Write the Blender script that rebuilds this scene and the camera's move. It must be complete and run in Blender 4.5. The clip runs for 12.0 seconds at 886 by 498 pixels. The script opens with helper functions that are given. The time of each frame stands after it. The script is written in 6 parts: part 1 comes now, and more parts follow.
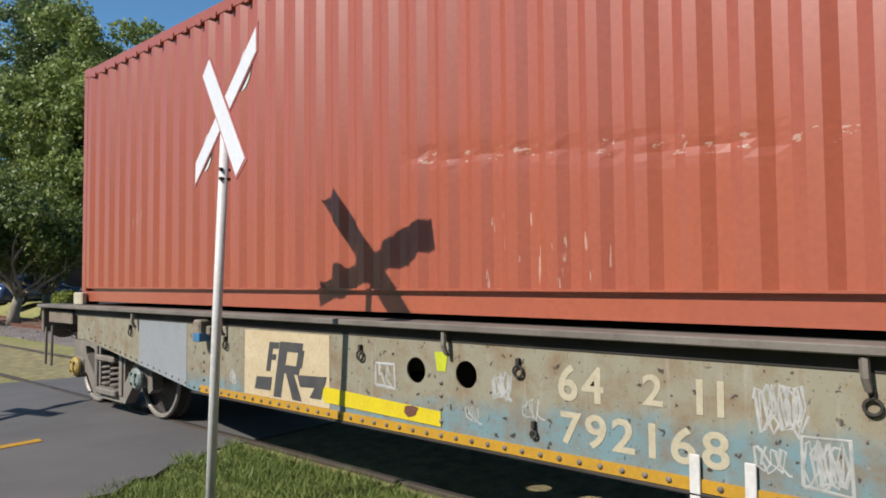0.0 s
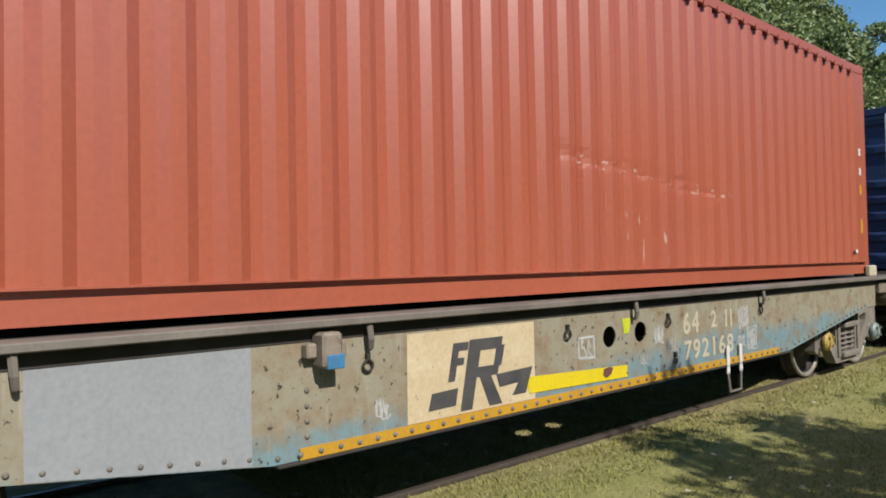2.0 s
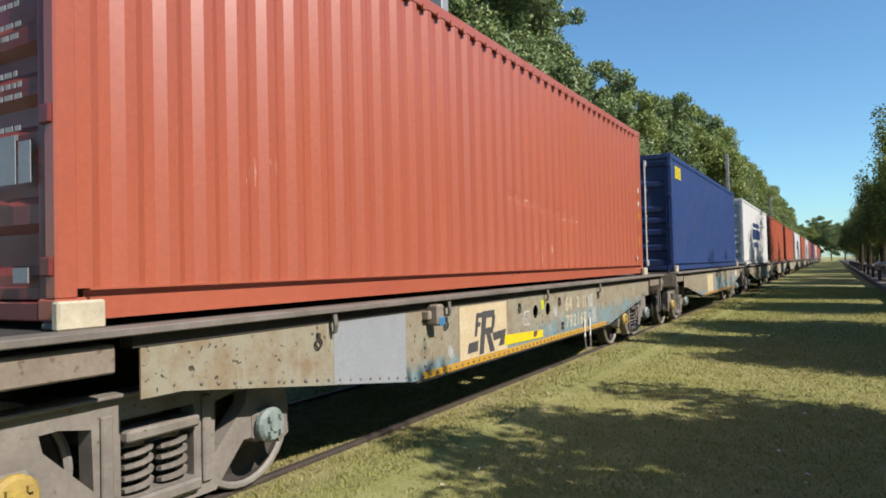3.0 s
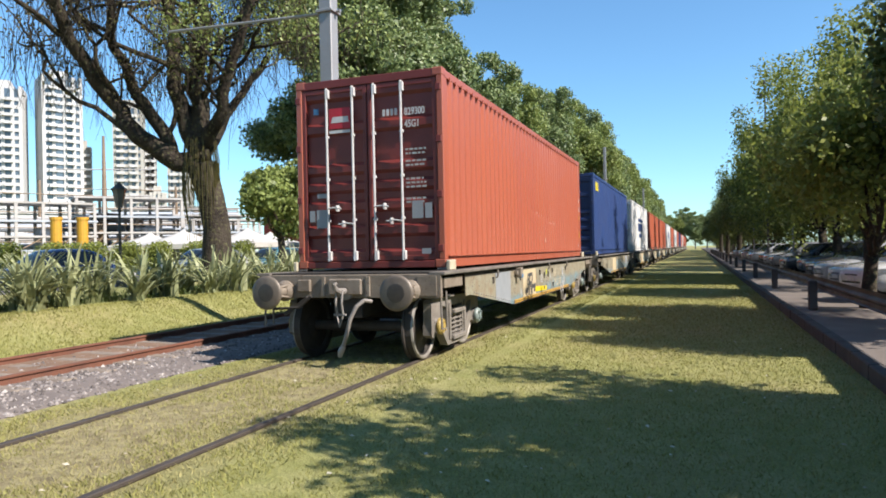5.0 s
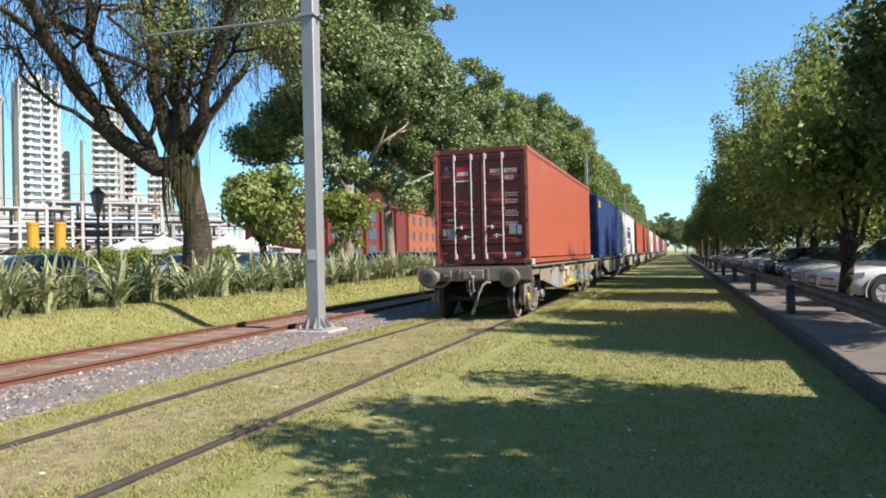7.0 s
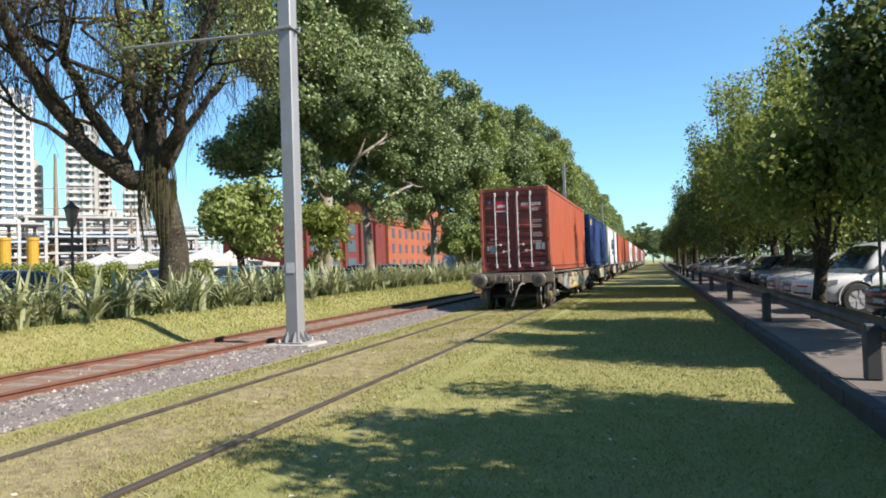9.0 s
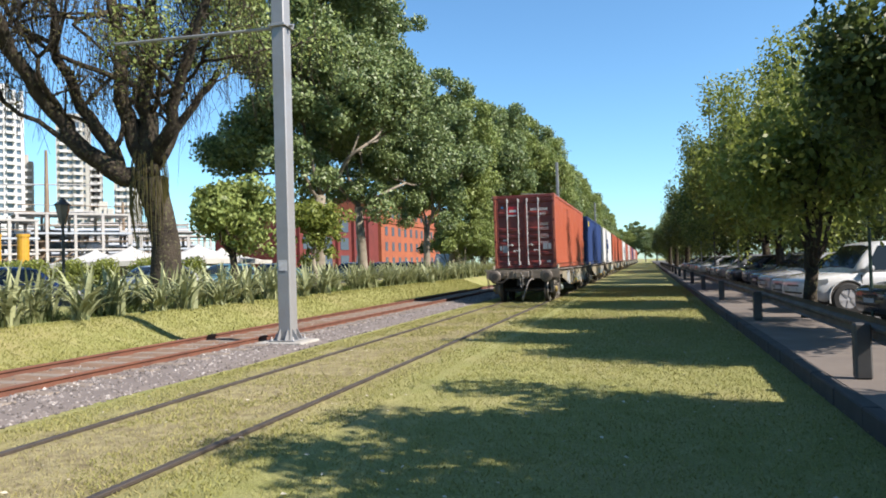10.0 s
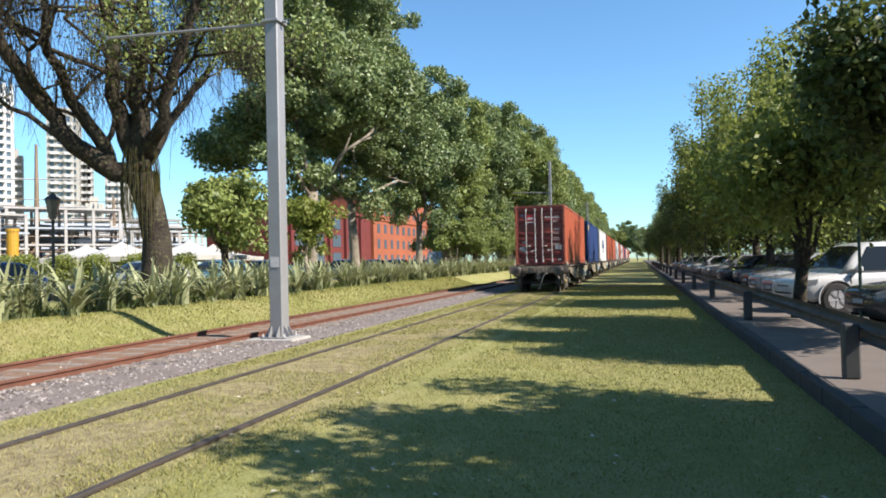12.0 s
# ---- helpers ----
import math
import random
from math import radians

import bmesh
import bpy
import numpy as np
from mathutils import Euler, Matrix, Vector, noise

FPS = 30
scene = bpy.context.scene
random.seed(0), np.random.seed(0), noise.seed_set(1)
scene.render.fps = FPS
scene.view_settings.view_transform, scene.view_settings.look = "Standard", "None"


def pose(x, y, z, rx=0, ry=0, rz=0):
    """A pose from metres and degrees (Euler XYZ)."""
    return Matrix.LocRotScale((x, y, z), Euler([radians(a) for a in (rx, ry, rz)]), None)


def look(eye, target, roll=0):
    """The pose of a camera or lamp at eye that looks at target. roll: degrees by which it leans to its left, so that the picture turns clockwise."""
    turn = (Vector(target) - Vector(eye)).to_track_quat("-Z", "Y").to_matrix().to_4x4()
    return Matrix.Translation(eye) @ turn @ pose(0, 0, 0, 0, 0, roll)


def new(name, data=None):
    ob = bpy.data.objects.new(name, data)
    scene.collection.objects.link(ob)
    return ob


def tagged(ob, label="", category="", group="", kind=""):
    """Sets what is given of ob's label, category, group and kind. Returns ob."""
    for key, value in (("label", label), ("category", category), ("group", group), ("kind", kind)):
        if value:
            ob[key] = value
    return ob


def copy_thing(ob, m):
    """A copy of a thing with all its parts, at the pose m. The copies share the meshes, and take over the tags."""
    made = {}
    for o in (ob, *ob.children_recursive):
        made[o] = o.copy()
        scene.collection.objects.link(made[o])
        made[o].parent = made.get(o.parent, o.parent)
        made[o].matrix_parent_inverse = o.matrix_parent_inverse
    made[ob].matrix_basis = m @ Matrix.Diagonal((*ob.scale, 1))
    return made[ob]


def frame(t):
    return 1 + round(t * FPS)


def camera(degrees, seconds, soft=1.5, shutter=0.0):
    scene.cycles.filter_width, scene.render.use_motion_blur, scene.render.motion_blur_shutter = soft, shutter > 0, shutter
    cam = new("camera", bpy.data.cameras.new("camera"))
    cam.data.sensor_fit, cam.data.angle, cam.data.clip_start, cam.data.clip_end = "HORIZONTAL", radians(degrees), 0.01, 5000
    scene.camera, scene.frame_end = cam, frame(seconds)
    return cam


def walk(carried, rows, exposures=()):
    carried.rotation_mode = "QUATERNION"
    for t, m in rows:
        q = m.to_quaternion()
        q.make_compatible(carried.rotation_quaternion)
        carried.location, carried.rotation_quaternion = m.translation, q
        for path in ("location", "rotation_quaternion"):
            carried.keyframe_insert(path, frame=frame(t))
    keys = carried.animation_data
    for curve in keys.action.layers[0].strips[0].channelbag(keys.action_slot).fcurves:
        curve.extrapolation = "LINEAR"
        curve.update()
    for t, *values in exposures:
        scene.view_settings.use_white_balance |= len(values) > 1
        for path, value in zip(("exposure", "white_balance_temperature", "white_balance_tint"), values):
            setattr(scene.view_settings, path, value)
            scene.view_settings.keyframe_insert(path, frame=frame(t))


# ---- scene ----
# Camera: it stands beside the track at eye height and turns after the train.
EYE_HEIGHT = 1.53
cam = camera(65.8, 12.0, soft=1.8)
PATH = [
    (0.0, 131.54, 2.47, -0.51),
    (0.5, 112.82, 2.15, -1.11),
    (1.0, 91.04, 2.06, -2.33),
    (1.5, 70.92, 1.06, -3.02),
    (2.0, 49.38, 1.27, -1.11),
    (2.5, 37.17, 1.62, -1.16),
    (4.5, 20.51, 0.43, -0.98),
    (5.0, 20.37, 0.15, -1.22),
    (5.5, 20.08, 0.22, -1.37),
    (6.0, 19.64, 0.27, -1.30),
    (6.5, 19.38, 0.38, -1.15),
    (7.0, 18.90, 0.53, -1.30),
    (9.0, 17.17, 1.46, -1.89),
    (9.5, 16.84, 1.42, -1.90),
    (10.0, 16.59, 1.29, -1.70),
    (10.5, 16.36, 1.20, -1.56),
    (11.0, 16.35, 1.20, -1.55),
    (11.5, 16.23, 1.13, -1.37),
    (12.0, 15.95, 1.09, -1.30),
]


def aim(yaw, pitch, roll):
    return pose(0, 0, EYE_HEIGHT, 0, 0, yaw) @ pose(0, 0, 0, 90 + pitch) @ pose(0, 0, 0, 0, 0, roll)


walk(cam, [(t, aim(yaw, pitch, roll)) for t, yaw, pitch, roll in PATH],
     exposures=[(0.0, 0.5, 6400, 13), (2.0, 0.51, 6400, 13), (2.7, 0.67, 6450, 14), (4.3, 1.15, 6500, 15), (12.0, 1.2, 6500, 15)])

# ---- light ----
SUN_TO = Vector((1.0, -0.17, 0.88)).normalized()
world = bpy.data.worlds.new("sky")
scene.world = world
world.use_nodes = True
wn = world.node_tree.nodes
sky = wn.new("ShaderNodeTexSky")
sky.sky_type, sky.sun_disc = "NISHITA", False
sky.sun_elevation = math.asin(SUN_TO.z)
sky.sun_rotation = math.atan2(SUN_TO.x, SUN_TO.y)
sky.air_density, sky.dust_density, sky.ozone_density = 1.0, 0.35, 2.0
wn["Background"].inputs["Strength"].default_value = 0.085
azure = wn.new("ShaderNodeMix")   # a clear azure day
azure.data_type, azure.blend_type = "RGBA", "MULTIPLY"
azure.inputs["Factor"].default_value, azure.inputs["B"].default_value = 1.0, (0.67, 1.0, 1.12, 1)
world.node_tree.links.new(sky.outputs["Color"], azure.inputs["A"])
world.node_tree.links.new(azure.outputs["Result"], wn["Background"].inputs["Color"])
sun_data = bpy.data.lights.new("sun", "SUN")
sun_data.energy, sun_data.angle, sun_data.color = 5.0, radians(0.53), (1.0, 0.94, 0.84)
sun = new("sun", sun_data)
sun.matrix_basis = look(SUN_TO * 60, (0, 0, 0))


# ---- materials ----
COLOUR_SCALE = 0.71   # scales every base colour down against the raised exposure, which deepens shade


def material(name, base, rough=0.6, metal=0.0, spec=0.5):
    """A node material; returns it with its nodes, links and main shader."""
    m = bpy.data.materials.new(name)
    m.use_nodes = True
    nodes, links = m.node_tree.nodes, m.node_tree.links
    sh = nodes["Principled BSDF"]
    sh.inputs["Base Color"].default_value = (*(COLOUR_SCALE * c for c in base), 1)
    sh.inputs["Roughness"].default_value = rough
    sh.inputs["Metallic"].default_value = metal
    sh.inputs["Specular IOR Level"].default_value = spec
    return m, nodes, links, sh


def noise_of(nodes, links, scale, detail=4, coords="Object", stretch=None, rough=0.55):
    tc = nodes.new("ShaderNodeTexCoord")
    n = nodes.new("ShaderNodeTexNoise")
    n.inputs["Scale"].default_value, n.inputs["Detail"].default_value = scale, detail
    n.inputs["Roughness"].default_value = rough
    out = tc.outputs[coords]
    if stretch:
        mp = nodes.new("ShaderNodeMapping")
        mp.inputs["Scale"].default_value = stretch
        links.new(out, mp.inputs["Vector"])
        out = mp.outputs["Vector"]
    links.new(out, n.inputs["Vector"])
    return n.outputs["Fac"]


def ramp_of(nodes, links, fac, stops):
    r = nodes.new("ShaderNodeValToRGB")
    el = r.color_ramp.elements
    while len(el) < len(stops):
        el.new(0.5)
    for e, (p, c) in zip(el, stops):
        e.position = p
        e.color = (*c, 1) if len(c) == 3 else c
    links.new(fac, r.inputs["Fac"])
    return r.outputs["Color"]


def mix_of(nodes, links, fac, a, b, mode="MIX"):
    m = nodes.new("ShaderNodeMix")
    m.data_type, m.blend_type = "RGBA", mode
    for sock, v in ((m.inputs["Factor"], fac), (m.inputs["A"], a), (m.inputs["B"], b)):
        if isinstance(v, (int, float)):
            sock.default_value = v
        elif isinstance(v, tuple):
            sock.default_value = (*(COLOUR_SCALE * c for c in v), 1)
        else:
            links.new(v, sock)
    return m.outputs["Result"]


def bump_of(nodes, links, sh, fac, strength=0.3, distance=0.01):
    b = nodes.new("ShaderNodeBump")
    b.inputs["Strength"].default_value, b.inputs["Distance"].default_value = strength, distance
    links.new(fac, b.inputs["Height"])
    links.new(b.outputs["Normal"], sh.inputs["Normal"])


def worn(name, base, dark, rough=0.55, metal=0.0, scale=3.0, fine=40.0, bump=0.15, stain=None, stain_at=0.62, stretch=None, spec=0.5):
    """A surface with broad and fine variation, and stains of another colour where the broad noise is high."""
    m, nodes, links, sh = material(name, base, rough, metal, spec)
    big = noise_of(nodes, links, scale, 5, stretch=stretch)
    small = noise_of(nodes, links, fine, 4)
    col = mix_of(nodes, links, ramp_of(nodes, links, big, [(0.3, (0, 0, 0)), (0.72, (1, 1, 1))]), base, dark)
    col = mix_of(nodes, links, 0.25, col, ramp_of(nodes, links, small, [(0.3, (0.35, 0.35, 0.35)), (0.7, (1, 1, 1))]), "MULTIPLY")
    if stain:
        spots = noise_of(nodes, links, scale * 4.3, 6, rough=0.7)
        col = mix_of(nodes, links, ramp_of(nodes, links, spots, [(stain_at, (0, 0, 0)), (stain_at + 0.06, (1, 1, 1))]), col, stain)
    links.new(col, sh.inputs["Base Color"])
    rr = ramp_of(nodes, links, big, [(0.2, (max(rough - 0.12, 0.05),) * 3), (0.8, (min(rough + 0.12, 1),) * 3)])
    links.new(rr, sh.inputs["Roughness"])
    if bump:
        bump_of(nodes, links, sh, small, bump, 0.004)
    return m


def leafy(name, light, dark, through_amount=0.25, spec=0.3):
    """Leaves: the colour varies from leaf to leaf, and light shines through them."""
    m, nodes, links, sh = material(name, light, 0.5, 0, spec)
    geo = nodes.new("ShaderNodeNewGeometry")
    col = mix_of(nodes, links, geo.outputs["Random Per Island"], dark, light)
    big = noise_of(nodes, links, 0.5, 3)
    col = mix_of(nodes, links, ramp_of(nodes, links, big, [(0.35, (0, 0, 0)), (0.7, (0.6, 0.6, 0.6))]), col, tuple(0.75 * c for c in light))
    links.new(col, sh.inputs["Base Color"])
    tr = nodes.new("ShaderNodeBsdfTranslucent")
    links.new(col, tr.inputs["Color"])
    mx = nodes.new("ShaderNodeMixShader")
    mx.inputs["Fac"].default_value = through_amount
    links.new(sh.outputs["BSDF"], mx.inputs[1])
    links.new(tr.outputs["BSDF"], mx.inputs[2])
    links.new(mx.outputs["Shader"], nodes["Material Output"].inputs["Surface"])
    return m


def sill_paint():
    """Khaki side paint of the wagon, faded to blue-green low down, with rust and dark spots."""
    m, nodes, links, sh = material("wagon_side_paint", (0.3, 0.28, 0.2), 0.62)
    tc = nodes.new("ShaderNodeTexCoord")
    sep = nodes.new("ShaderNodeSeparateXYZ")
    links.new(tc.outputs["Object"], sep.inputs["Vector"])
    wav = noise_of(nodes, links, 2.2, 8, rough=0.75)
    add = nodes.new("ShaderNodeMath")
    add.operation = "MULTIPLY_ADD"
    links.new(wav, add.inputs[0])
    add.inputs[1].default_value = 0.55
    links.new(sep.outputs["Z"], add.inputs[2])
    half = nodes.new("ShaderNodeMapRange")   # the paint has faded further past the middle
    half.inputs["From Min"].default_value, half.inputs["From Max"].default_value = 5.2, 7.6
    half.inputs["To Min"].default_value, half.inputs["To Max"].default_value = 0.0, -0.17
    links.new(sep.outputs["Y"], half.inputs["Value"])
    reach = nodes.new("ShaderNodeMath")
    reach.operation = "ADD"
    links.new(add.outputs[0], reach.inputs[0])
    links.new(half.outputs["Result"], reach.inputs[1])
    low = ramp_of(nodes, links, reach.outputs[0], [(0.88, (1, 1, 1)), (1.2, (0, 0, 0))])
    col = mix_of(nodes, links, low, (0.285, 0.265, 0.19), (0.165, 0.265, 0.29))
    tone = noise_of(nodes, links, 5, 6, rough=0.7)
    col = mix_of(nodes, links, ramp_of(nodes, links, tone, [(0.44, (0, 0, 0)), (0.68, (0.85, 0.85, 0.85))]), col, (0.22, 0.14, 0.07))
    spots = noise_of(nodes, links, 17, 3, rough=0.6)
    col = mix_of(nodes, links, ramp_of(nodes, links, spots, [(0.625, (0, 0, 0)), (0.66, (1, 1, 1))]), col, (0.05, 0.035, 0.025))
    drip = noise_of(nodes, links, 6, 4, stretch=(1, 3, 0.25))
    col = mix_of(nodes, links, ramp_of(nodes, links, drip, [(0.6, (0, 0, 0)), (0.75, (0.5, 0.5, 0.5))]), col, (0.4, 0.37, 0.3))
    flecks = noise_of(nodes, links, 55, 3, rough=0.6)
    col = mix_of(nodes, links, ramp_of(nodes, links, flecks, [(0.64, (0, 0, 0)), (0.68, (0.8, 0.8, 0.8))]), col, (0.12, 0.075, 0.045))
    pale = noise_of(nodes, links, 30, 4, stretch=(1, 0.6, 1.8), rough=0.7)
    col = mix_of(nodes, links, ramp_of(nodes, links, pale, [(0.66, (0, 0, 0)), (0.72, (0.5, 0.5, 0.5))]), col, (0.5, 0.48, 0.42))
    links.new(col, sh.inputs["Base Color"])
    bump_of(nodes, links, sh, tone, 0.2, 0.004)
    return m


def dented_paint():
    """Red box paint with a band of scraped, bare patches where the side was dented."""
    m = worn("dented_red_container_paint", (0.45, 0.12, 0.064), (0.39, 0.092, 0.048), 0.34, scale=1.1, fine=30, bump=0.05, stain=(0.30, 0.085, 0.055), stain_at=0.68, stretch=(1, 1, 0.2), spec=0.7)
    nodes, links = m.node_tree.nodes, m.node_tree.links
    sh = nodes["Principled BSDF"]
    old = sh.inputs["Base Color"].links[0].from_socket
    tc = nodes.new("ShaderNodeTexCoord")
    sep = nodes.new("ShaderNodeSeparateXYZ")
    links.new(tc.outputs["Object"], sep.inputs["Vector"])

    def calc(op, a, b=0.0, c=0.0):
        n = nodes.new("ShaderNodeMath")
        n.operation = op
        for sock, v in zip(n.inputs, (a, b, c)):
            if isinstance(v, (int, float)):
                sock.default_value = v
            else:
                links.new(v, sock)
        return n.outputs[0]

    def scrape(y0, y1, z0, slope, half, scale, at, stretch):
        line = calc("MULTIPLY_ADD", sep.outputs["Y"], slope, z0 - slope * y0)
        near = calc("LESS_THAN", calc("ABSOLUTE", calc("SUBTRACT", sep.outputs["Z"], line)), half)
        inside = calc("MULTIPLY", calc("GREATER_THAN", sep.outputs["Y"], y0), calc("LESS_THAN", sep.outputs["Y"], y1))
        spots = calc("GREATER_THAN", noise_of(nodes, links, scale, 3, stretch=stretch, rough=0.7), at)
        return calc("MULTIPLY", calc("MULTIPLY", near, inside), spots)

    a = scrape(5.5, 8.3, 0.93, -0.09, 0.05, 9, 0.615, (1, 1, 2.2))
    b = scrape(6.2, 7.1, 0.25, 0.0, 0.24, 9, 0.66, (1, 2.5, 0.35))
    c = scrape(1.2, 1.5, 0.75, 0.0, 0.1, 14, 0.6, (1, 3, 0.3))
    fac = calc("MINIMUM", calc("ADD", calc("ADD", a, b), c), 0.8)
    links.new(mix_of(nodes, links, fac, old, (0.56, 0.36, 0.28)), sh.inputs["Base Color"])
    return m


M = {}
M["box_red_dented"] = dented_paint()
M["box_red"] = worn("red_container_paint", (0.45, 0.12, 0.064), (0.39, 0.092, 0.048), 0.34, scale=1.1, fine=30, bump=0.05, stain=(0.30, 0.085, 0.055), stain_at=0.68, stretch=(1, 1, 0.2), spec=0.7)
# the side red darkened: shade of the barely grazed door end, in the colour
M["box_red_doors"] = worn("shaded_red_door_paint", (0.22, 0.034, 0.025), (0.16, 0.025, 0.02), 0.45, scale=2.0, bump=0.05, stain=(0.14, 0.05, 0.04), stain_at=0.7)
M["box_blue"] = worn("blue_container_paint", (0.025, 0.06, 0.19), (0.02, 0.045, 0.15), 0.45, scale=1.2, bump=0.05)
# the side blue darkened likewise, door-end shade put into the colour
M["box_blue_doors"] = worn("shaded_blue_door_paint", (0.015, 0.035, 0.12), (0.012, 0.028, 0.09), 0.5, scale=2, bump=0.05)
M["box_white"] = worn("white_container_paint", (0.72, 0.73, 0.72), (0.6, 0.6, 0.58), 0.45, scale=1.2, bump=0.05)
M["box_grey"] = worn("grey_container_paint", (0.4, 0.42, 0.43), (0.33, 0.34, 0.35), 0.45, scale=1.2, bump=0.05)
M["chrome_rod"] = worn("galvanized_white_rod", (0.78, 0.76, 0.74), (0.6, 0.57, 0.54), 0.4, 0.1, 6, stain=(0.3, 0.15, 0.1), stain_at=0.7)
M["sill"] = sill_paint()
M["grey_patch"] = worn("pale_grey_repaint", (0.34, 0.36, 0.375), (0.29, 0.31, 0.325), 0.5, scale=2.5, stain=(0.24, 0.18, 0.12), stain_at=0.76)
M["cream"] = worn("cream_panel_paint", (0.66, 0.55, 0.36), (0.56, 0.44, 0.26), 0.6, scale=4, stain=(0.14, 0.07, 0.035), stain_at=0.63)
M["mark_dark"] = worn("dark_grey_marking", (0.055, 0.055, 0.06), (0.085, 0.08, 0.075), 0.6, scale=8)
M["mark_cream"] = worn("faded_cream_lettering", (0.6, 0.53, 0.38), (0.44, 0.39, 0.27), 0.65, scale=9, stain=(0.3, 0.27, 0.19), stain_at=0.66)
M["mark_white"] = worn("white_marking", (0.75, 0.74, 0.72), (0.6, 0.58, 0.56), 0.6, scale=9)
M["chalk"] = worn("chalk_white_scribble", (0.52, 0.52, 0.5), (0.33, 0.34, 0.32), 0.8, scale=14)
M["yellow"] = worn("yellow_band_paint", (0.62, 0.34, 0.02), (0.5, 0.27, 0.02), 0.55, scale=4, stain=(0.2, 0.12, 0.05), stain_at=0.7)
M["bright_yellow"] = worn("bright_yellow_paint", (0.78, 0.62, 0.01), (0.7, 0.54, 0.01), 0.55, scale=6, stain=(0.4, 0.25, 0.08), stain_at=0.74)
M["lime"] = worn("lime_yellow_tag", (0.62, 0.68, 0.03), (0.5, 0.55, 0.02), 0.5, scale=9)
M["logo_red"] = worn("red_sticker", (0.6, 0.02, 0.04), (0.5, 0.02, 0.03), 0.4, scale=4)
M["blue_paint"] = worn("light_blue_box_paint", (0.06, 0.22, 0.42), (0.05, 0.17, 0.33), 0.5, scale=9)
M["steel_dirty"] = worn("dirty_brown_steel", (0.29, 0.24, 0.185), (0.18, 0.14, 0.1), 0.75, 0.0, 4, stain=(0.13, 0.085, 0.055), stain_at=0.58)
M["deck_grey"] = worn("worn_grey_deck_edge", (0.25, 0.22, 0.185), (0.14, 0.12, 0.1), 0.65, 0.15, 3, stain=(0.26, 0.23, 0.2), stain_at=0.66)
M["bogie_grey"] = worn("dusty_bogie_steel", (0.27, 0.24, 0.205), (0.16, 0.14, 0.115), 0.75, 0.05, 4, stain=(0.11, 0.08, 0.055), stain_at=0.62)
M["under_dark"] = worn("dark_underframe_steel", (0.045, 0.038, 0.032), (0.03, 0.025, 0.02), 0.8, 0.1, 3)
M["black_hole"] = worn("black_opening_steel", (0.012, 0.011, 0.01), (0.008, 0.008, 0.008), 0.9, scale=5)
M["wheel_steel"] = worn("worn_wheel_steel", (0.06, 0.05, 0.042), (0.035, 0.03, 0.026), 0.7, 0.2, 5)
M["wheel_rim"] = worn("pale_wheel_rim", (0.4, 0.37, 0.33), (0.22, 0.2, 0.17), 0.5, 0.25, 5)
M["buffer_face"] = worn("greasy_buffer_face", (0.22, 0.18, 0.14), (0.12, 0.095, 0.075), 0.55, 0.2, 5)
M["rubber"] = worn("black_rubber_hose", (0.05, 0.047, 0.045), (0.03, 0.03, 0.03), 0.6, scale=8)
M["hose_grey"] = worn("dusty_grey_hose", (0.3, 0.27, 0.24), (0.2, 0.18, 0.16), 0.7, scale=8)
M["rail_rust"] = worn("rusty_rail_steel", (0.24, 0.095, 0.055), (0.15, 0.062, 0.04), 0.75, 0.2, 3, bump=0.3)
M["rail_worn"] = worn("dull_old_rail_steel", (0.15, 0.12, 0.1), (0.085, 0.07, 0.058), 0.55, 0.5, 3)
M["concrete"] = worn("pale_concrete", (0.5, 0.47, 0.42), (0.38, 0.36, 0.32), 0.85, scale=3, bump=0.4)
M["sleeper_dirty"] = worn("dusty_brown_sleeper", (0.33, 0.27, 0.21), (0.2, 0.155, 0.12), 0.9, scale=5, bump=0.5, stain=(0.42, 0.37, 0.31), stain_at=0.66)
M["stone"] = worn("grey_ballast_stone", (0.24, 0.2, 0.175), (0.16, 0.13, 0.115), 0.9, scale=1.2, fine=60, bump=0.4)
M["asphalt"] = worn("grey_asphalt", (0.145, 0.138, 0.135), (0.1, 0.097, 0.096), 0.85, scale=0.8, fine=120, bump=0.5)
M["pavement"] = worn("dusty_brown_pavement", (0.2, 0.165, 0.135), (0.14, 0.115, 0.095), 0.85, scale=1.0, fine=80, bump=0.4, stain=(0.15, 0.12, 0.1), stain_at=0.64)
# grey stone, darkened further for the shade along the kerb's lawn side
M["kerb"] = worn("shade_dark_kerb_stone", (0.065, 0.058, 0.052), (0.038, 0.034, 0.031), 0.9, scale=2, bump=0.4)
M["galv"] = worn("galvanized_pole_steel", (0.42, 0.42, 0.42), (0.34, 0.335, 0.33), 0.5, 0.35, 1.5, bump=0.05)
M["white_post"] = worn("white_painted_post", (0.8, 0.79, 0.77), (0.68, 0.66, 0.63), 0.5, scale=3, stain=(0.25, 0.2, 0.17), stain_at=0.74)
M["sign_white"] = worn("white_enamel_sign", (0.85, 0.85, 0.85), (0.78, 0.78, 0.78), 0.4, scale=3)
M["sign_edge"] = worn("dull_red_sign_border", (0.5, 0.12, 0.1), (0.4, 0.1, 0.08), 0.5, scale=5)
M["guard"] = worn("grey_guard_rail_steel", (0.095, 0.086, 0.078), (0.06, 0.055, 0.05), 0.65, 0.2, 2, stain=(0.2, 0.12, 0.07), stain_at=0.7)
M["guard_post"] = worn("dark_guard_post", (0.085, 0.08, 0.075), (0.055, 0.05, 0.048), 0.7, scale=3)
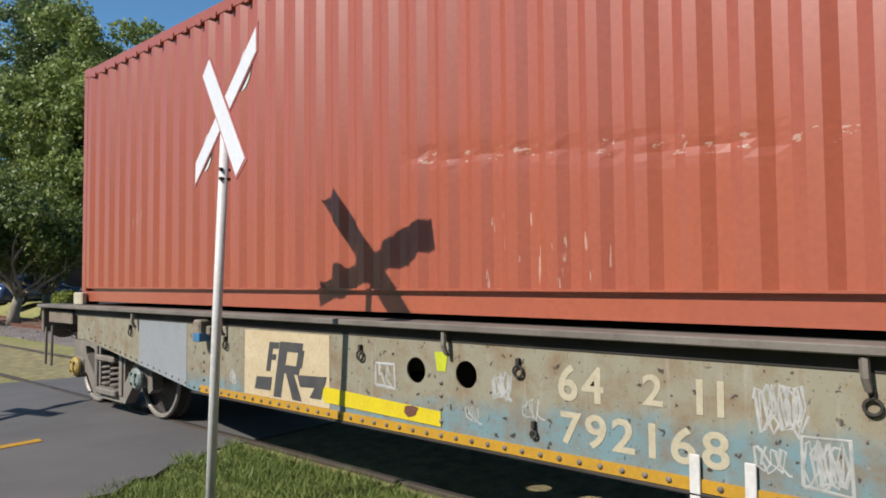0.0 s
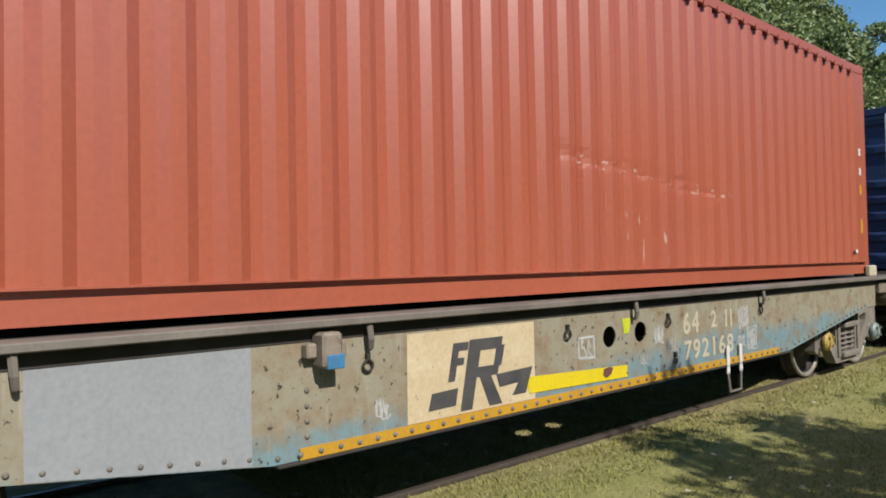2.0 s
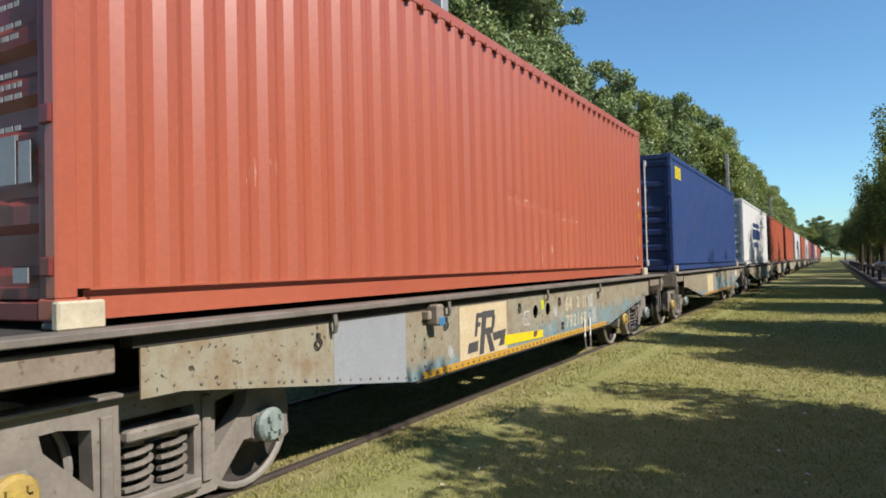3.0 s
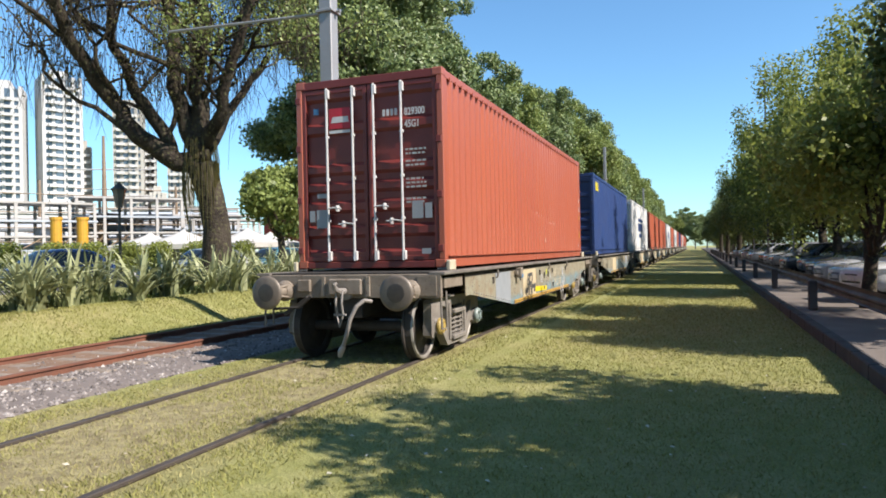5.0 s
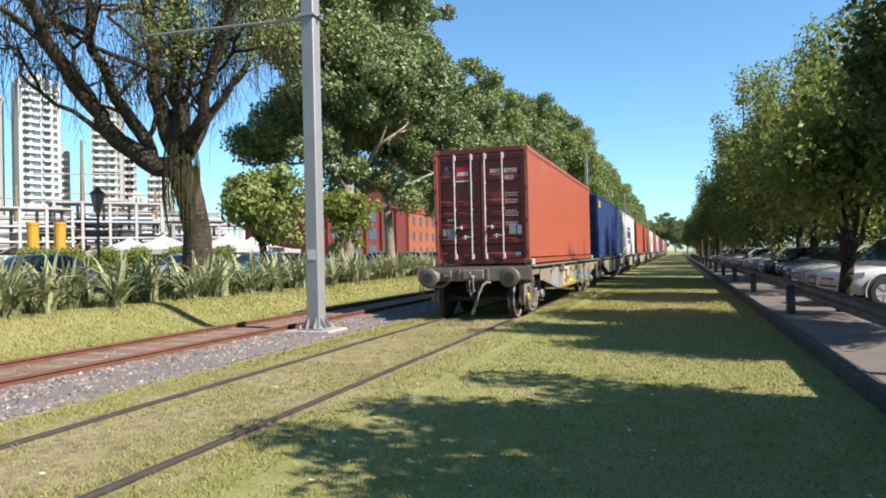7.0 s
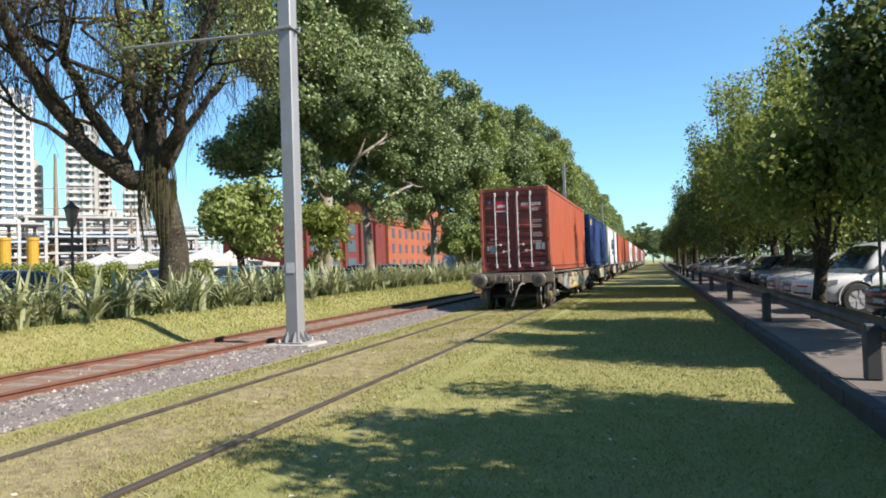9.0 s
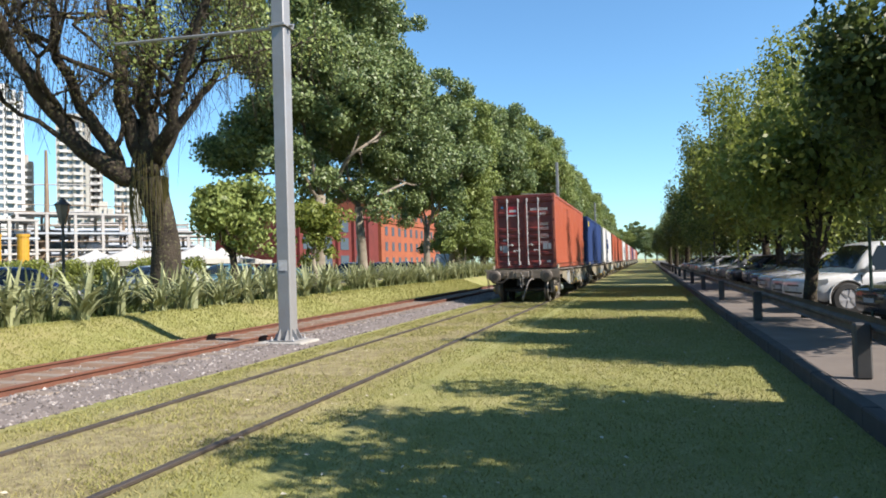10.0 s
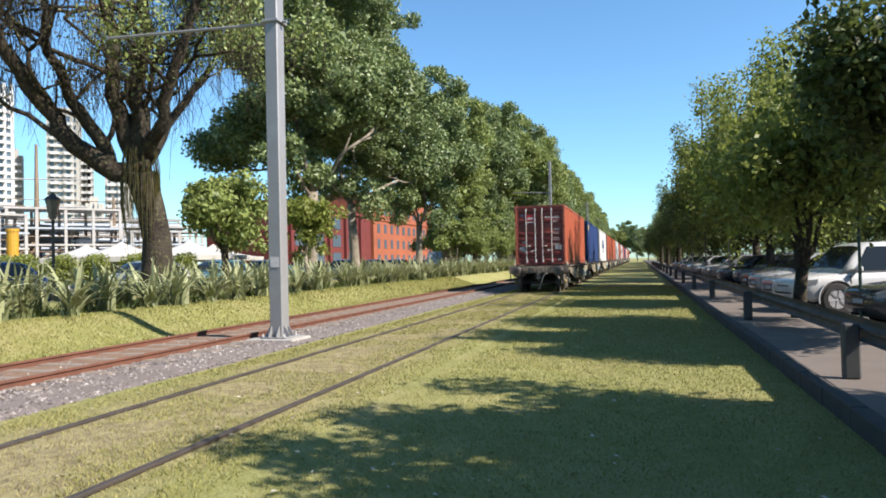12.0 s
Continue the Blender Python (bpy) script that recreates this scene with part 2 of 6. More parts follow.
M["bark"] = worn("dark_tree_bark", (0.08, 0.064, 0.046), (0.03, 0.024, 0.02), 0.95, scale=2.2, fine=9, bump=1.0, stain=(0.13, 0.125, 0.06), stain_at=0.56, spec=0.15)
for node in M["bark"].node_tree.nodes:
    if node.bl_idname == "ShaderNodeBump":
        node.inputs["Distance"].default_value = 0.06   # deep furrows
M["bark_pale"] = worn("pale_plane_bark", (0.33, 0.28, 0.21), (0.17, 0.14, 0.1), 0.9, scale=2.2, fine=14, bump=0.6)
M["leaf_mid"] = leafy("mid_green_leaves", (0.36, 0.43, 0.12), (0.13, 0.18, 0.05), 0.3)
M["leaf_plane"] = leafy("plane_tree_leaves", (0.29, 0.37, 0.125), (0.08, 0.13, 0.05), 0.27, 0.5)
M["leaf_dark"] = leafy("dark_green_leaves", (0.18, 0.235, 0.06), (0.045, 0.07, 0.022), 0.34)
M["leaf_side"] = leafy("olive_green_leaves", (0.26, 0.32, 0.08), (0.05, 0.075, 0.022), 0.4)
M["leaf_yellow"] = leafy("yellow_green_leaves", (0.38, 0.43, 0.09), (0.12, 0.16, 0.035), 0.45)
M["leaf_dry"] = leafy("dry_olive_fronds", (0.2, 0.17, 0.06), (0.1, 0.1, 0.03), 0.3)
M["verge"] = leafy("lush_verge_blades", (0.27, 0.34, 0.1), (0.12, 0.17, 0.045), 0.25, 0.12)
M["flax"] = leafy("flax_blades", (0.5, 0.52, 0.27), (0.11, 0.14, 0.05), 0.25)
M["blade"] = leafy("grass_blades", (0.44, 0.425, 0.145), (0.205, 0.208, 0.06), 0.2, 0.04)
M["blade_dry"] = leafy("dry_grass_blades", (0.5, 0.45, 0.2), (0.32, 0.29, 0.12), 0.25, 0.05)


def lawn():
    """Mown grass with dry and bare patches."""
    m, nodes, links, sh = material("mown_lawn", (0.16, 0.2, 0.05), 0.95, 0, 0.1)
    big = noise_of(nodes, links, 0.35, 5)
    mid = noise_of(nodes, links, 2.3, 6, rough=0.65)
    fine = noise_of(nodes, links, 38, 5, rough=0.7)
    col = mix_of(nodes, links, ramp_of(nodes, links, mid, [(0.38, (0, 0, 0)), (0.66, (1, 1, 1))]), (0.3, 0.305, 0.105), (0.405, 0.39, 0.165))
    col = mix_of(nodes, links, ramp_of(nodes, links, big, [(0.48, (0, 0, 0)), (0.68, (0.8, 0.8, 0.8))]), col, (0.43, 0.37, 0.18))
    col = mix_of(nodes, links, 0.75, col, ramp_of(nodes, links, fine, [(0.25, (0.45, 0.47, 0.4)), (0.6, (1, 1, 1))]), "MULTIPLY")
    # trodden, dry strip along the old rails
    tc = nodes.new("ShaderNodeTexCoord")
    sep = nodes.new("ShaderNodeSeparateXYZ")
    links.new(tc.outputs["Object"], sep.inputs["Vector"])
    off = nodes.new("ShaderNodeMath")
    off.operation = "ADD"
    links.new(sep.outputs["X"], off.inputs[0])
    off.inputs[1].default_value = 4.75
    dist = nodes.new("ShaderNodeMath")
    dist.operation = "ABSOLUTE"
    links.new(off.outputs[0], dist.inputs[0])
    rag = nodes.new("ShaderNodeMath")
    rag.operation = "MULTIPLY_ADD"
    links.new(mid, rag.inputs[0])
    rag.inputs[1].default_value = 2.2
    links.new(dist.outputs[0], rag.inputs[2])
    strip = nodes.new("ShaderNodeMapRange")
    strip.inputs["From Min"].default_value, strip.inputs["From Max"].default_value = 1.7, 2.7
    strip.inputs["To Min"].default_value, strip.inputs["To Max"].default_value = 0.85, 0.0
    links.new(rag.outputs[0], strip.inputs["Value"])
    earth = mix_of(nodes, links, ramp_of(nodes, links, noise_of(nodes, links, 6, 5, rough=0.7), [(0.4, (0, 0, 0)), (0.62, (1, 1, 1))]), (0.44, 0.38, 0.21), (0.24, 0.185, 0.12))
    earth = mix_of(nodes, links, 0.6, earth, ramp_of(nodes, links, fine, [(0.25, (0.45, 0.45, 0.42)), (0.6, (1, 1, 1))]), "MULTIPLY")
    col = mix_of(nodes, links, strip.outputs["Result"], col, earth)
    links.new(col, sh.inputs["Base Color"])
    bump_of(nodes, links, sh, fine, 0.8, 0.03)
    return m


M["lawn"] = lawn()


# ---- mesh helpers ----
def part(name, bm, mat, parent=None, label="", smooth=False):
    """Links a bmesh as one mesh object under a thing or part."""
    me = bpy.data.meshes.new(name)
    bm.to_mesh(me)
    bm.free()
    me.materials.append(M[mat] if isinstance(mat, str) else mat)
    if smooth:
        for p in me.polygons:
            p.use_smooth = True
    ob = new(name, me)
    if parent:
        ob.parent = parent
    if label:
        ob["label"] = label
    return ob


def alike(name, source, m, parent=None):
    """Another object on the mesh of source, at pose m."""
    ob = new(name, source.data)
    ob.parent = parent
    ob.matrix_basis = m
    return ob


def thing(name, label, category, m=None, group="", kind=""):
    ob = new(name)
    ob.empty_display_size = 0.2
    if m is not None:
        ob.matrix_basis = m
    return tagged(ob, label, category, group, kind)


def solid(name, bm, mat, label, category="", m=None, group="", kind="", smooth=False):
    ob = part(name, bm, mat, None, "", smooth)
    if m is not None:
        ob.matrix_basis = m
    return tagged(ob, label, category, group, kind)


def box(bm, x0, x1, y0, y1, z0, z1, bevel=0.0, m=None):
    vs = [bm.verts.new((x, y, z)) for x in (x0, x1) for y in (y0, y1) for z in (z0, z1)]
    fs = [bm.faces.new([vs[i] for i in f]) for f in ((0, 1, 3, 2), (4, 6, 7, 5), (0, 4, 5, 1), (2, 3, 7, 6), (0, 2, 6, 4), (1, 5, 7, 3))]
    if bevel:
        es = list({e for f in fs for e in f.edges})
        got = bmesh.ops.bevel(bm, geom=es, offset=bevel, segments=1, affect="EDGES", profile=0.5)
        vs = list({v for f in got["faces"] for v in f.verts})
    if m is not None:
        bmesh.ops.transform(bm, matrix=m, verts=vs)
    return bm


def boxes(*rows, bevel=0.0):
    bm = bmesh.new()
    for r in rows:
        box(bm, *r, bevel=bevel)
    return bm


def loft(bm, sections):
    rings = [[bm.verts.new(p) for p in s] for s in sections]
    n = len(rings[0])
    for a, b in zip(rings, rings[1:]):
        for k in range(n):
            bm.faces.new((a[k], a[(k + 1) % n], b[(k + 1) % n], b[k]))
    bm.faces.new(rings[0][::-1])
    bm.faces.new(rings[-1])
    bmesh.ops.recalc_face_normals(bm, faces=bm.faces)
    return bm


def tube(bm, pts, radii, n=8, cap=True):
    """A tube of n sides along points, with a radius at each."""
    pts = [Vector(p) for p in pts]
    if isinstance(radii, (int, float)):
        radii = [radii] * len(pts)
    rings, side = [], None
    for i, p in enumerate(pts):
        d = (pts[min(i + 1, len(pts) - 1)] - pts[max(i - 1, 0)]).normalized()
        if side is None:
            side = d.orthogonal().normalized()
        side = (side - d * side.dot(d)).normalized()
        up = d.cross(side)
        rings.append([bm.verts.new(p + (side * math.cos(a) + up * math.sin(a)) * radii[i]) for a in (2 * math.pi * k / n for k in range(n))])
    for a, b in zip(rings, rings[1:]):
        for k in range(n):
            bm.faces.new((a[k], a[(k + 1) % n], b[(k + 1) % n], b[k]))
    if cap:
        bm.faces.new(rings[0][::-1])
        bm.faces.new(rings[-1])
    return bm


def lathe(bm, profile, n=24, m=None):
    """Turns (radius, height) points about the z axis."""
    rings = []
    for r, z in profile:
        rings.append([bm.verts.new((r * math.cos(2 * math.pi * k / n), r * math.sin(2 * math.pi * k / n), z)) for k in range(n)])
    for a, b in zip(rings, rings[1:]):
        for k in range(n):
            bm.faces.new((a[k], a[(k + 1) % n], b[(k + 1) % n], b[k]))
    for ring, (r, z) in ((rings[0][::-1], profile[0]), (rings[-1], profile[-1])):
        if r > 1e-4:
            bm.faces.new(ring)
    if m is not None:
        bmesh.ops.transform(bm, matrix=m, verts=[v for ring in rings for v in ring])
    return bm


def slab(bm, outline, depth, m=None):
    """A flat outline (u, v), extruded by depth along w; m places u, v, w."""
    lo = [bm.verts.new((u, v, 0)) for u, v in outline]
    hi = [bm.verts.new((u, v, depth)) for u, v in outline]
    n = len(outline)
    bm.faces.new(lo[::-1])
    bm.faces.new(hi)
    for k in range(n):
        bm.faces.new((lo[k], lo[(k + 1) % n], hi[(k + 1) % n], hi[k]))
    if m is not None:
        bmesh.ops.transform(bm, matrix=m, verts=lo + hi)
    return bm


def raw(name, verts, faces, mat, parent=None, label=""):
    me = bpy.data.meshes.new(name)
    me.from_pydata([tuple(v) for v in verts], [], faces)
    me.update()
    me.materials.append(M[mat] if isinstance(mat, str) else mat)
    ob = new(name, me)
    ob.parent = parent
    if label:
        ob["label"] = label
    return ob


def lettering(name, text, size, mat, parent, m, label="", thick=0.001, wide=1.0):
    cu = bpy.data.curves.new(name, "FONT")
    cu.body, cu.size, cu.extrude, cu.offset = text, size, thick, size * 0.02
    ob = bpy.data.objects.new(name, cu)
    scene.collection.objects.link(ob)
    me = bpy.data.meshes.new_from_object(ob.evaluated_get(bpy.context.evaluated_depsgraph_get()))
    bpy.data.objects.remove(ob)
    me.transform(Matrix.Diagonal((wide, 1, 1, 1)))
    me.materials.clear()
    me.materials.append(M[mat])
    ob = new(name, me)
    ob.parent, ob.matrix_basis = parent, m
    if label:
        ob["label"] = label
    return ob


# Poses that turn a flat drawing (u right, v up, w outward) onto a side of the train.
def on_side(x, y, z):
    return Matrix(((0, 0, 1, x), (1, 0, 0, y), (0, 1, 0, z), (0, 0, 0, 1)))


def on_rear(x, y, z):
    return Matrix(((1, 0, 0, x), (0, 0, -1, y), (0, 1, 0, z), (0, 0, 0, 1)))

# ---- the train ----
TRACK_X = -4.61   # middle of the train's track
HALF = 1.219      # half a container's width
LONG, TALL = 12.192, 2.896
BED = 1.294       # underside of the containers above the rails
PITCH = 15.25     # from wagon to wagon
SILL = 1.39       # outer face of a wagon's side, from its middle


def corrugated(length, height, dents=False):
    """A corrugated wall in y and z, its waves along x; outer face at x = 0."""
    bm = bmesh.new()
    pitch, flat, slope, deep = 0.278, 0.072, 0.067, 0.036
    line = [(0.0, 0.0)]
    y = 0.10
    line.append((y, 0.0))
    while y + pitch < length - 0.1:
        for step, x in ((slope, -deep), (flat, -deep), (slope, 0.0), (flat, 0.0)):
            y += step
            line.append((y, x))
    line.append((length, 0.0))
    levels = [0, 0.3] + [0.5 + 0.045 * k for k in range(14)] + [1.3, 1.6, 2.1, height] if dents else [0, height * 0.5, height]
    rng = random.Random(5)
    grid = []
    for z in levels:
        row = []
        for yy, x in line:
            dx = 0.0
            if dents and 5.5 < yy < 8.0 and 0.5 < z < 1.1:
                mid = 0.92 - 0.09 * (yy - 5.6)
                dx = -0.009 * math.exp(-((z - mid) / 0.07) ** 2) * rng.uniform(0.2, 1.0)
            row.append(bm.verts.new((x + dx, yy, z)))
        grid.append(row)
    for a, b in zip(grid, grid[1:]):
        for k in range(len(line) - 1):
            bm.faces.new((a[k], a[k + 1], b[k + 1], b[k]))
    return bm


def door_leaf(x0, x1, height, ribs):
    """One door: a frame round a panel pressed into level ribs. It looks towards -y."""
    bm = bmesh.new()
    for r in ((x0, x0 + 0.06, 0, height), (x1 - 0.06, x1, 0, height), (x0 + 0.06, x1 - 0.06, 0, 0.07), (x0 + 0.06, x1 - 0.06, height - 0.07, height)):
        box(bm, r[0], r[1], -0.02, 0.05, r[2], r[3], 0.005)
    line = [(0.07, 0.0)]
    for z0, z1 in ribs:
        line += [(z0, 0.0), (z0 + 0.05, 0.045), (z1 - 0.05, 0.045), (z1, 0.0)]
    line.append((height - 0.07, 0.0))
    a = [bm.verts.new((x0 + 0.06, y, z)) for z, y in line]
    b = [bm.verts.new((x1 - 0.06, y, z)) for z, y in line]
    for k in range(len(line) - 1):
        bm.faces.new((a[k], b[k], b[k + 1], a[k + 1]))
    return bm


def container(name, label, paint, door_paint, detail=False):
    """A forty-foot high-cube box; its doors look towards -y. The base's middle of the door end is the origin."""
    c = thing(name, label, "container", group="containers on the train")
    for s in (1, -1):
        side = part("side_panel", corrugated(LONG - 0.2, TALL - 0.30, detail and s == 1), "box_red_dented" if detail and s == 1 else paint, c)
        side.matrix_basis = pose(s * (HALF - 0.006), 0.1 if s == 1 else LONG - 0.1, 0.165, 0, 0, 0 if s == 1 else 180)
        prof = [(-0.05, 0), (0, 0), (0, 0.118), (-0.055, 0.118), (-0.055, 0.155), (0.003, 0.155), (0.003, 0.168), (-0.07, 0.168), (-0.07, 0.106), (-0.012, 0.106), (-0.012, 0.012), (-0.05, 0.012)]
        rail = loft(bmesh.new(), [[(HALF + px, y, pz) for px, pz in prof] for y in (0.18, LONG - 0.18)])
        bmesh.ops.scale(rail, vec=(s, 1, 1), verts=rail.verts)
        bmesh.ops.recalc_face_normals(rail, faces=rail.faces)
        part("bottom_rail", rail, paint, c)
        top = boxes((HALF - 0.07, HALF + 0.001, 0.12, LONG - 0.12, TALL - 0.135, TALL - 0.02), bevel=0.008)
        for k in range(int((LONG - 0.5) / 0.278)):
            box(top, HALF - 0.004, HALF + 0.012, 0.3 + k * 0.278, 0.36 + k * 0.278, TALL - 0.155, TALL - 0.10)
        bmesh.ops.scale(top, vec=(s, 1, 1), verts=top.verts)
        bmesh.ops.recalc_face_normals(top, faces=top.faces)
        part("top_rail", top, paint, c)
        for y in (0.0, LONG - 0.12):
            part("corner_post", boxes((min(s * HALF, s * (HALF - 0.1)), max(s * HALF, s * (HALF - 0.1)), y, y + 0.12, 0.11, TALL - 0.11), bevel=0.012), paint, c)
            for z in (0.0, TALL - 0.118):
                cast = boxes((min(s * (HALF + 0.002), s * (HALF - 0.16)), max(s * (HALF + 0.002), s * (HALF - 0.16)), y - 0.004 if y == 0 else y - 0.054, y + 0.174 if y == 0 else y + 0.124, z, z + 0.118), bevel=0.012)
                part("corner_casting", cast, paint, c)
    roof = corrugated(LONG - 0.2, 2 * HALF - 0.14)
    roof = part("roof", roof, paint, c)
    roof.matrix_basis = Matrix(((0, 0, 1, -HALF + 0.07), (0, 1, 0, 0.1), (1, 0, 0, TALL - 0.03), (0, 0, 0, 1)))
    front = part("front_wall", corrugated(2 * HALF - 0.18, TALL - 0.22), paint, c)
    front.matrix_basis = pose(HALF - 0.09, LONG - 0.02, 0.11, 0, 0, 90)
    part("floor", boxes((-HALF + 0.06, HALF - 0.06, 0.14, LONG - 0.14, 0.13, 0.16)), "under_dark", c)
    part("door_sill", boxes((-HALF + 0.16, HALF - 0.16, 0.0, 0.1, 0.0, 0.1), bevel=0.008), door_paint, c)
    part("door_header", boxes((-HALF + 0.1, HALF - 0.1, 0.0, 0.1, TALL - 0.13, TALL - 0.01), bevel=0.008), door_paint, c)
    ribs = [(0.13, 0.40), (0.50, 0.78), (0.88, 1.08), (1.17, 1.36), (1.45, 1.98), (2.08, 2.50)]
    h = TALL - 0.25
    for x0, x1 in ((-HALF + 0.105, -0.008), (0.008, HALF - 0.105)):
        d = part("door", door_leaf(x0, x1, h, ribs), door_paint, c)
        d.location = (0, 0.03, 0.11)
        for x in ((-0.67, -0.23) if x0 < 0 else (0.12, 0.57)):
            rod = tube(bmesh.new(), [(x, -0.055, 0.0), (x, -0.055, h)], 0.019, 8)
            for z in (0.05, 0.62, 1.25, 1.9, 2.58):
                box(rod, x - 0.026, x + 0.03, -0.065, -0.02, z - 0.02, z + 0.02, 0.005)
            for z in (0.03, h - 0.14):
                box(rod, x - 0.02, x + 0.042, -0.07, -0.015, z - 0.02, z + 0.12, 0.008)
            r = part("locking_rod", rod, "chrome_rod", d)
            if detail:
                z = {0: 0.80, 1: 0.56, 2: 0.80, 3: 0.58}[0 if x < -0.5 else 1 if x < 0 else 2 if x < 0.4 else 3]
                hx = 1 if x < -0.5 or 0 < x < 0.4 else -1
                hb = tube(bmesh.new(), [(x, -0.085, z), (x + hx * 0.12, -0.1, z + 0.015), (x + hx * 0.24, -0.1, z)], 0.012, 6)
                box(hb, x + hx * 0.17 - 0.014, x + hx * 0.17 + 0.014, -0.11, -0.03, z - 0.045, z + 0.05, 0.005)
                part("door_handle", hb, "chrome_rod", d)
        for z in (0.12, 0.9, 1.7, 2.45):
            xe = x0 - 0.05 if x0 < 0 else x1 + 0.05
            part("hinge", boxes((xe - 0.06, xe + 0.03, -0.048, -0.012, z, z + 0.10), bevel=0.008), door_paint, d)
    return c


def red_box_markings(c):
    """Stickers and lettering on the doors and side of the last container."""
    part("company_sticker", slab(bmesh.new(), [(-0.63, 2.13), (-0.27, 2.13), (-0.27, 2.44), (-0.63, 2.44)], 0.002, on_rear(0, -0.012, 0)), "logo_red", c, "red square sticker")
    part("sticker_mark", slab(bmesh.new(), [(-0.60, 2.22), (-0.29, 2.22), (-0.31, 2.31), (-0.57, 2.31)], 0.002, on_rear(0, -0.0145, 0)), "mark_white", c, "white shape on the red sticker")
    part("sticker_foot", slab(bmesh.new(), [(-0.63, 2.06), (-0.27, 2.06), (-0.27, 2.105), (-0.63, 2.105)], 0.002, on_rear(0, -0.012, 0)), "mark_white", c)
    part("blue_sticker", slab(bmesh.new(), [(-0.90, 2.37), (-0.81, 2.37), (-0.81, 2.46), (-0.90, 2.46)], 0.002, on_rear(0, -0.012, 0)), "blue_paint", c)
    for k in range(4):
        part("owner_code", boxes((0.27 + k * 0.065, 0.312 + k * 0.065, -0.014, -0.012, 2.25, 2.35)), "mark_white", c)
    lettering("serial_number", "829300", 0.15, "mark_white", c, on_rear(0.62, -0.013, 2.24), wide=0.72)
    lettering("size_code", "45G1", 0.15, "mark_white", c, on_rear(0.62, -0.013, 2.06), wide=0.72)
    rng = random.Random(3)
    for z in (1.72, 1.66, 1.55, 1.49, 1.29, 1.23, 1.17, 1.0, 0.95):
        x = 0.63
        while x < 0.92:
            w = rng.uniform(0.03, 0.08)
            part("lettering_bar", boxes((x, min(x + w, 0.95), -0.014, -0.012, z, z + 0.028)), "chalk", c)
            x += w + 0.02
    for x, z, w, hh in ((0.72, 0.72, 0.17, 0.26), (0.92, 0.72, 0.11, 0.22), (-0.88, 0.62, 0.18, 0.28), (-1.0, 0.72, 0.09, 0.17), (-0.86, 1.08, 0.18, 0.07), (0.86, 0.2, 0.14, 0.08)):
        part("data_plate", boxes((x, x + w, -0.016, -0.012, z, z + hh)), "grey_patch", c, "pale grey data plate")
    for y, z, hh in ((11.93, 0.55, 0.19), (11.93, 1.08, 0.14), (11.93, 1.35, 0.10), (11.93, 1.62, 0.10)):
        part("side_sticker", slab(bmesh.new(), [(y, z), (y + 0.07, z), (y + 0.07, z + hh), (y, z + hh)], 0.002, on_side(HALF - 0.005, 0, 0)), "yellow" if hh > 0.12 else "mark_white", c, "small sticker by the corner post")
    part("side_label", slab(bmesh.new(), [(11.72, 0.28), (11.79, 0.28), (11.79, 0.33), (11.72, 0.33)], 0.002, on_side(HALF - 0.005, 0, 0)), "mark_white", c)



def web_outline():
    return [(0.35, 0.86), (0.62, 0.86), (3.05, 0.525), (LONG - 3.05, 0.525), (LONG - 0.62, 0.86), (LONG - 0.35, 0.86), (LONG - 0.35, 1.135), (0.35, 1.135)]


def side_web(holes):
    """The fish-bellied side plate in y and z, with round holes through it, 12 mm thick."""
    bm = bmesh.new()
    edges = []
    loops = [web_outline()] + [[(y + r * math.cos(a), z + r * math.sin(a)) for a in (2 * math.pi * k / 28 for k in range(28))] for y, z, r in holes]
    for lp in loops:
        vs = [bm.verts.new((0, y, z)) for y, z in lp]
        edges += [bm.edges.new((vs[k], vs[(k + 1) % len(vs)])) for k in range(len(vs))]
    bmesh.ops.triangle_fill(bm, edges=edges, use_beauty=True)
    got = bmesh.ops.extrude_face_region(bm, geom=list(bm.faces))
    bmesh.ops.translate(bm, vec=(-0.012, 0, 0), verts=[v for v in got["geom"] if isinstance(v, bmesh.types.BMVert)])
    bmesh.ops.recalc_face_normals(bm, faces=bm.faces)
    return bm


def ring_torus(bm, centre, r, thick, m=None, n=14):
    pts = [(centre[0], centre[1] + r * math.cos(2 * math.pi * k / n), centre[2] + r * math.sin(2 * math.pi * k / n)) for k in range(n + 1)]
    return tube(bm, pts, thick, 6, False)


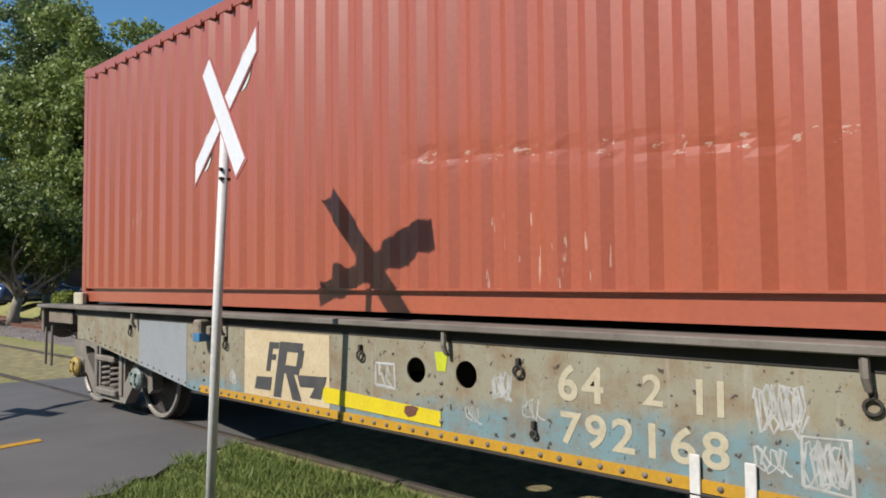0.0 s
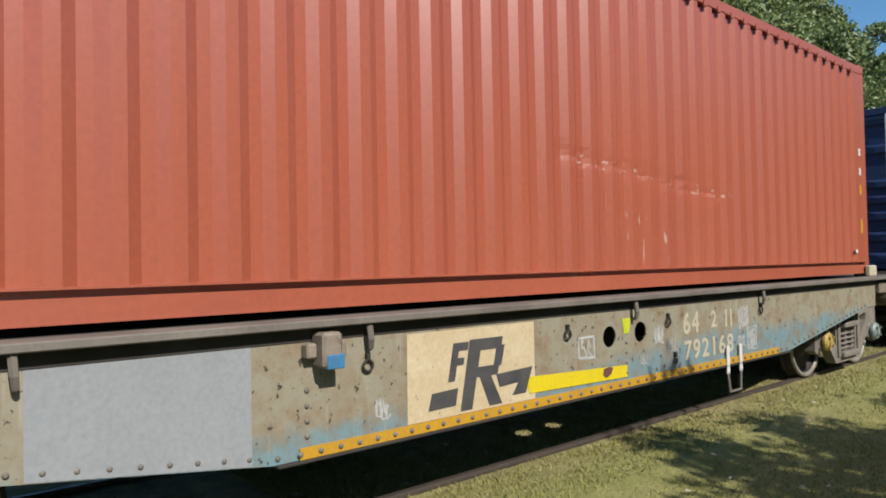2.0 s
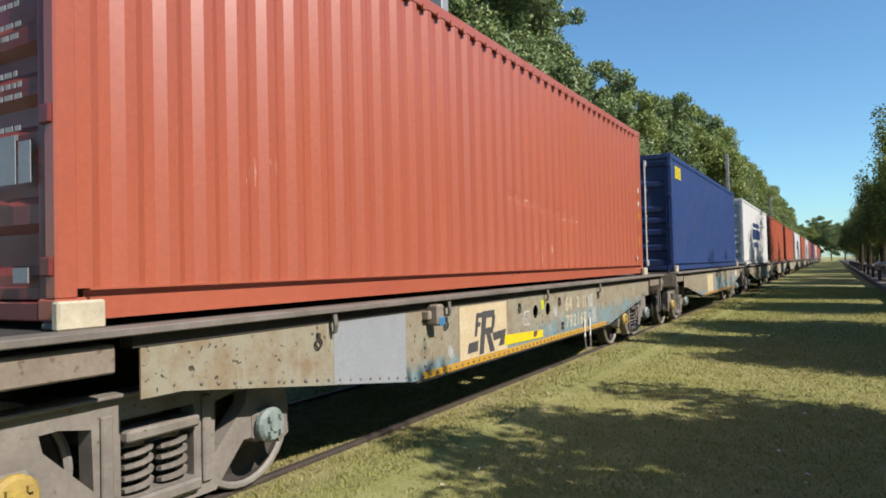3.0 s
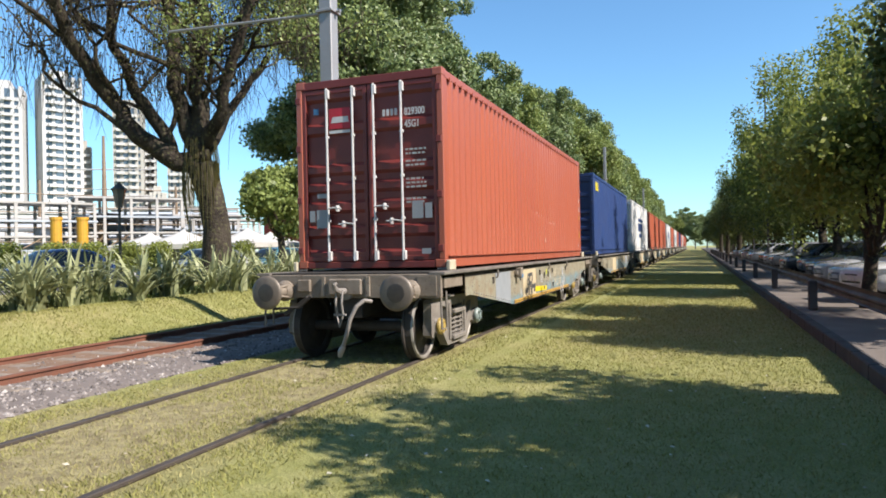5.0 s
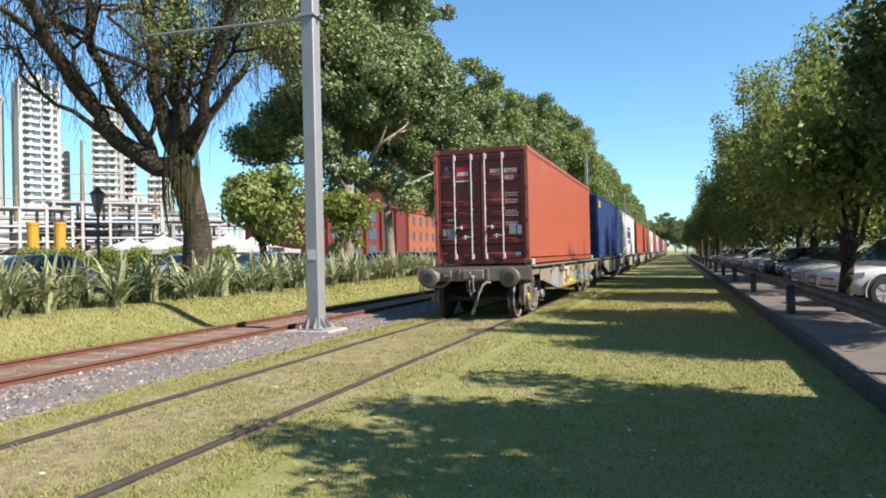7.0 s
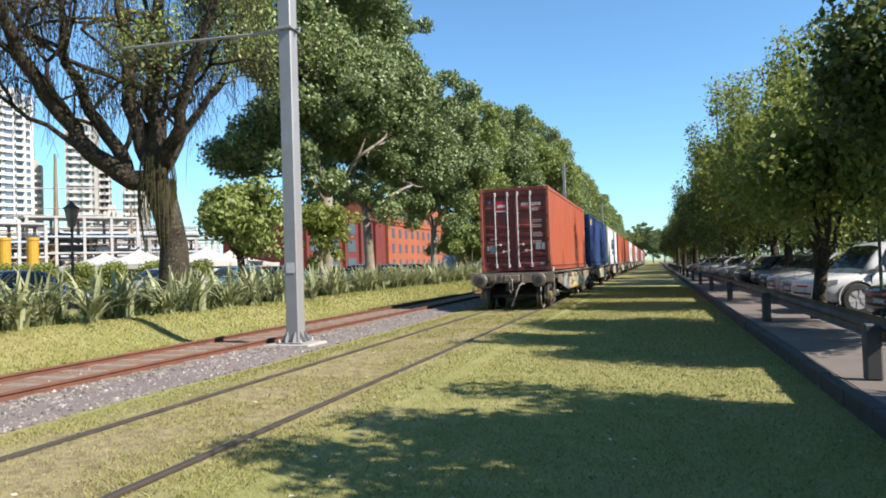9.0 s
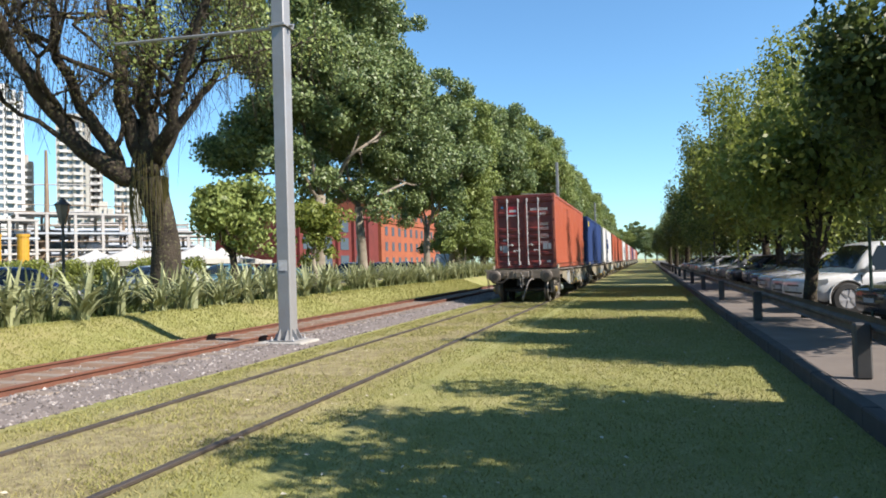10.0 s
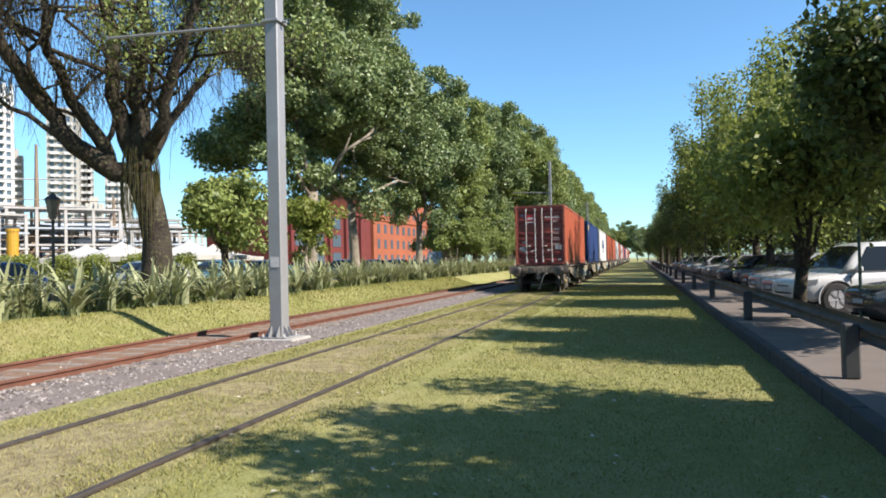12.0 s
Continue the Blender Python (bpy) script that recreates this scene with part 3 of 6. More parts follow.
def bogie_side(s):
    """A cast side frame with its windows cut through, standing in y and z outside the wheels."""
    bm = bmesh.new()
    right = [(1.03, 0.845), (1.06, 0.80), (1.07, 0.58), (1.09, 0.36), (1.0, 0.31), (0.97, 0.37), (0.95, 0.52), (0.75, 0.52), (0.73, 0.40), (0.66, 0.40), (0.42, 0.14)]
    outline = right + [(-y, z) for y, z in right[::-1]]
    windows = [[(0.41, 0.37), (0.42, 0.70), (0.60, 0.735), (0.70, 0.73), (0.68, 0.64)], [(-0.25, 0.28), (0.25, 0.28), (0.25, 0.715), (-0.25, 0.715)]]
    windows.append([(-y, z) for y, z in windows[0][::-1]])
    edges = []
    for loop in [outline] + windows:
        vs = [bm.verts.new((1.02, y, z)) for y, z in loop]
        edges += [bm.edges.new((vs[k], vs[(k + 1) % len(vs)])) for k in range(len(vs))]
    bmesh.ops.triangle_fill(bm, edges=edges, use_beauty=True)
    got = bmesh.ops.extrude_face_region(bm, geom=list(bm.faces))
    bmesh.ops.translate(bm, vec=(0.12, 0, 0), verts=[v for v in got["geom"] if isinstance(v, bmesh.types.BMVert)])
    box(bm, 1.02, 1.2, -1.0, 1.0, 0.85, 0.872, 0.006)
    for y in (-0.34, 0.34):
        box(bm, 1.142, 1.165, y - 0.035, y + 0.035, 0.22, 0.76, 0.008)
    box(bm, 1.03, 1.21, -0.25, 0.25, 0.59, 0.66, 0.015)
    box(bm, 1.03, 1.2, -0.27, 0.27, 0.2, 0.275, 0.015)
    for y in (-0.85, 0.85):
        box(bm, 1.0, 1.18, y - 0.12, y + 0.12, 0.36, 0.585, 0.035)
    bmesh.ops.scale(bm, vec=(s, 1, 1), verts=bm.verts)
    bmesh.ops.recalc_face_normals(bm, faces=bm.faces)
    return bm


def wheelset():
    bm = bmesh.new()
    turn = pose(0, 0, 0, 0, 90, 0)
    lathe(bm, [(0.08, -1.05), (0.08, 1.05)], 14, turn)
    for s in (1, -1):
        rows = [(0.11, 0.80), (0.2, 0.83), (0.37, 0.835), (0.395, 0.80), (0.49, 0.80), (0.485, 0.825), (0.462, 0.835), (0.455, 0.925), (0.415, 0.93), (0.405, 0.885), (0.36, 0.87), (0.2, 0.885), (0.13, 0.93), (0.1, 0.94)]
        lathe(bm, [(r, s * z) for r, z in rows], 36, turn)
    bmesh.ops.recalc_face_normals(bm, faces=bm.faces)
    return bm


def bogie(parent, y):
    """Two wheelsets under two cast side frames with coil springs. Returns the wheelsets."""
    b = part("bogie", boxes((-0.95, 0.95, -0.2, 0.2, 0.5, 0.78), bevel=0.03), "under_dark", parent)
    b.location = (0, y, 0)
    wheels = []
    for s in (1, -1):
        part("side_frame", bogie_side(s), "bogie_grey", b, "dusty cast side frame")
        for dy in (-0.12, 0.12):
            coil = tube(bmesh.new(), [(s * 1.1 + 0.055 * math.cos(a), dy + 0.085 * math.sin(a), 0.26 + 0.32 * a / (10 * math.pi)) for a in (k * math.pi / 5 for k in range(51))], 0.019, 5)
            part("coil_spring", coil, "bogie_grey", b)
        for dy in (-0.85, 0.85):
            cap = lathe(bmesh.new(), [(0.12, 0.0), (0.12, 0.03), (0.1, 0.055), (0.05, 0.06), (0.045, 0.075)], 18, pose(s * 1.18, dy, 0.47, 0, s * 90, 0))
            for k in range(4):
                a = math.pi / 4 + k * math.pi / 2
                box(cap, s * 1.25 - 0.012, s * 1.25 + 0.012, dy + 0.07 * math.cos(a) - 0.015, dy + 0.07 * math.cos(a) + 0.015, 0.47 + 0.07 * math.sin(a) - 0.015, 0.47 + 0.07 * math.sin(a) + 0.015)
            part("axle_cap", cap, "axle_teal" if dy > 0 else "axle_yellow", b, "round bolted axle cap")
    for dy in (-0.85, 0.85):
        w = part("wheelset", wheelset(), "wheel_steel", b, "worn steel wheels on an axle", smooth=False)
        w.location = (0, dy, 0.458)
        wheels.append((w, dy))
        for s in (1, -1):
            rim = tube(bmesh.new(), [(s * 0.928, 0.43 * math.cos(a), 0.43 * math.sin(a)) for a in (2 * math.pi * k / 36 for k in range(37))], 0.026, 6, False)
            bmesh.ops.translate(rim, vec=(0, dy, 0.458), verts=rim.verts)
            part("wheel_rim", rim, "wheel_rim", b, "pale worn rim of a wheel")
    return wheels


M["black_grease"] = worn("black_grease", (0.035, 0.03, 0.028), (0.06, 0.05, 0.042), 0.4, scale=12)
M["blue_faded"] = worn("faded_blue_green_paint", (0.2, 0.3, 0.33), (0.28, 0.28, 0.22), 0.6, scale=4)
M["axle_teal"] = worn("pale_green_axle_cap", (0.3, 0.36, 0.33), (0.16, 0.2, 0.19), 0.5, scale=9)
M["axle_yellow"] = worn("yellow_axle_cap", (0.5, 0.36, 0.08), (0.35, 0.24, 0.07), 0.6, scale=9)


def buffer(parent, x, y, s):
    bm = lathe(bmesh.new(), [(0.09, 0.0), (0.1, 0.05), (0.085, 0.12), (0.085, 0.42)], 18)
    lathe(bm, [(0.15, 0.0), (0.15, 0.04), (0.1, 0.1)], 18)
    for k in range(4):
        a = k * math.pi / 2 + math.pi / 4
        tube(bm, [(0.13 * math.cos(a), 0.13 * math.sin(a), 0.0), (0.085 * math.cos(a), 0.085 * math.sin(a), 0.25)], 0.018, 5)
    turn = pose(x, y, 1.0, 90 if s < 0 else -90)
    bmesh.ops.transform(bm, matrix=turn, verts=bm.verts)
    bmesh.ops.recalc_face_normals(bm, faces=bm.faces)
    stem = part("buffer", bm, "steel_dirty", parent, "greasy round side buffer")
    head = lathe(bmesh.new(), [(0.08, 0.40), (0.2, 0.43), (0.235, 0.455), (0.235, 0.475), (0.2, 0.49), (0.1, 0.497), (0.01, 0.5)], 32, turn)
    bmesh.ops.recalc_face_normals(head, faces=head.faces)
    part("buffer_head", head, "buffer_face", stem, "dark greasy buffer plate", smooth=True)
    spot = lathe(bmesh.new(), [(0.13, 0.4945), (0.1, 0.4985), (0.01, 0.5015)], 24, turn)
    bmesh.ops.recalc_face_normals(spot, faces=spot.faces)
    part("grease_spot", spot, "black_grease", stem, "round black grease spot")


def wagon(label, detail):
    """A flat container wagon with fish-bellied sides, bogies and buffers. Origin: rail height under its box's door end."""
    w = thing("flat_wagon", label, "wagon", group="wagons of the train")
    holes = [(5.903, 0.94, 0.083), (6.324, 0.946, 0.083)]
    for s in (1, -1):
        web = part("side_plate", side_web(holes), "sill", w, "khaki and blue-green faded side plate")
        web.matrix_basis = Matrix.Translation((s * SILL, 0, 0)) if s == 1 else Matrix(((-1, 0, 0, -SILL), (0, -1, 0, LONG), (0, 0, 1, 0), (0, 0, 0, 1)))
        x0, x1 = sorted((s * (SILL - 0.14), s * (SILL + 0.085)))
        part("deck_edge", boxes((x0, x1, -0.75, LONG + 0.75, 1.21, 1.252), bevel=0.006), "deck_grey", w, "worn grey deck edge")
        # dark strip that stands in for the shadow under the deck's overhang
        x0, x1 = sorted((s * (SILL - 0.1), s * (SILL + 0.006)))
        part("top_flange", boxes((x0, x1, 0.3, LONG - 0.3, 1.137, 1.208)), "under_dark", w)
        x0, x1 = sorted((s * (SILL - 0.12), s * (SILL + 0.03)))
        fl = boxes((x0, x1, 3.07, LONG - 3.07, 0.508, 0.524), bevel=0.004)
        part("bottom_flange", fl, "under_dark", w)
    band = boxes((SILL, SILL + 0.014, 3.2, 8.85, 0.526, 0.585))
    part("yellow_band", band, "yellow", w, "yellow painted lower edge")
    riv = bmesh.new()
    for k in range(50):
        y = 3.08 + k * 0.122
        if y < 9.1:
            lathe(riv, [(0.016, 0.0), (0.014, 0.006), (0.007, 0.012)], 8, pose(SILL + (0.014 if 3.2 < y < 8.85 else 0), y, 0.556, 0, 90, 0))
    for k in range(18):
        y = 0.75 + k * 0.128
        for yy in (y, LONG - y):
            z = 0.9 - (yy - 0.62) * 0.1379 if yy < 6 else 0.9 - (LONG - 0.62 - yy) * 0.1379
            lathe(riv, [(0.015, 0.0), (0.013, 0.006), (0.006, 0.012)], 8, pose(SILL, yy, z, 0, 90, 0))
    for y in (3.25, 6.12):
        for z in (0.64, 0.72, 0.80, 0.88):
            lathe(riv, [(0.016, 0.0), (0.014, 0.007), (0.007, 0.013)], 8, pose(SILL, y, z, 0, 90, 0))
    tagged(part("rivets", riv, "deck_grey", w), kind="stuff")
    # frame under the deck
    part("centre_beam", boxes((-0.22, 0.22, -0.7, LONG + 0.7, 0.62, 1.10), bevel=0.01), "under_dark", w)
    part("deck_plate", boxes((-SILL + 0.15, SILL - 0.15, -0.7, LONG + 0.7, 1.20, 1.248)), "under_dark", w)
    for y in (2.4, 4.2, 6.1, 8.0, 9.8):
        part("cross_beam", boxes((-SILL + 0.02, SILL - 0.02, y, y + 0.1, 0.7, 1.12)), "under_dark", w)
    for y in (0.09, LONG - 0.09):
        for s in (1, -1):
            part("box_bracket", boxes((min(s * 1.08, s * 1.235), max(s * 1.08, s * 1.235), y - 0.09, y + 0.09, 1.25, BED - 0.002), bevel=0.01), "deck_grey", w)
            part("bracket_lug", boxes((min(s * 1.237, s * 1.30), max(s * 1.237, s * 1.30), y - 0.13, y + 0.13, 1.25, 1.40), bevel=0.012), "mark_cream", w, "pale box guide lug")
    sets = []
    for y in (0.65, LONG - 0.65):
        sets += bogie(w, y)
    for e, y in ((-1, -0.75), (1, LONG + 0.75)):
        ya, yb = sorted((y, y - e * 0.06))
        hs = boxes((-1.42, 1.42, ya, yb, 0.90, 1.225), bevel=0.01)
        box(hs, -1.42, 1.42, *sorted((y - e * 0.06, y - e * 0.2)), 1.195, 1.225)
        for x in (-0.35, 0.35):
            box(hs, x - 0.03, x + 0.03, *sorted((y, y + e * 0.03)), 0.92, 1.2, 0.005)
        box(hs, -0.26, 0.26, *sorted((y, y + e * 0.05)), 0.94, 1.17, 0.02)
        box(hs, -0.75, -0.55, *sorted((y, y + e * 0.06)), 0.99, 1.16, 0.01)
        box(hs, 1.08, 1.36, *sorted((y, y + e * 0.012)), 0.93, 1.2, 0.004)
        head = part("head_stock", hs, "steel_dirty", w, "dirty brown steel end beam")
        for s in (1, -1):
            buffer(w, s * 0.98, y, e)
            part("end_box", boxes((min(s * 1.1, s * 1.40), max(s * 1.1, s * 1.40), *sorted((y - e * 0.2, y - e * 0.95)), 1.02, 1.17), bevel=0.01), "steel_dirty", w)
        hk = bmesh.new()
        tube(hk, [(0, y, 1.0), (0, y + e * 0.2, 1.0), (0, y + e * 0.3, 1.04), (0, y + e * 0.34, 1.1), (0, y + e * 0.27, 1.12)], [0.05, 0.045, 0.04, 0.03, 0.015], 8)
        lathe(hk, [(0.13, 0), (0.13, 0.03), (0.06, 0.05)], 14, pose(0, y, 1.0, 90 if e < 0 else -90))
        part("coupling_hook", hk, "hose_grey", w, "worn grey draw hook")
        ln = bmesh.new()
        for x in (-0.045, 0.045):
            tube(ln, [(x, y + e * 0.18, 1.02), (x, y + e * 0.22, 0.85), (x, y + e * 0.18, 0.68)], 0.017, 6)
        tube(ln, [(-0.09, y + e * 0.18, 0.68), (0.09, y + e * 0.18, 0.68)], 0.02, 6)
        tube(ln, [(-0.05, y + e * 0.18, 0.68), (0, y + e * 0.2, 0.52), (0.05, y + e * 0.18, 0.68)], 0.018, 6)
        part("coupling_link", ln, "hose_grey", w)
        ho = tube(bmesh.new(), [(0.42, y + e * 0.06, 0.86), (0.36, y + e * 0.16, 0.88), (0.28, y + e * 0.24, 0.80), (0.2, y + e * 0.28, 0.62), (0.14, y + e * 0.27, 0.42), (0.08, y + e * 0.26, 0.26)], 0.028, 8)
        part("brake_hose", ho, "hose_grey", w, "dusty hanging air hose")
        en = tube(bmesh.new(), [(0.08, y + e * 0.26, 0.26), (0.05, y + e * 0.27, 0.2), (0.03, y + e * 0.27, 0.12)], [0.04, 0.045, 0.03], 8)
        part("hose_end", en, "wheel_rim", w, "pale metal hose coupling")
        lv = tube(bmesh.new(), [(-0.55, y + e * 0.02, 0.92), (-0.75, y + e * 0.02, 0.76), (-1.15, y + e * 0.02, 0.74), (-1.3, y + e * 0.02, 0.92)], 0.022, 6)
        part("coupling_lever", lv, "under_dark", w)
        tri = bmesh.new()
        tube(tri, [(-0.62, y, 0.9), (-1.0, y, 0.66)], 0.035, 4)
        part("step_brace", tri, "under_dark", w)
        for s in (1, -1):
            st = tube(bmesh.new(), [(s * 1.385, y - e * 0.08, 0.95), (s * 1.39, y - e * 0.08, 0.48), (s * 1.39, y - e * 0.28, 0.48), (s * 1.385, y - e * 0.28, 0.98)], 0.016, 6)
            part("corner_step", st, "deck_grey", w)
    wheel_motion.append((w, sets))
    if not detail:
        for name, mat, y0, y1, z0, z1 in (("cream_panel", "cream", 3.9, 5.0, 0.6, 1.1), ("pale_panel", "grey_patch", 8.9, 9.9, 0.75, 1.1), ("blue_panel", "blue_faded", 5.2, 7.2, 0.6, 1.0), ("pale_patch", "mark_white", 10.4, 10.8, 0.9, 1.1)):
            part(name, slab(bmesh.new(), [(y0, z0), (y1, z0), (y1, z1), (y0, z1)], 0.002, on_side(SILL + 0.001, 0, 0)), mat, w, "faded painted patch")
        return w
    # painted panels and marks on the side that is seen
    def patch(name, pts, mat, lift, label=""):
        return part(name, slab(bmesh.new(), pts, 0.002, on_side(SILL + lift, 0, 0)), mat, w, label)

    def low(y):
        return max(0.527, 0.862 - (y - 0.62) * 0.13786)

    patch("grey_panel", [(1.964, low(1.964) + 0.002), (2.941, low(2.941) + 0.002), (2.941, 1.133), (1.964, 1.133)], "grey_patch", 0.001, "pale grey repainted panel")
    patch("cream_panel", [(3.912, 0.588), (5.03, 0.588), (5.028, 1.12), (3.918, 1.12)], "cream", 0.001, "cream panel with dark slanted emblem")
    shapes = (
        [(4.33, 0.605), (4.43, 0.605), (4.53, 1.045), (4.42, 1.045)],
        [(4.43, 0.97), (4.70, 0.97), (4.72, 1.045), (4.44, 1.045)],
        [(4.62, 0.83), (4.70, 0.86), (4.735, 0.99), (4.66, 0.99)],
        [(4.40, 0.80), (4.66, 0.80), (4.68, 0.865), (4.42, 0.865)],
        [(4.50, 0.80), (4.60, 0.80), (4.70, 0.605), (4.585, 0.605)],
        [(4.23, 0.80), (4.285, 0.80), (4.335, 1.035), (4.28, 1.035)],
        [(4.28, 0.985), (4.40, 0.985), (4.41, 1.035), (4.285, 1.035)],
        [(4.26, 0.895), (4.36, 0.895), (4.37, 0.94), (4.27, 0.94)],
        [(4.07, 0.645), (4.29, 0.65), (4.31, 0.755), (4.10, 0.745)],
        [(4.68, 0.715), (4.86, 0.725), (4.80, 0.645), (4.93, 0.645), (5.0, 0.815), (4.65, 0.80)],
    )
    for k, p in enumerate(shapes):
        patch("emblem_shape", p, "mark_dark", 0.0035 + 0.0003 * k)
    patch("yellow_stripe", [(4.97, 0.63), (6.12, 0.605), (6.12, 0.70), (4.93, 0.745)], "bright_yellow", 0.0045, "bright yellow painted stripe")
    patch("rust_scar", [(5.80, 0.655), (5.84, 0.63), (5.90, 0.65), (5.93, 0.70), (5.88, 0.71), (5.81, 0.70)], "rail_rust", 0.007)
    patch("yellow_tag", [(6.09, 0.95), (6.16, 0.95), (6.18, 1.07), (6.07, 1.07)], "lime", 0.002, "lime yellow tag")
    for digits, size, y, z, wide in (("64", 0.26, 6.97, 0.875, 1.0), ("2", 0.21, 7.46, 0.90, 1.05), ("11", 0.23, 7.69, 0.885, 1.0), ("792168", 0.235, 6.98, 0.645, 1.12)):
        for k, d in enumerate(digits):
            step = size * wide * (0.42 if digits == "11" else 0.585)
            lettering("wagon_digit", d, size, "mark_cream", w, on_side(SILL + 0.002, y + k * step, z), wide=wide)

    def scribble(y0, z0, wd, hh, n, seed, thick=0.009, boxed=False):
        """Unreadable painted scrawl: a wandering looped stroke, flat on the side, some with a frame round it."""
        r2 = random.Random(seed)
        bm = bmesh.new()
        pts = []
        for k in range(n * 7):
            a = k * 2 * math.pi / 7 + r2.gauss(0, 0.5)
            cy = y0 + wd * (0.12 + 0.76 * k / (n * 7))
            pts.append((SILL + 0.0015, cy + 0.14 * wd * math.cos(a) + r2.gauss(0, 0.006), z0 + hh * (0.5 + 0.42 * math.sin(a)) + r2.gauss(0, 0.008)))
        tube(bm, pts, [thick * r2.uniform(0.3, 1.0) for _ in pts], 5)
        if boxed:
            tube(bm, [(SILL + 0.0015, y0 + wd * u, z0 + hh * v) for u, v in ((0.02, 0.06), (0.0, 0.97), (0.96, 1.0), (1.0, 0.0), (0.02, 0.06))], thick, 5)
        bmesh.ops.scale(bm, vec=(0.22, 1, 1), space=Matrix.Translation((-SILL, 0, 0)), verts=bm.verts)
        tagged(part("scribble", bm, "chalk", w, "unreadable white scribble"), kind="stuff")

    for args in ((3.68, 0.64, 0.11, 0.14, 3, 1, 0.012), (5.52, 0.80, 0.19, 0.16, 2, 2, 0.014, True), (6.52, 0.82, 0.16, 0.16, 6, 3, 0.013), (6.3, 0.66, 0.16, 0.11, 3, 4, 0.006), (6.72, 0.72, 0.18, 0.14, 3, 6, 0.006), (7.98, 0.83, 0.24, 0.24, 8, 7, 0.009), (8.18, 0.62, 0.19, 0.23, 7, 9, 0.01, True), (7.97, 0.66, 0.18, 0.13, 4, 10, 0.009), (4.75, 1.04, 0.16, 0.045, 4, 12, 0.004)):
        scribble(*args)
    for y, z in ((1.78, 1.0), (3.63, 0.97), (5.38, 1.0), (6.72, 1.0), (8.45, 1.0), (6.82, 0.66)):
        rg = ring_torus(bmesh.new(), (SILL + 0.018, y, z), 0.032 if z > 0.8 else 0.02, 0.008)
        box(rg, SILL, SILL + 0.03, y - 0.012, y + 0.012, z + 0.03, z + 0.075, 0.004)
        part("lashing_ring", rg, "under_dark", w, "dark iron lashing ring")
    for y in (1.92, 3.62, 6.19, 8.43):
        hk = tube(bmesh.new(), [(SILL + 0.05, y, 1.20), (SILL + 0.06, y + 0.005, 1.12), (SILL + 0.045, y + 0.012, 1.07), (SILL + 0.02, y + 0.012, 1.06)], [0.02, 0.019, 0.016, 0.011], 6)
        part("rope_hook", hk, "deck_grey", w)
    bx = boxes((SILL, SILL + 0.13, 3.28, 3.40, 1.0, 1.185), bevel=0.015)
    box(bx, SILL, SILL + 0.07, 3.22, 3.28, 1.05, 1.13, 0.01)
    box(bx, SILL, SILL + 0.07, 3.40, 3.46, 1.05, 1.13, 0.01)
    vb = part("brake_box", bx, "steel_dirty", w, "small rusty box with a blue plate")
    part("blue_plate", boxes((SILL + 0.03, SILL + 0.136, 3.30, 3.406, 0.995, 1.07), bevel=0.004), "blue_paint", vb, "light blue plate")
    for y in (7.70, 7.95):
        part("step_bar", boxes((SILL + 0.016, SILL + 0.03, y, y + 0.05, 0.44, 0.70), bevel=0.003), "white_post", w, "white painted step bar")
    part("step_rung", tube(bmesh.new(), [(SILL + 0.02, 7.72, 0.46), (SILL + 0.03, 7.74, 0.27), (SILL + 0.03, 7.95, 0.27), (SILL + 0.02, 7.98, 0.46)], 0.014, 6), "deck_grey", w)
    # loose pale bits seen under the frame
    part("brake_lever", tube(bmesh.new(), [(1.0, 7.1, 0.42), (1.05, 7.35, 0.44)], 0.02, 6), "deck_grey", w)
    part("brake_cylinder", lathe(bmesh.new(), [(0.14, 0), (0.15, 0.05), (0.15, 0.4), (0.1, 0.45)], 14, pose(0.5, 5.0, 0.62, 0, 90, 90)), "under_dark", w)
    return w


wheel_motion = []
rolling = []   # (thing, distance of its origin ahead of the last box's door end, height)
last_wagon = wagon("weathered khaki flat wagon with cream panel, on the rails", True)
rolling.append((last_wagon, 0.0, 0.0))
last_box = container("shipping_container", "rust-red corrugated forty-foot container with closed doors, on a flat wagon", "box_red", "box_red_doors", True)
red_box_markings(last_box)
rolling.append((last_box, 0.0, BED))
plain_wagon = wagon("weathered flat wagon carrying a container, coupled in the train", False)
rolling.append((plain_wagon, PITCH, 0.0))
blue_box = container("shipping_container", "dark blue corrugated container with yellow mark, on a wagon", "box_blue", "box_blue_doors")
for k, (y, wd) in enumerate(((0.45, 0.16), (0.66, 0.13), (0.84, 0.13), (1.02, 0.13))):
    part("yellow_mark", slab(bmesh.new(), [(y, 2.30), (y + wd, 2.30), (y + wd, 2.62), (y, 2.62)], 0.003, on_side(HALF, 0, 0)), "bright_yellow", blue_box, "yellow company mark")
rolling.append((blue_box, PITCH + 0.1, BED))
white_box = container("shipping_container", "white corrugated container with dark mark, on a wagon", "box_white", "box_white")
for y, z, a, b in ((4.0, 1.2, 3.4, 0.5), (4.2, 1.8, 3.0, 0.2), (4.6, 0.8, 2.0, 0.25)):
    part("dark_mark", slab(bmesh.new(), [(y, z), (y + a, z), (y + a, z + b), (y, z + b)], 0.003, on_side(HALF, 0, 0)), "box_blue", white_box, "dark company mark")
rolling.append((white_box, 2 * PITCH + 0.1, BED))
plain_red = container("shipping_container", "red corrugated container far along the train", "box_red", "box_red_doors")
rolling.append((plain_red, 3 * PITCH + 0.1, BED))
for k in range(2, 15):
    again = copy_thing(plain_wagon, Matrix())
    rolling.append((again, k * PITCH, 0.0))
    if k < 5:
        wheel_motion.append((again, [(o, o.location.y) for o in again.children_recursive if o.name.startswith("wheelset")]))
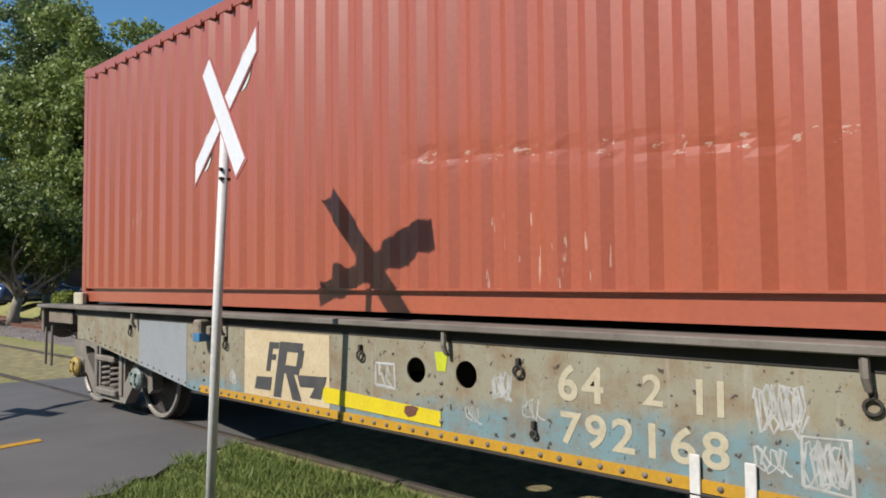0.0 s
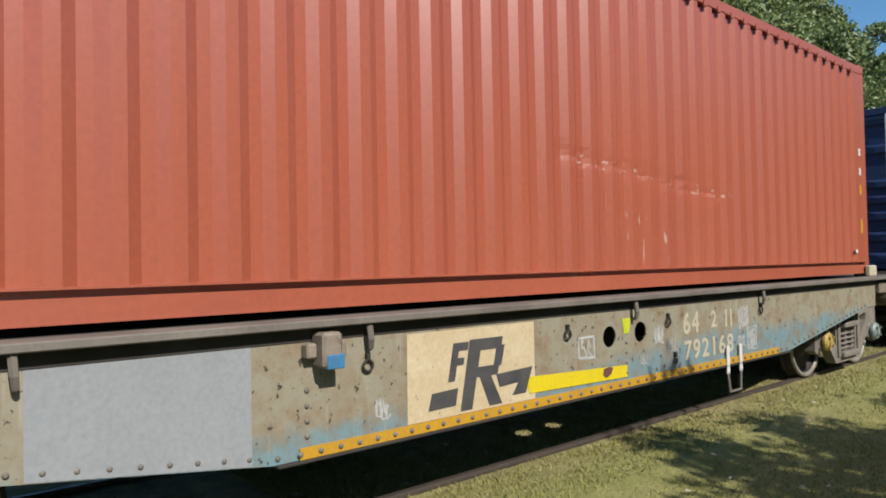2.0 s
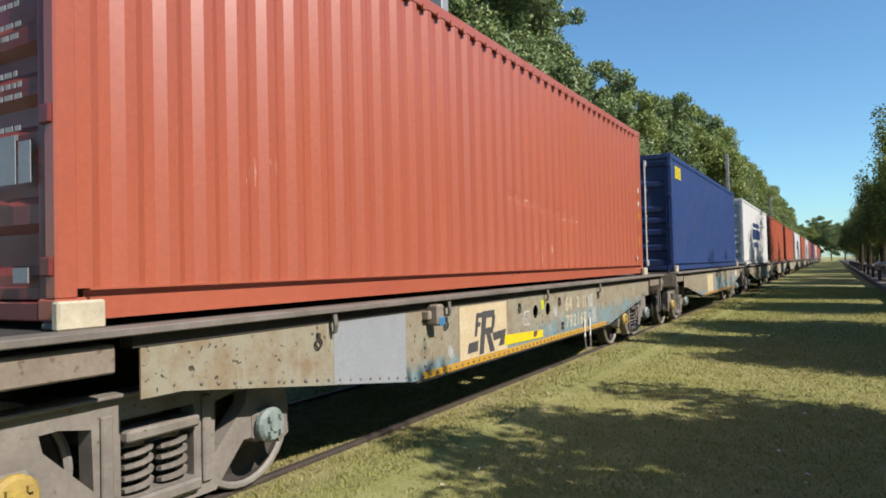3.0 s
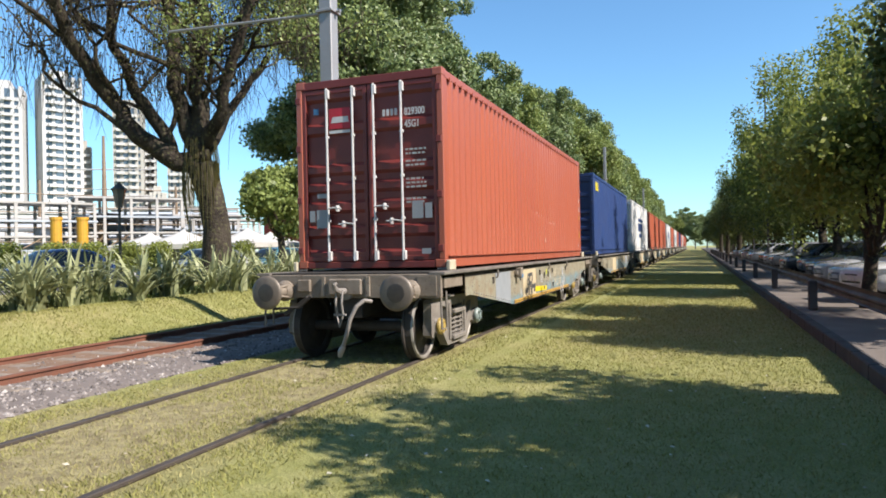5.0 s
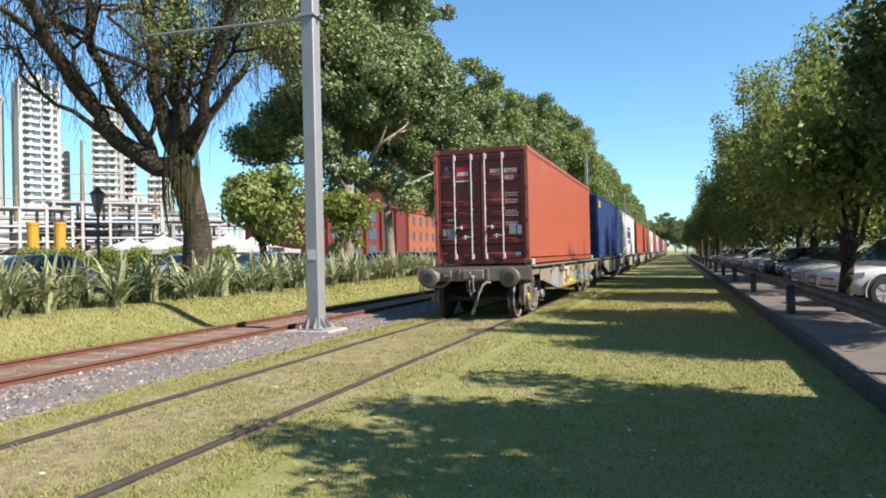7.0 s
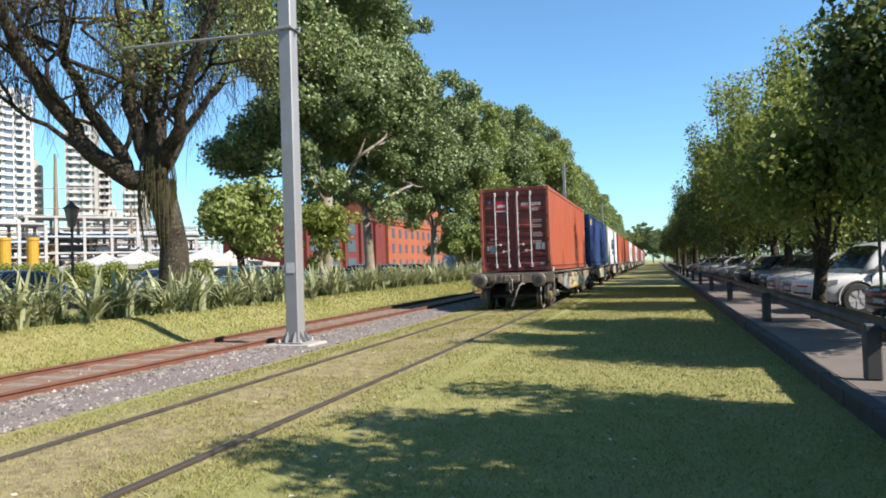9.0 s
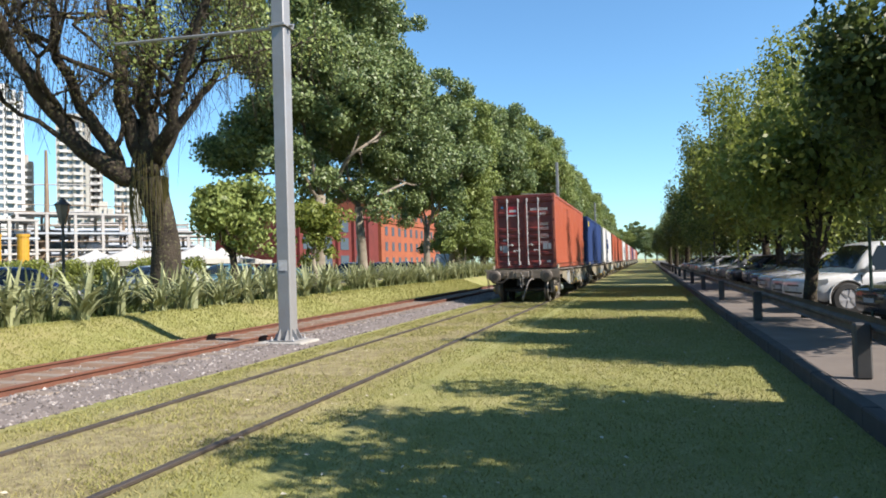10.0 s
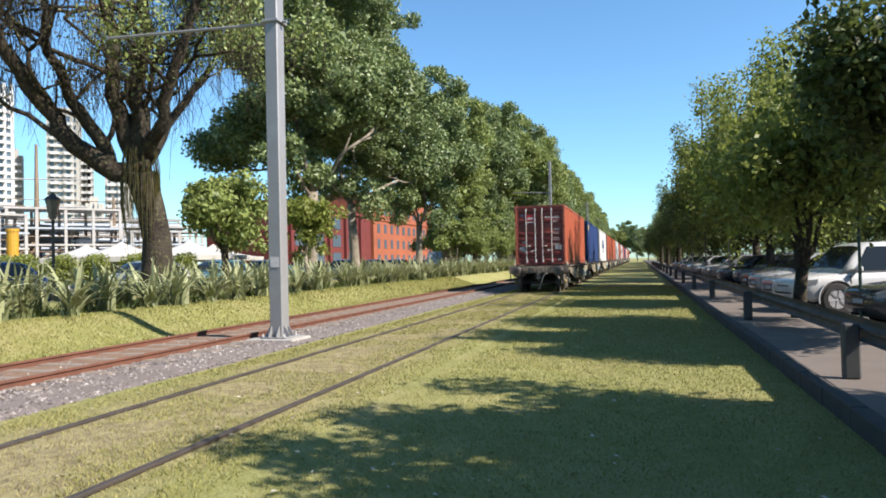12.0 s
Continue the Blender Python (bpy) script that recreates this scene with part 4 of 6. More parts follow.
for k in range(4, 15):
    src = {4: plain_red, 5: white_box, 6: plain_red, 7: white_box, 8: plain_red, 9: blue_box, 10: plain_red, 11: white_box}.get(k, plain_red)
    rolling.append((copy_thing(src, Matrix()), k * PITCH + 0.1, BED))

# ---- ground ----
def bank(x, y):
    """Height of the ground: flat by the tracks, a grass bank beyond the tram track, level at the road."""
    if abs(x - TRACK_X) < 1.7:
        return -0.036
    if x > -10.2:
        return -0.06
    f = min(max((-10.2 - x) / 2.2, 0), 1)
    f = f * f * (3 - 2 * f)
    near_road = 1 - min(max((y + 4) / 4, 0), 1) if y > -9 else 1 - min(max((-15 - y) / 4, 0), 1)
    return -0.06 + 0.55 * f * (1 - near_road)


def ground_sheet():
    xs = [-2500, -600, -150, -60, -30, -20, -16, -14] + [-13 + 0.25 * k for k in range(13)] + [-9.5, -8, -6.5, -6.25, -5.6, -4.6, -3.7, -2.95, -2.6, 0, 1.6, 1.85, 8, 30, 150, 600, 2500]
    ys = [-2500, -600, -150, -60, -40, -30, -24] + [-20 + k for k in range(23)] + [4 + 3 * k for k in range(26)] + [100, 150, 250, 600, 2500]
    bm = bmesh.new()
    g = [[bm.verts.new((x, y, bank(x, y) + (0.015 * noise.noise((x * 0.7, y * 0.7, 0)) if abs(x) < 14 and abs(y) < 80 else 0))) for x in xs] for y in ys]
    for a, b in zip(g, g[1:]):
        for k in range(len(xs) - 1):
            bm.faces.new((a[k], a[k + 1], b[k + 1], b[k]))
    return solid("ground", bm, "lawn", "mown green lawn with dry patches beside the tracks", kind="structure", smooth=True)


ground_sheet()

M["soil"] = worn("brown_dusty_soil", (0.3, 0.2, 0.14), (0.2, 0.13, 0.09), 0.95, scale=2.0, fine=50, bump=0.8, stain=(0.42, 0.34, 0.26), stain_at=0.6, spec=0.1)
# road over the tracks
crossing = bmesh.new()
ring = [(30, -6.4), (-1.2, -5.35), (-2.2, -5.2), (-2.45, -5.42), (-2.6, -5.4), (-2.85, -5.62), (-3.05, -5.58), (-3.3, -5.8), (-3.70, -5.85), (-30, -7.0), (-30, -13.2), (-6, -11.6), (-3.5, -12.1), (30, -13.5)]
slab(crossing, ring[::-1], 0.06, pose(0, 0, -0.077))
bmesh.ops.recalc_face_normals(crossing, faces=crossing.faces)
solid("road", crossing, "asphalt", "grey asphalt road crossing the tracks", kind="structure")
dash = bmesh.new()
for x in (-1.3, 2.5, 6.3):
    slab(dash, [(x - 1.15, -7.52), (x, -7.42), (x, -7.3), (x - 1.15, -7.38)], 0.004, pose(0, 0, -0.0145))
solid("road_marking", dash, "yellow", "worn yellow dashes on the asphalt", kind="structure")


def rail_bm(x, z, y0, y1, high=0.13):
    bm = bmesh.new()
    prof = [(-0.065, -high), (0.065, -high), (0.06, -high + 0.015), (0.01, -high + 0.03), (0.01, -0.04), (0.035, -0.03), (0.035, -0.006), (0.028, 0.0), (-0.028, 0.0), (-0.035, -0.006), (-0.035, -0.03), (-0.01, -0.04), (-0.01, -high + 0.03), (-0.06, -high + 0.015)]
    slab(bm, prof, y1 - y0, Matrix(((1, 0, 0, x), (0, 0, 1, y0), (0, 1, 0, z), (0, 0, 0, 1))))
    bmesh.ops.recalc_face_normals(bm, faces=bm.faces)
    return bm


track = thing("railway_track", "worn steel rails sunk in grass and earth", "track", kind="structure")
for s in (1, -1):
    part("rail", rail_bm(TRACK_X + s * 0.873, 0.0, -120, 420), "rail_worn", track, "dull worn rail in the grass")
tram = thing("tram_track", "rusty rails on pale sleepers in grey ballast", "track", kind="structure")
TRAM = (-8.05, -9.53)
for x in TRAM:
    part("rail", rail_bm(x, 0.10, -120, 420, 0.15), "rail_rust", tram, "rusty brown rail")
sleeper = part("sleeper", boxes((-10.05, -7.5, -0.12, 0.12, -0.12, 0.0), bevel=0.015), "sleeper_dirty", tram)
sleeper.location = (0, 0, 0)
for k in range(1, 190):
    alike("sleeper", sleeper, pose(0, (k - 30) * 0.65, 0), tram)

# ballast
soil = bmesh.new()
grid = [[soil.verts.new((x, -120 + 1.5 * k, 0.0 + 0.02 * noise.noise((x * 2, k * 1.5, 5.0)) - 0.004)) for x in (-9.46, -9.1, -8.7, -8.3, -8.12)] for k in range(361)]
for a, b in zip(grid, grid[1:]):
    for k in range(4):
        soil.faces.new((a[k], a[k + 1], b[k + 1], b[k]))
solid("track_soil", soil, "soil", "brown dusty soil between the tram rails", kind="structure")
bm = bmesh.new()
prof = [(-10.35, -0.08), (-10.15, -0.03), (-9.9, -0.015), (-7.4, -0.015), (-6.75, -0.035), (-6.45, -0.08)]
slab(bm, prof[::-1], 540, Matrix(((1, 0, 0, 0), (0, 0, 1, -120), (0, 1, 0, 0), (0, 0, 0, 1))))
bmesh.ops.recalc_face_normals(bm, faces=bm.faces)
solid("ballast_bed", bm, "stone", "bed of grey crushed stone", kind="structure")


def stones(n, y0, y1, seed):
    rng = np.random.default_rng(seed)
    base = np.array([(1, 0, 0), (-1, 0, 0), (0, 1, 0), (0, -1, 0), (0, 0, 1), (0, 0, -1)], float)
    tri = [(0, 2, 4), (2, 1, 4), (1, 3, 4), (3, 0, 4), (2, 0, 5), (1, 2, 5), (3, 1, 5), (0, 3, 5)]
    u = rng.random(n)
    ys = y0 + (y1 - y0) * u ** 1.7
    xs = rng.uniform(-10.2, -6.55, n)
    size = rng.uniform(0.018, 0.042, n)
    keep = np.ones(n, bool)
    for r in TRAM:
        keep &= np.abs(xs - r) > 0.07
    keep &= (xs < TRAM[1]) | (xs > TRAM[0]) | (rng.random(n) < 0.2)
    verts, faces = [], []
    for x, y, s in zip(xs[keep], ys[keep], size[keep]):
        a = rng.uniform(0, 6.28)
        v = base * rng.uniform(0.6, 1.25, (6, 3)) * s
        c, sn = math.cos(a), math.sin(a)
        v = np.c_[v[:, 0] * c - v[:, 1] * sn, v[:, 0] * sn + v[:, 1] * c, v[:, 2] * 0.8]
        k = len(verts)
        z = -0.012 if x < -7.4 else -0.015 - (x + 7.4) * 0.045
        verts += [(x + p, y + q, z + w) for p, q, w in v]
        faces += [(k + i, k + j, k + l) for i, j, l in tri]
    ob = raw("ballast_stones", verts, faces, M["pebble"])
    return tagged(ob, "loose grey crushed stones round the tram rails", "gravel", kind="stuff")


pm, pn, pl, ps = material("single_stones", (0.3, 0.27, 0.26), 0.9)
pg = pn.new("ShaderNodeNewGeometry")
pl.new(ramp_of(pn, pl, pg.outputs["Random Per Island"], [(0.0, (0.06, 0.05, 0.045)), (0.6, (0.15, 0.13, 0.12)), (0.95, (0.24, 0.215, 0.2)), (1.0, (0.38, 0.35, 0.32))]), ps.inputs["Base Color"])
M["pebble"] = pm
stones(16000, 4, 45, 1)
stones(3000, -20, -45, 2)


def blades(name, n, region, tall, mat, seed, label, power=1.6, skip=None):
    """Short grass as single triangles; denser near the start of the region."""
    rng = np.random.default_rng(seed)
    x0, x1, y0, y1 = region
    xs = rng.uniform(x0, x1, n)
    ys = y0 + (y1 - y0) * rng.random(n) ** power
    if skip:
        k = ~skip(xs, ys)
        xs, ys = xs[k], ys[k]
    n = len(xs)
    zs = np.array([bank(x, y) for x, y in zip(xs, ys)]) - 0.01
    a = rng.uniform(0, 6.28, n)
    w = rng.uniform(0.003, 0.007, n) * (1 + np.abs(ys) * 0.08)
    h = rng.uniform(0.4, 1.0, n) * tall
    lean = rng.normal(0, 0.6, (n, 2)) * h[:, None]
    v = np.empty((n, 3, 3))
    v[:, 0] = np.c_[xs - w * np.cos(a), ys - w * np.sin(a), zs]
    v[:, 1] = np.c_[xs + w * np.cos(a), ys + w * np.sin(a), zs]
    v[:, 2] = np.c_[xs + lean[:, 0], ys + lean[:, 1], zs + h]
    me = bpy.data.meshes.new(name)
    me.vertices.add(3 * n)
    me.vertices.foreach_set("co", v.ravel())
    me.loops.add(3 * n)
    me.loops.foreach_set("vertex_index", np.arange(3 * n, dtype=np.int32))
    me.polygons.add(n)
    me.polygons.foreach_set("loop_start", np.arange(0, 3 * n, 3, dtype=np.int32))
    me.update()
    me.validate()
    me.materials.append(M[mat])
    return tagged(new(name, me), label, "grass", kind="stuff")


def off_rails(xs, ys):
    d = np.abs(np.abs(xs - TRACK_X) - 0.873)
    patchy = np.array([noise.noise((x * 0.9, y * 0.9, 3.0)) for x, y in zip(xs, ys)])
    return (d < 0.13) | ((np.abs(xs - TRACK_X) < 1.3) & (patchy > 0.05))


blades("track_grass", 50000, (-6.4, -3.3, 2.2, 40), 0.05, "blade_dry", 14, "sparse dry grass between the rails", 1.9, lambda xs, ys: np.abs(np.abs(xs - TRACK_X) - 0.873) < 0.06)
def ragged(xs, ys):
    """Thins the lush grass out towards the lawn and leaves the road and rail free."""
    thin = np.array([noise.noise((x * 0.8, y * 0.8, 7.0)) for x, y in zip(xs, ys)])
    far = np.clip((ys + 3.2) / 2.6, 0, 1) + np.clip((xs + 1.6) / 2.2, 0, 1)
    road = ys < -5.3 + 0.42 * (xs + 2.2) * (xs < -2.2) + 0.12 * np.sin(xs * 9)
    return road | (np.abs(xs - TRACK_X - 0.873) < 0.06) | (far + thin * 0.7 > np.random.default_rng(1).random(len(xs)) * 1.1 + 0.1)


blades("lawn_grass", 240000, (-6.4, 1.79, 2.2, 40), 0.046, "blade", 4, "short mown green grass", 1.9, off_rails)
blades("dry_grass", 50000, (-6.4, 1.79, 2.2, 40), 0.042, "blade_dry", 5, "short dry yellow grass", 1.9, off_rails)
blades("bank_grass", 60000, (-12.6, -10.25, 5, 45), 0.08, "blade", 6, "short grass on the bank", 1.5)
blades("verge_grass", 120000, (-3.6, 1.2, -6.2, 1.0), 0.11, "verge", 7, "lush grass between the road and the track", 1.0, ragged)
blades("near_grass", 60000, (-3.5, 1.79, -4.9, 2.6), 0.06, "blade", 17, "short mown grass round the standpoint", 1.0)


def litter(n, seed):
    """Pale fallen petals and curled dry leaves on the lawn."""
    rng = random.Random(seed)
    verts, faces = [], []
    for _ in range(n):
        x, y = rng.uniform(-6.2, 1.7), 2.2 + 24 * rng.random() ** 1.8
        if abs(abs(x - TRACK_X) - 0.873) < 0.1:
            continue
        a, r, k = rng.uniform(0, 6.28), rng.uniform(0.012, 0.032), len(verts)
        z = bank(x, y) + rng.uniform(0.02, 0.05)
        ca, sa = math.cos(a) * r, math.sin(a) * r
        verts += [(x - ca, y - sa, z), (x + sa * 0.5, y - ca * 0.5, z + 0.5 * r), (x + ca, y + sa, z + 0.3 * r), (x - sa * 0.5, y + ca * 0.5, z + 0.1 * r)]
        faces.append((k, k + 1, k + 2, k + 3))
    return tagged(raw("fallen_leaves", verts, faces, "litter"), "scattered pale petals and dry leaves on the lawn", "leaves", kind="stuff")


M["litter"] = leafy("pale_dry_leaves", (0.8, 0.74, 0.58), (0.32, 0.22, 0.12), 0.2)
litter(420, 6)

# ---- pavement side ----
solid("pavement", boxes((1.975, 3.6, -5.2, 420, -0.1, 0.12)), "pavement", "dusty brown pavement beside the lawn", kind="structure")
kerb_line = thing("kerb", "row of grey kerb stones along the lawn", "kerb", kind="structure")
stone_a = part("kerb_stone", boxes((1.80, 1.965, -0.49, 0.49, -0.12, 0.135), bevel=0.015), "kerb", kerb_line)
stone_a.location = (0, -4.5, 0)
for k in range(1, 120):
    alike("kerb_stone", stone_a, pose(random.uniform(-0.006, 0.006), -4.5 + k, random.uniform(-0.006, 0.006)), kerb_line)
solid("parking_ground", boxes((3.6, 60, -5.2, 420, -0.1, 0.09)), "asphalt", "shaded asphalt of the car park", kind="structure")


def guard_rail():
    g = thing("guard_rail", "dark grey steel guard rail on posts beside the pavement", "guard rail")
    prof = [(0.0, 0.42), (0.035, 0.44), (0.045, 0.50), (0.005, 0.54), (0.005, 0.57), (0.045, 0.61), (0.035, 0.67), (0.0, 0.69), (0.0, 0.695), (0.04, 0.675), (0.05, 0.61), (0.01, 0.57), (0.01, 0.54), (0.05, 0.50), (0.04, 0.435), (0.0, 0.415)]
    beam = slab(bmesh.new(), prof, 3.78, Matrix(((1, 0, 0, 0), (0, 0, 1, 0), (0, 1, 0, 0), (0, 0, 0, 1))))
    bmesh.ops.recalc_face_normals(beam, faces=beam.faces)
    first = part("beam", beam, "guard", g)
    first.location = (2.36, 1.1, 0.12)
    pb = boxes((-0.11, 0.06, -0.075, 0.075, 0.0, 0.62), bevel=0.02)
    post = part("post", pb, "guard_post", g)
    post.location = (2.28, 1.1, 0.12)
    for k in range(1, 36):
        alike("beam", first, pose(2.36, 1.1 + 3.78 * k, 0.12), g)
        if k % 2 == 0:
            alike("post", post, pose(2.28, 1.1 + 3.78 * k, 0.12), g)


guard_rail()


# ---- trees ----
def leaf_cloud(name, clumps, count, size, mat, parent, seed, droop=0.0, thin=0.55):
    """Many leaves, each a bent blade of two triangles, scattered through uneven clumps (x, y, z, radius)."""
    rng = np.random.default_rng(seed)
    cl = np.array(clumps, float)
    wts = cl[:, 3] ** 2
    pick = rng.choice(len(cl), count, p=wts / wts.sum())
    d = rng.normal(size=(count, 3))
    d /= np.linalg.norm(d, axis=1)[:, None]
    r = cl[pick, 3] * (0.25 + 0.95 * rng.random(count) ** 0.6 + 0.13 * np.abs(rng.normal(0, 1, count)) ** 1.5)
    c = cl[pick, :3] + d * r[:, None] * np.array([1, 1, 0.8])
    c[:, 2] -= droop * rng.random(count) ** 2
    a = rng.normal(size=(count, 3))
    a[:, 2] -= 0.4
    a /= np.linalg.norm(a, axis=1)[:, None]
    b = np.cross(a, rng.normal(size=(count, 3)) + d * 1.5)
    b /= np.linalg.norm(b, axis=1)[:, None] + 1e-9
    s = size * rng.uniform(0.6, 1.35, count)[:, None]
    v = np.empty((count, 4, 3))
    v[:, 0] = c - a * s
    v[:, 1] = c + b * s * thin
    v[:, 2] = c + a * s
    v[:, 3] = c - b * s * thin
    me = bpy.data.meshes.new(name)
    me.vertices.add(4 * count)
    me.vertices.foreach_set("co", v.ravel())
    me.loops.add(4 * count)
    me.loops.foreach_set("vertex_index", np.arange(4 * count, dtype=np.int32))
    me.polygons.add(count)
    me.polygons.foreach_set("loop_start", np.arange(0, 4 * count, 4, dtype=np.int32))
    me.update()
    me.validate()
    me.materials.append(M[mat])
    ob = new(name, me)
    ob.parent = parent
    return ob


def limbs(bm, start, way, length, radius, depth, rng, tips, spread=0.6, rise=0.1, bend=0.22, kids=(2, 3)):
    """Grows a limb and its branches; tips collects the ends."""
    pts, p, d = [Vector(start)], Vector(start), Vector(way).normalized()
    n = 5
    for _ in range(n):
        d = (d + Vector((rng.gauss(0, bend), rng.gauss(0, bend), rng.gauss(rise, bend * 0.6)))).normalized()
        p = p + d * (length / n)
        pts.append(p.copy())
    tube(bm, pts, [radius * (1 - 0.42 * k / n) for k in range(n + 1)], 7 if radius > 0.05 else 5)
    if depth == 0:
        tips.append(pts[-1])
        tips.append(pts[-3])
        return
    for k in range(rng.randint(*kids)):
        q = pts[-1] if k < 2 else pts[rng.randint(2, n - 1)]
        w = (d + Vector((rng.gauss(0, spread), rng.gauss(0, spread), rng.gauss(0.05, spread * 0.5)))).normalized()
        limbs(bm, q, w, length * rng.uniform(0.6, 0.85), radius * 0.58, depth - 1, rng, tips, spread, rise, bend, kids)


def broad_tree(name, label, seed, tall, bole, radius, crown_r, count, leaf, mat, bark="bark", girth=0.25, droop=0.0, low=0.0, group="", fork=4, skirt=0.75, masses=120, wild=0.45, puff=1.0):
    """A trunk that forks into limbs, with leaf clumps at their ends and through the crown."""
    rng = random.Random(seed)
    t = thing(name, label, "tree", group=group)
    bm = bmesh.new()
    top = Vector((rng.uniform(-0.3, 0.3), rng.uniform(-0.3, 0.3), bole))
    tube(bm, [(0, 0, -0.3), (0, 0, 0.1), (top.x * 0.4, top.y * 0.4, bole * 0.5), top], [girth * 1.5, girth * 1.15, girth, girth * 0.9], 10)
    tips = []
    for k in range(fork):
        a = 2 * math.pi * k / fork + rng.uniform(-0.5, 0.5)
        limbs(bm, top - Vector((0, 0, rng.uniform(0, bole * 0.15))), (math.cos(a) * 0.7, math.sin(a) * 0.7, 0.9), min((tall - bole) * 0.38, crown_r * 0.8), girth * 0.42, 2, rng, tips)
    part("trunk", bm, bark, t, smooth=True)
    clumps = []
    mid = (tall + bole) / 2 - low
    for p in tips:
        clumps.append((p.x * 0.95, p.y * 0.95, min(p.z, tall - 0.6), rng.uniform(0.11, 0.19) * crown_r + 0.2))
    for _ in range(masses):
        v = Vector((rng.gauss(0, 1), rng.gauss(0, 1), rng.gauss(0, 1))).normalized() * rng.uniform(0.5, 1.0) ** 0.6
        wob = 1 + wild * noise.noise(v * 2.0 + Vector((seed, 0, 0)))
        up = tall - mid if v.z > 0 else (mid - bole * skirt)
        clumps.append((v.x * crown_r * 0.9 * wob, v.y * crown_r * 0.9 * wob, mid + v.z * up * 0.93 * wob, rng.uniform(0.09, 0.19) * crown_r * puff))
    leaf_cloud("crown", clumps, count, leaf, mat, t, seed, droop)
    return t


def place(source, x, y, z, turn, size=1.0):
    return copy_thing(source, pose(x, y, z, 0, 0, turn) @ Matrix.Diagonal((size, size, size, 1)))


# plane trees beyond the tram track
row_label = "tall plane tree in full green leaf behind the hedge"
plane_a = broad_tree("plane_tree", row_label, 21, 21.5, 5.0, 1, 5.0, 110000, 0.12, "leaf_plane", "bark_pale", 0.3, skirt=1.0, group="avenue of plane trees")
plane_b = broad_tree("plane_tree", row_label, 22, 18.0, 4.4, 1, 4.7, 86000, 0.125, "leaf_plane", "bark_pale", 0.27, skirt=1.0, group="avenue of plane trees")
plane_c = broad_tree("plane_tree", row_label, 23, 17.2, 4.7, 1, 5.3, 80000, 0.13, "leaf_mid", "bark_pale", 0.3, skirt=1.0, group="avenue of plane trees")
plane_a.matrix_basis = pose(-17.0, 33.5, 0.45, 0, 0, 200)
plane_b.matrix_basis = pose(-17.2, 53, 0.45, 0, 0, 130)
plane_c.matrix_basis = pose(-17.6, 62, 0.45, 0, 0, 250)
place(plane_a, -17.7, 41.2, 0.45, 75, 1.0)
for k in range(23):
    place((plane_b, plane_c, plane_b)[k % 3], -16.2 + random.uniform(-0.8, 0.8), 70.5 + 8.8 * k, 0.45, random.uniform(0, 360), 1.05 + 0.1 * min(k, 3) / 3 + random.uniform(-0.06, 0.06))
for x, y, s in ((-14.5, -42, plane_a), (-11.0, -50, plane_b), (-19, -46, plane_c), (-24, -36, plane_b), (-15, -58, plane_a), (-8.5, -64, plane_c), (-14.2, -34.5, plane_c), (-17.5, -37, plane_b)):
    place(s, x, y, -1.0, random.uniform(0, 360), 0.72 if x in (-11.0, -8.5) else 0.9)

# trees of the car park
side_label = "leafy green tree between parked cars and pavement"
kw = dict(bark="bark", low=0.0, group="trees of the car park", masses=64, wild=1.0, puff=1.15)
side_a = broad_tree("parking_tree", side_label, 31, 6.6, 1.7, 1, 2.6, 52000, 0.085, "leaf_side", girth=0.13, droop=1.3, skirt=1.5, **kw)
side_b = broad_tree("parking_tree", side_label, 32, 8.2, 1.7, 1, 2.8, 50000, 0.08, "leaf_dark", girth=0.16, droop=0.8, skirt=2.5, **kw)
side_c = broad_tree("parking_tree", "yellow-green leafy tree between parked cars and pavement", 33, 8.4, 1.5, 1, 2.7, 40000, 0.07, "leaf_yellow", girth=0.16, droop=1.5, skirt=1.9, **kw)
side_d = broad_tree("parking_tree", side_label, 34, 10.7, 2.0, 1, 3.5, 46000, 0.09, "leaf_dark", girth=0.17, droop=1.5, skirt=1.3, **kw)
side_e = broad_tree("parking_tree", side_label, 35, 10.4, 1.9, 1, 3.4, 44000, 0.09, "leaf_side", girth=0.17, droop=1.5, skirt=1.4, **kw)
side_a.matrix_basis = pose(5.15, 5.4, 0.1, 0, 0, 40)
side_b.matrix_basis = pose(5.5, 13.2, 0.1, 0, 0, 100)
side_f = broad_tree("parking_tree", "small yellow-green tree with a low fork by the guard rail", 38, 5.9, 1.15, 1, 1.9, 15000, 0.075, "leaf_yellow", girth=0.14, droop=1.0, skirt=2.5, fork=5, **kw)
side_f.matrix_basis = pose(3.38, 16.8, 0.1, 0, 0, 20)
side_c.matrix_basis = pose(4.9, 24.1, 0.1, 0, 0, 200)
side_d.matrix_basis = pose(7.4, 33.5, 0.1, 0, 0, 60)
place(side_c, 5.3, 31.0, 0.1, 150, 1.12)
place(side_c, 6.0, 38.8, 0.1, 95, 1.35)
side_e.matrix_basis = pose(6.0, 46.5, 0.1, 0, 0, 10)
for k in range(26):
    place((side_e, side_d, side_c, side_d)[k % 4], 6.2 + random.uniform(-0.4, 0.4), 53 + 8.0 * k, 0.1, random.uniform(0, 360))
# added row, mostly out of view, that shades and closes off low sky
for k in range(16):
    place((side_d, side_e)[k % 2], 19.5 + random.uniform(-0.6, 0.6), (-14 if k < 3 else 15) + 6.5 * k, 0.1, random.uniform(0, 360))
# unseen plane trees, added behind to block sky light from that side
for k in range(18):
    place((plane_c, plane_b)[k % 2], 46 + random.uniform(-2, 2), -60 + 11 * k, -1.0, random.uniform(0, 360), 0.8)

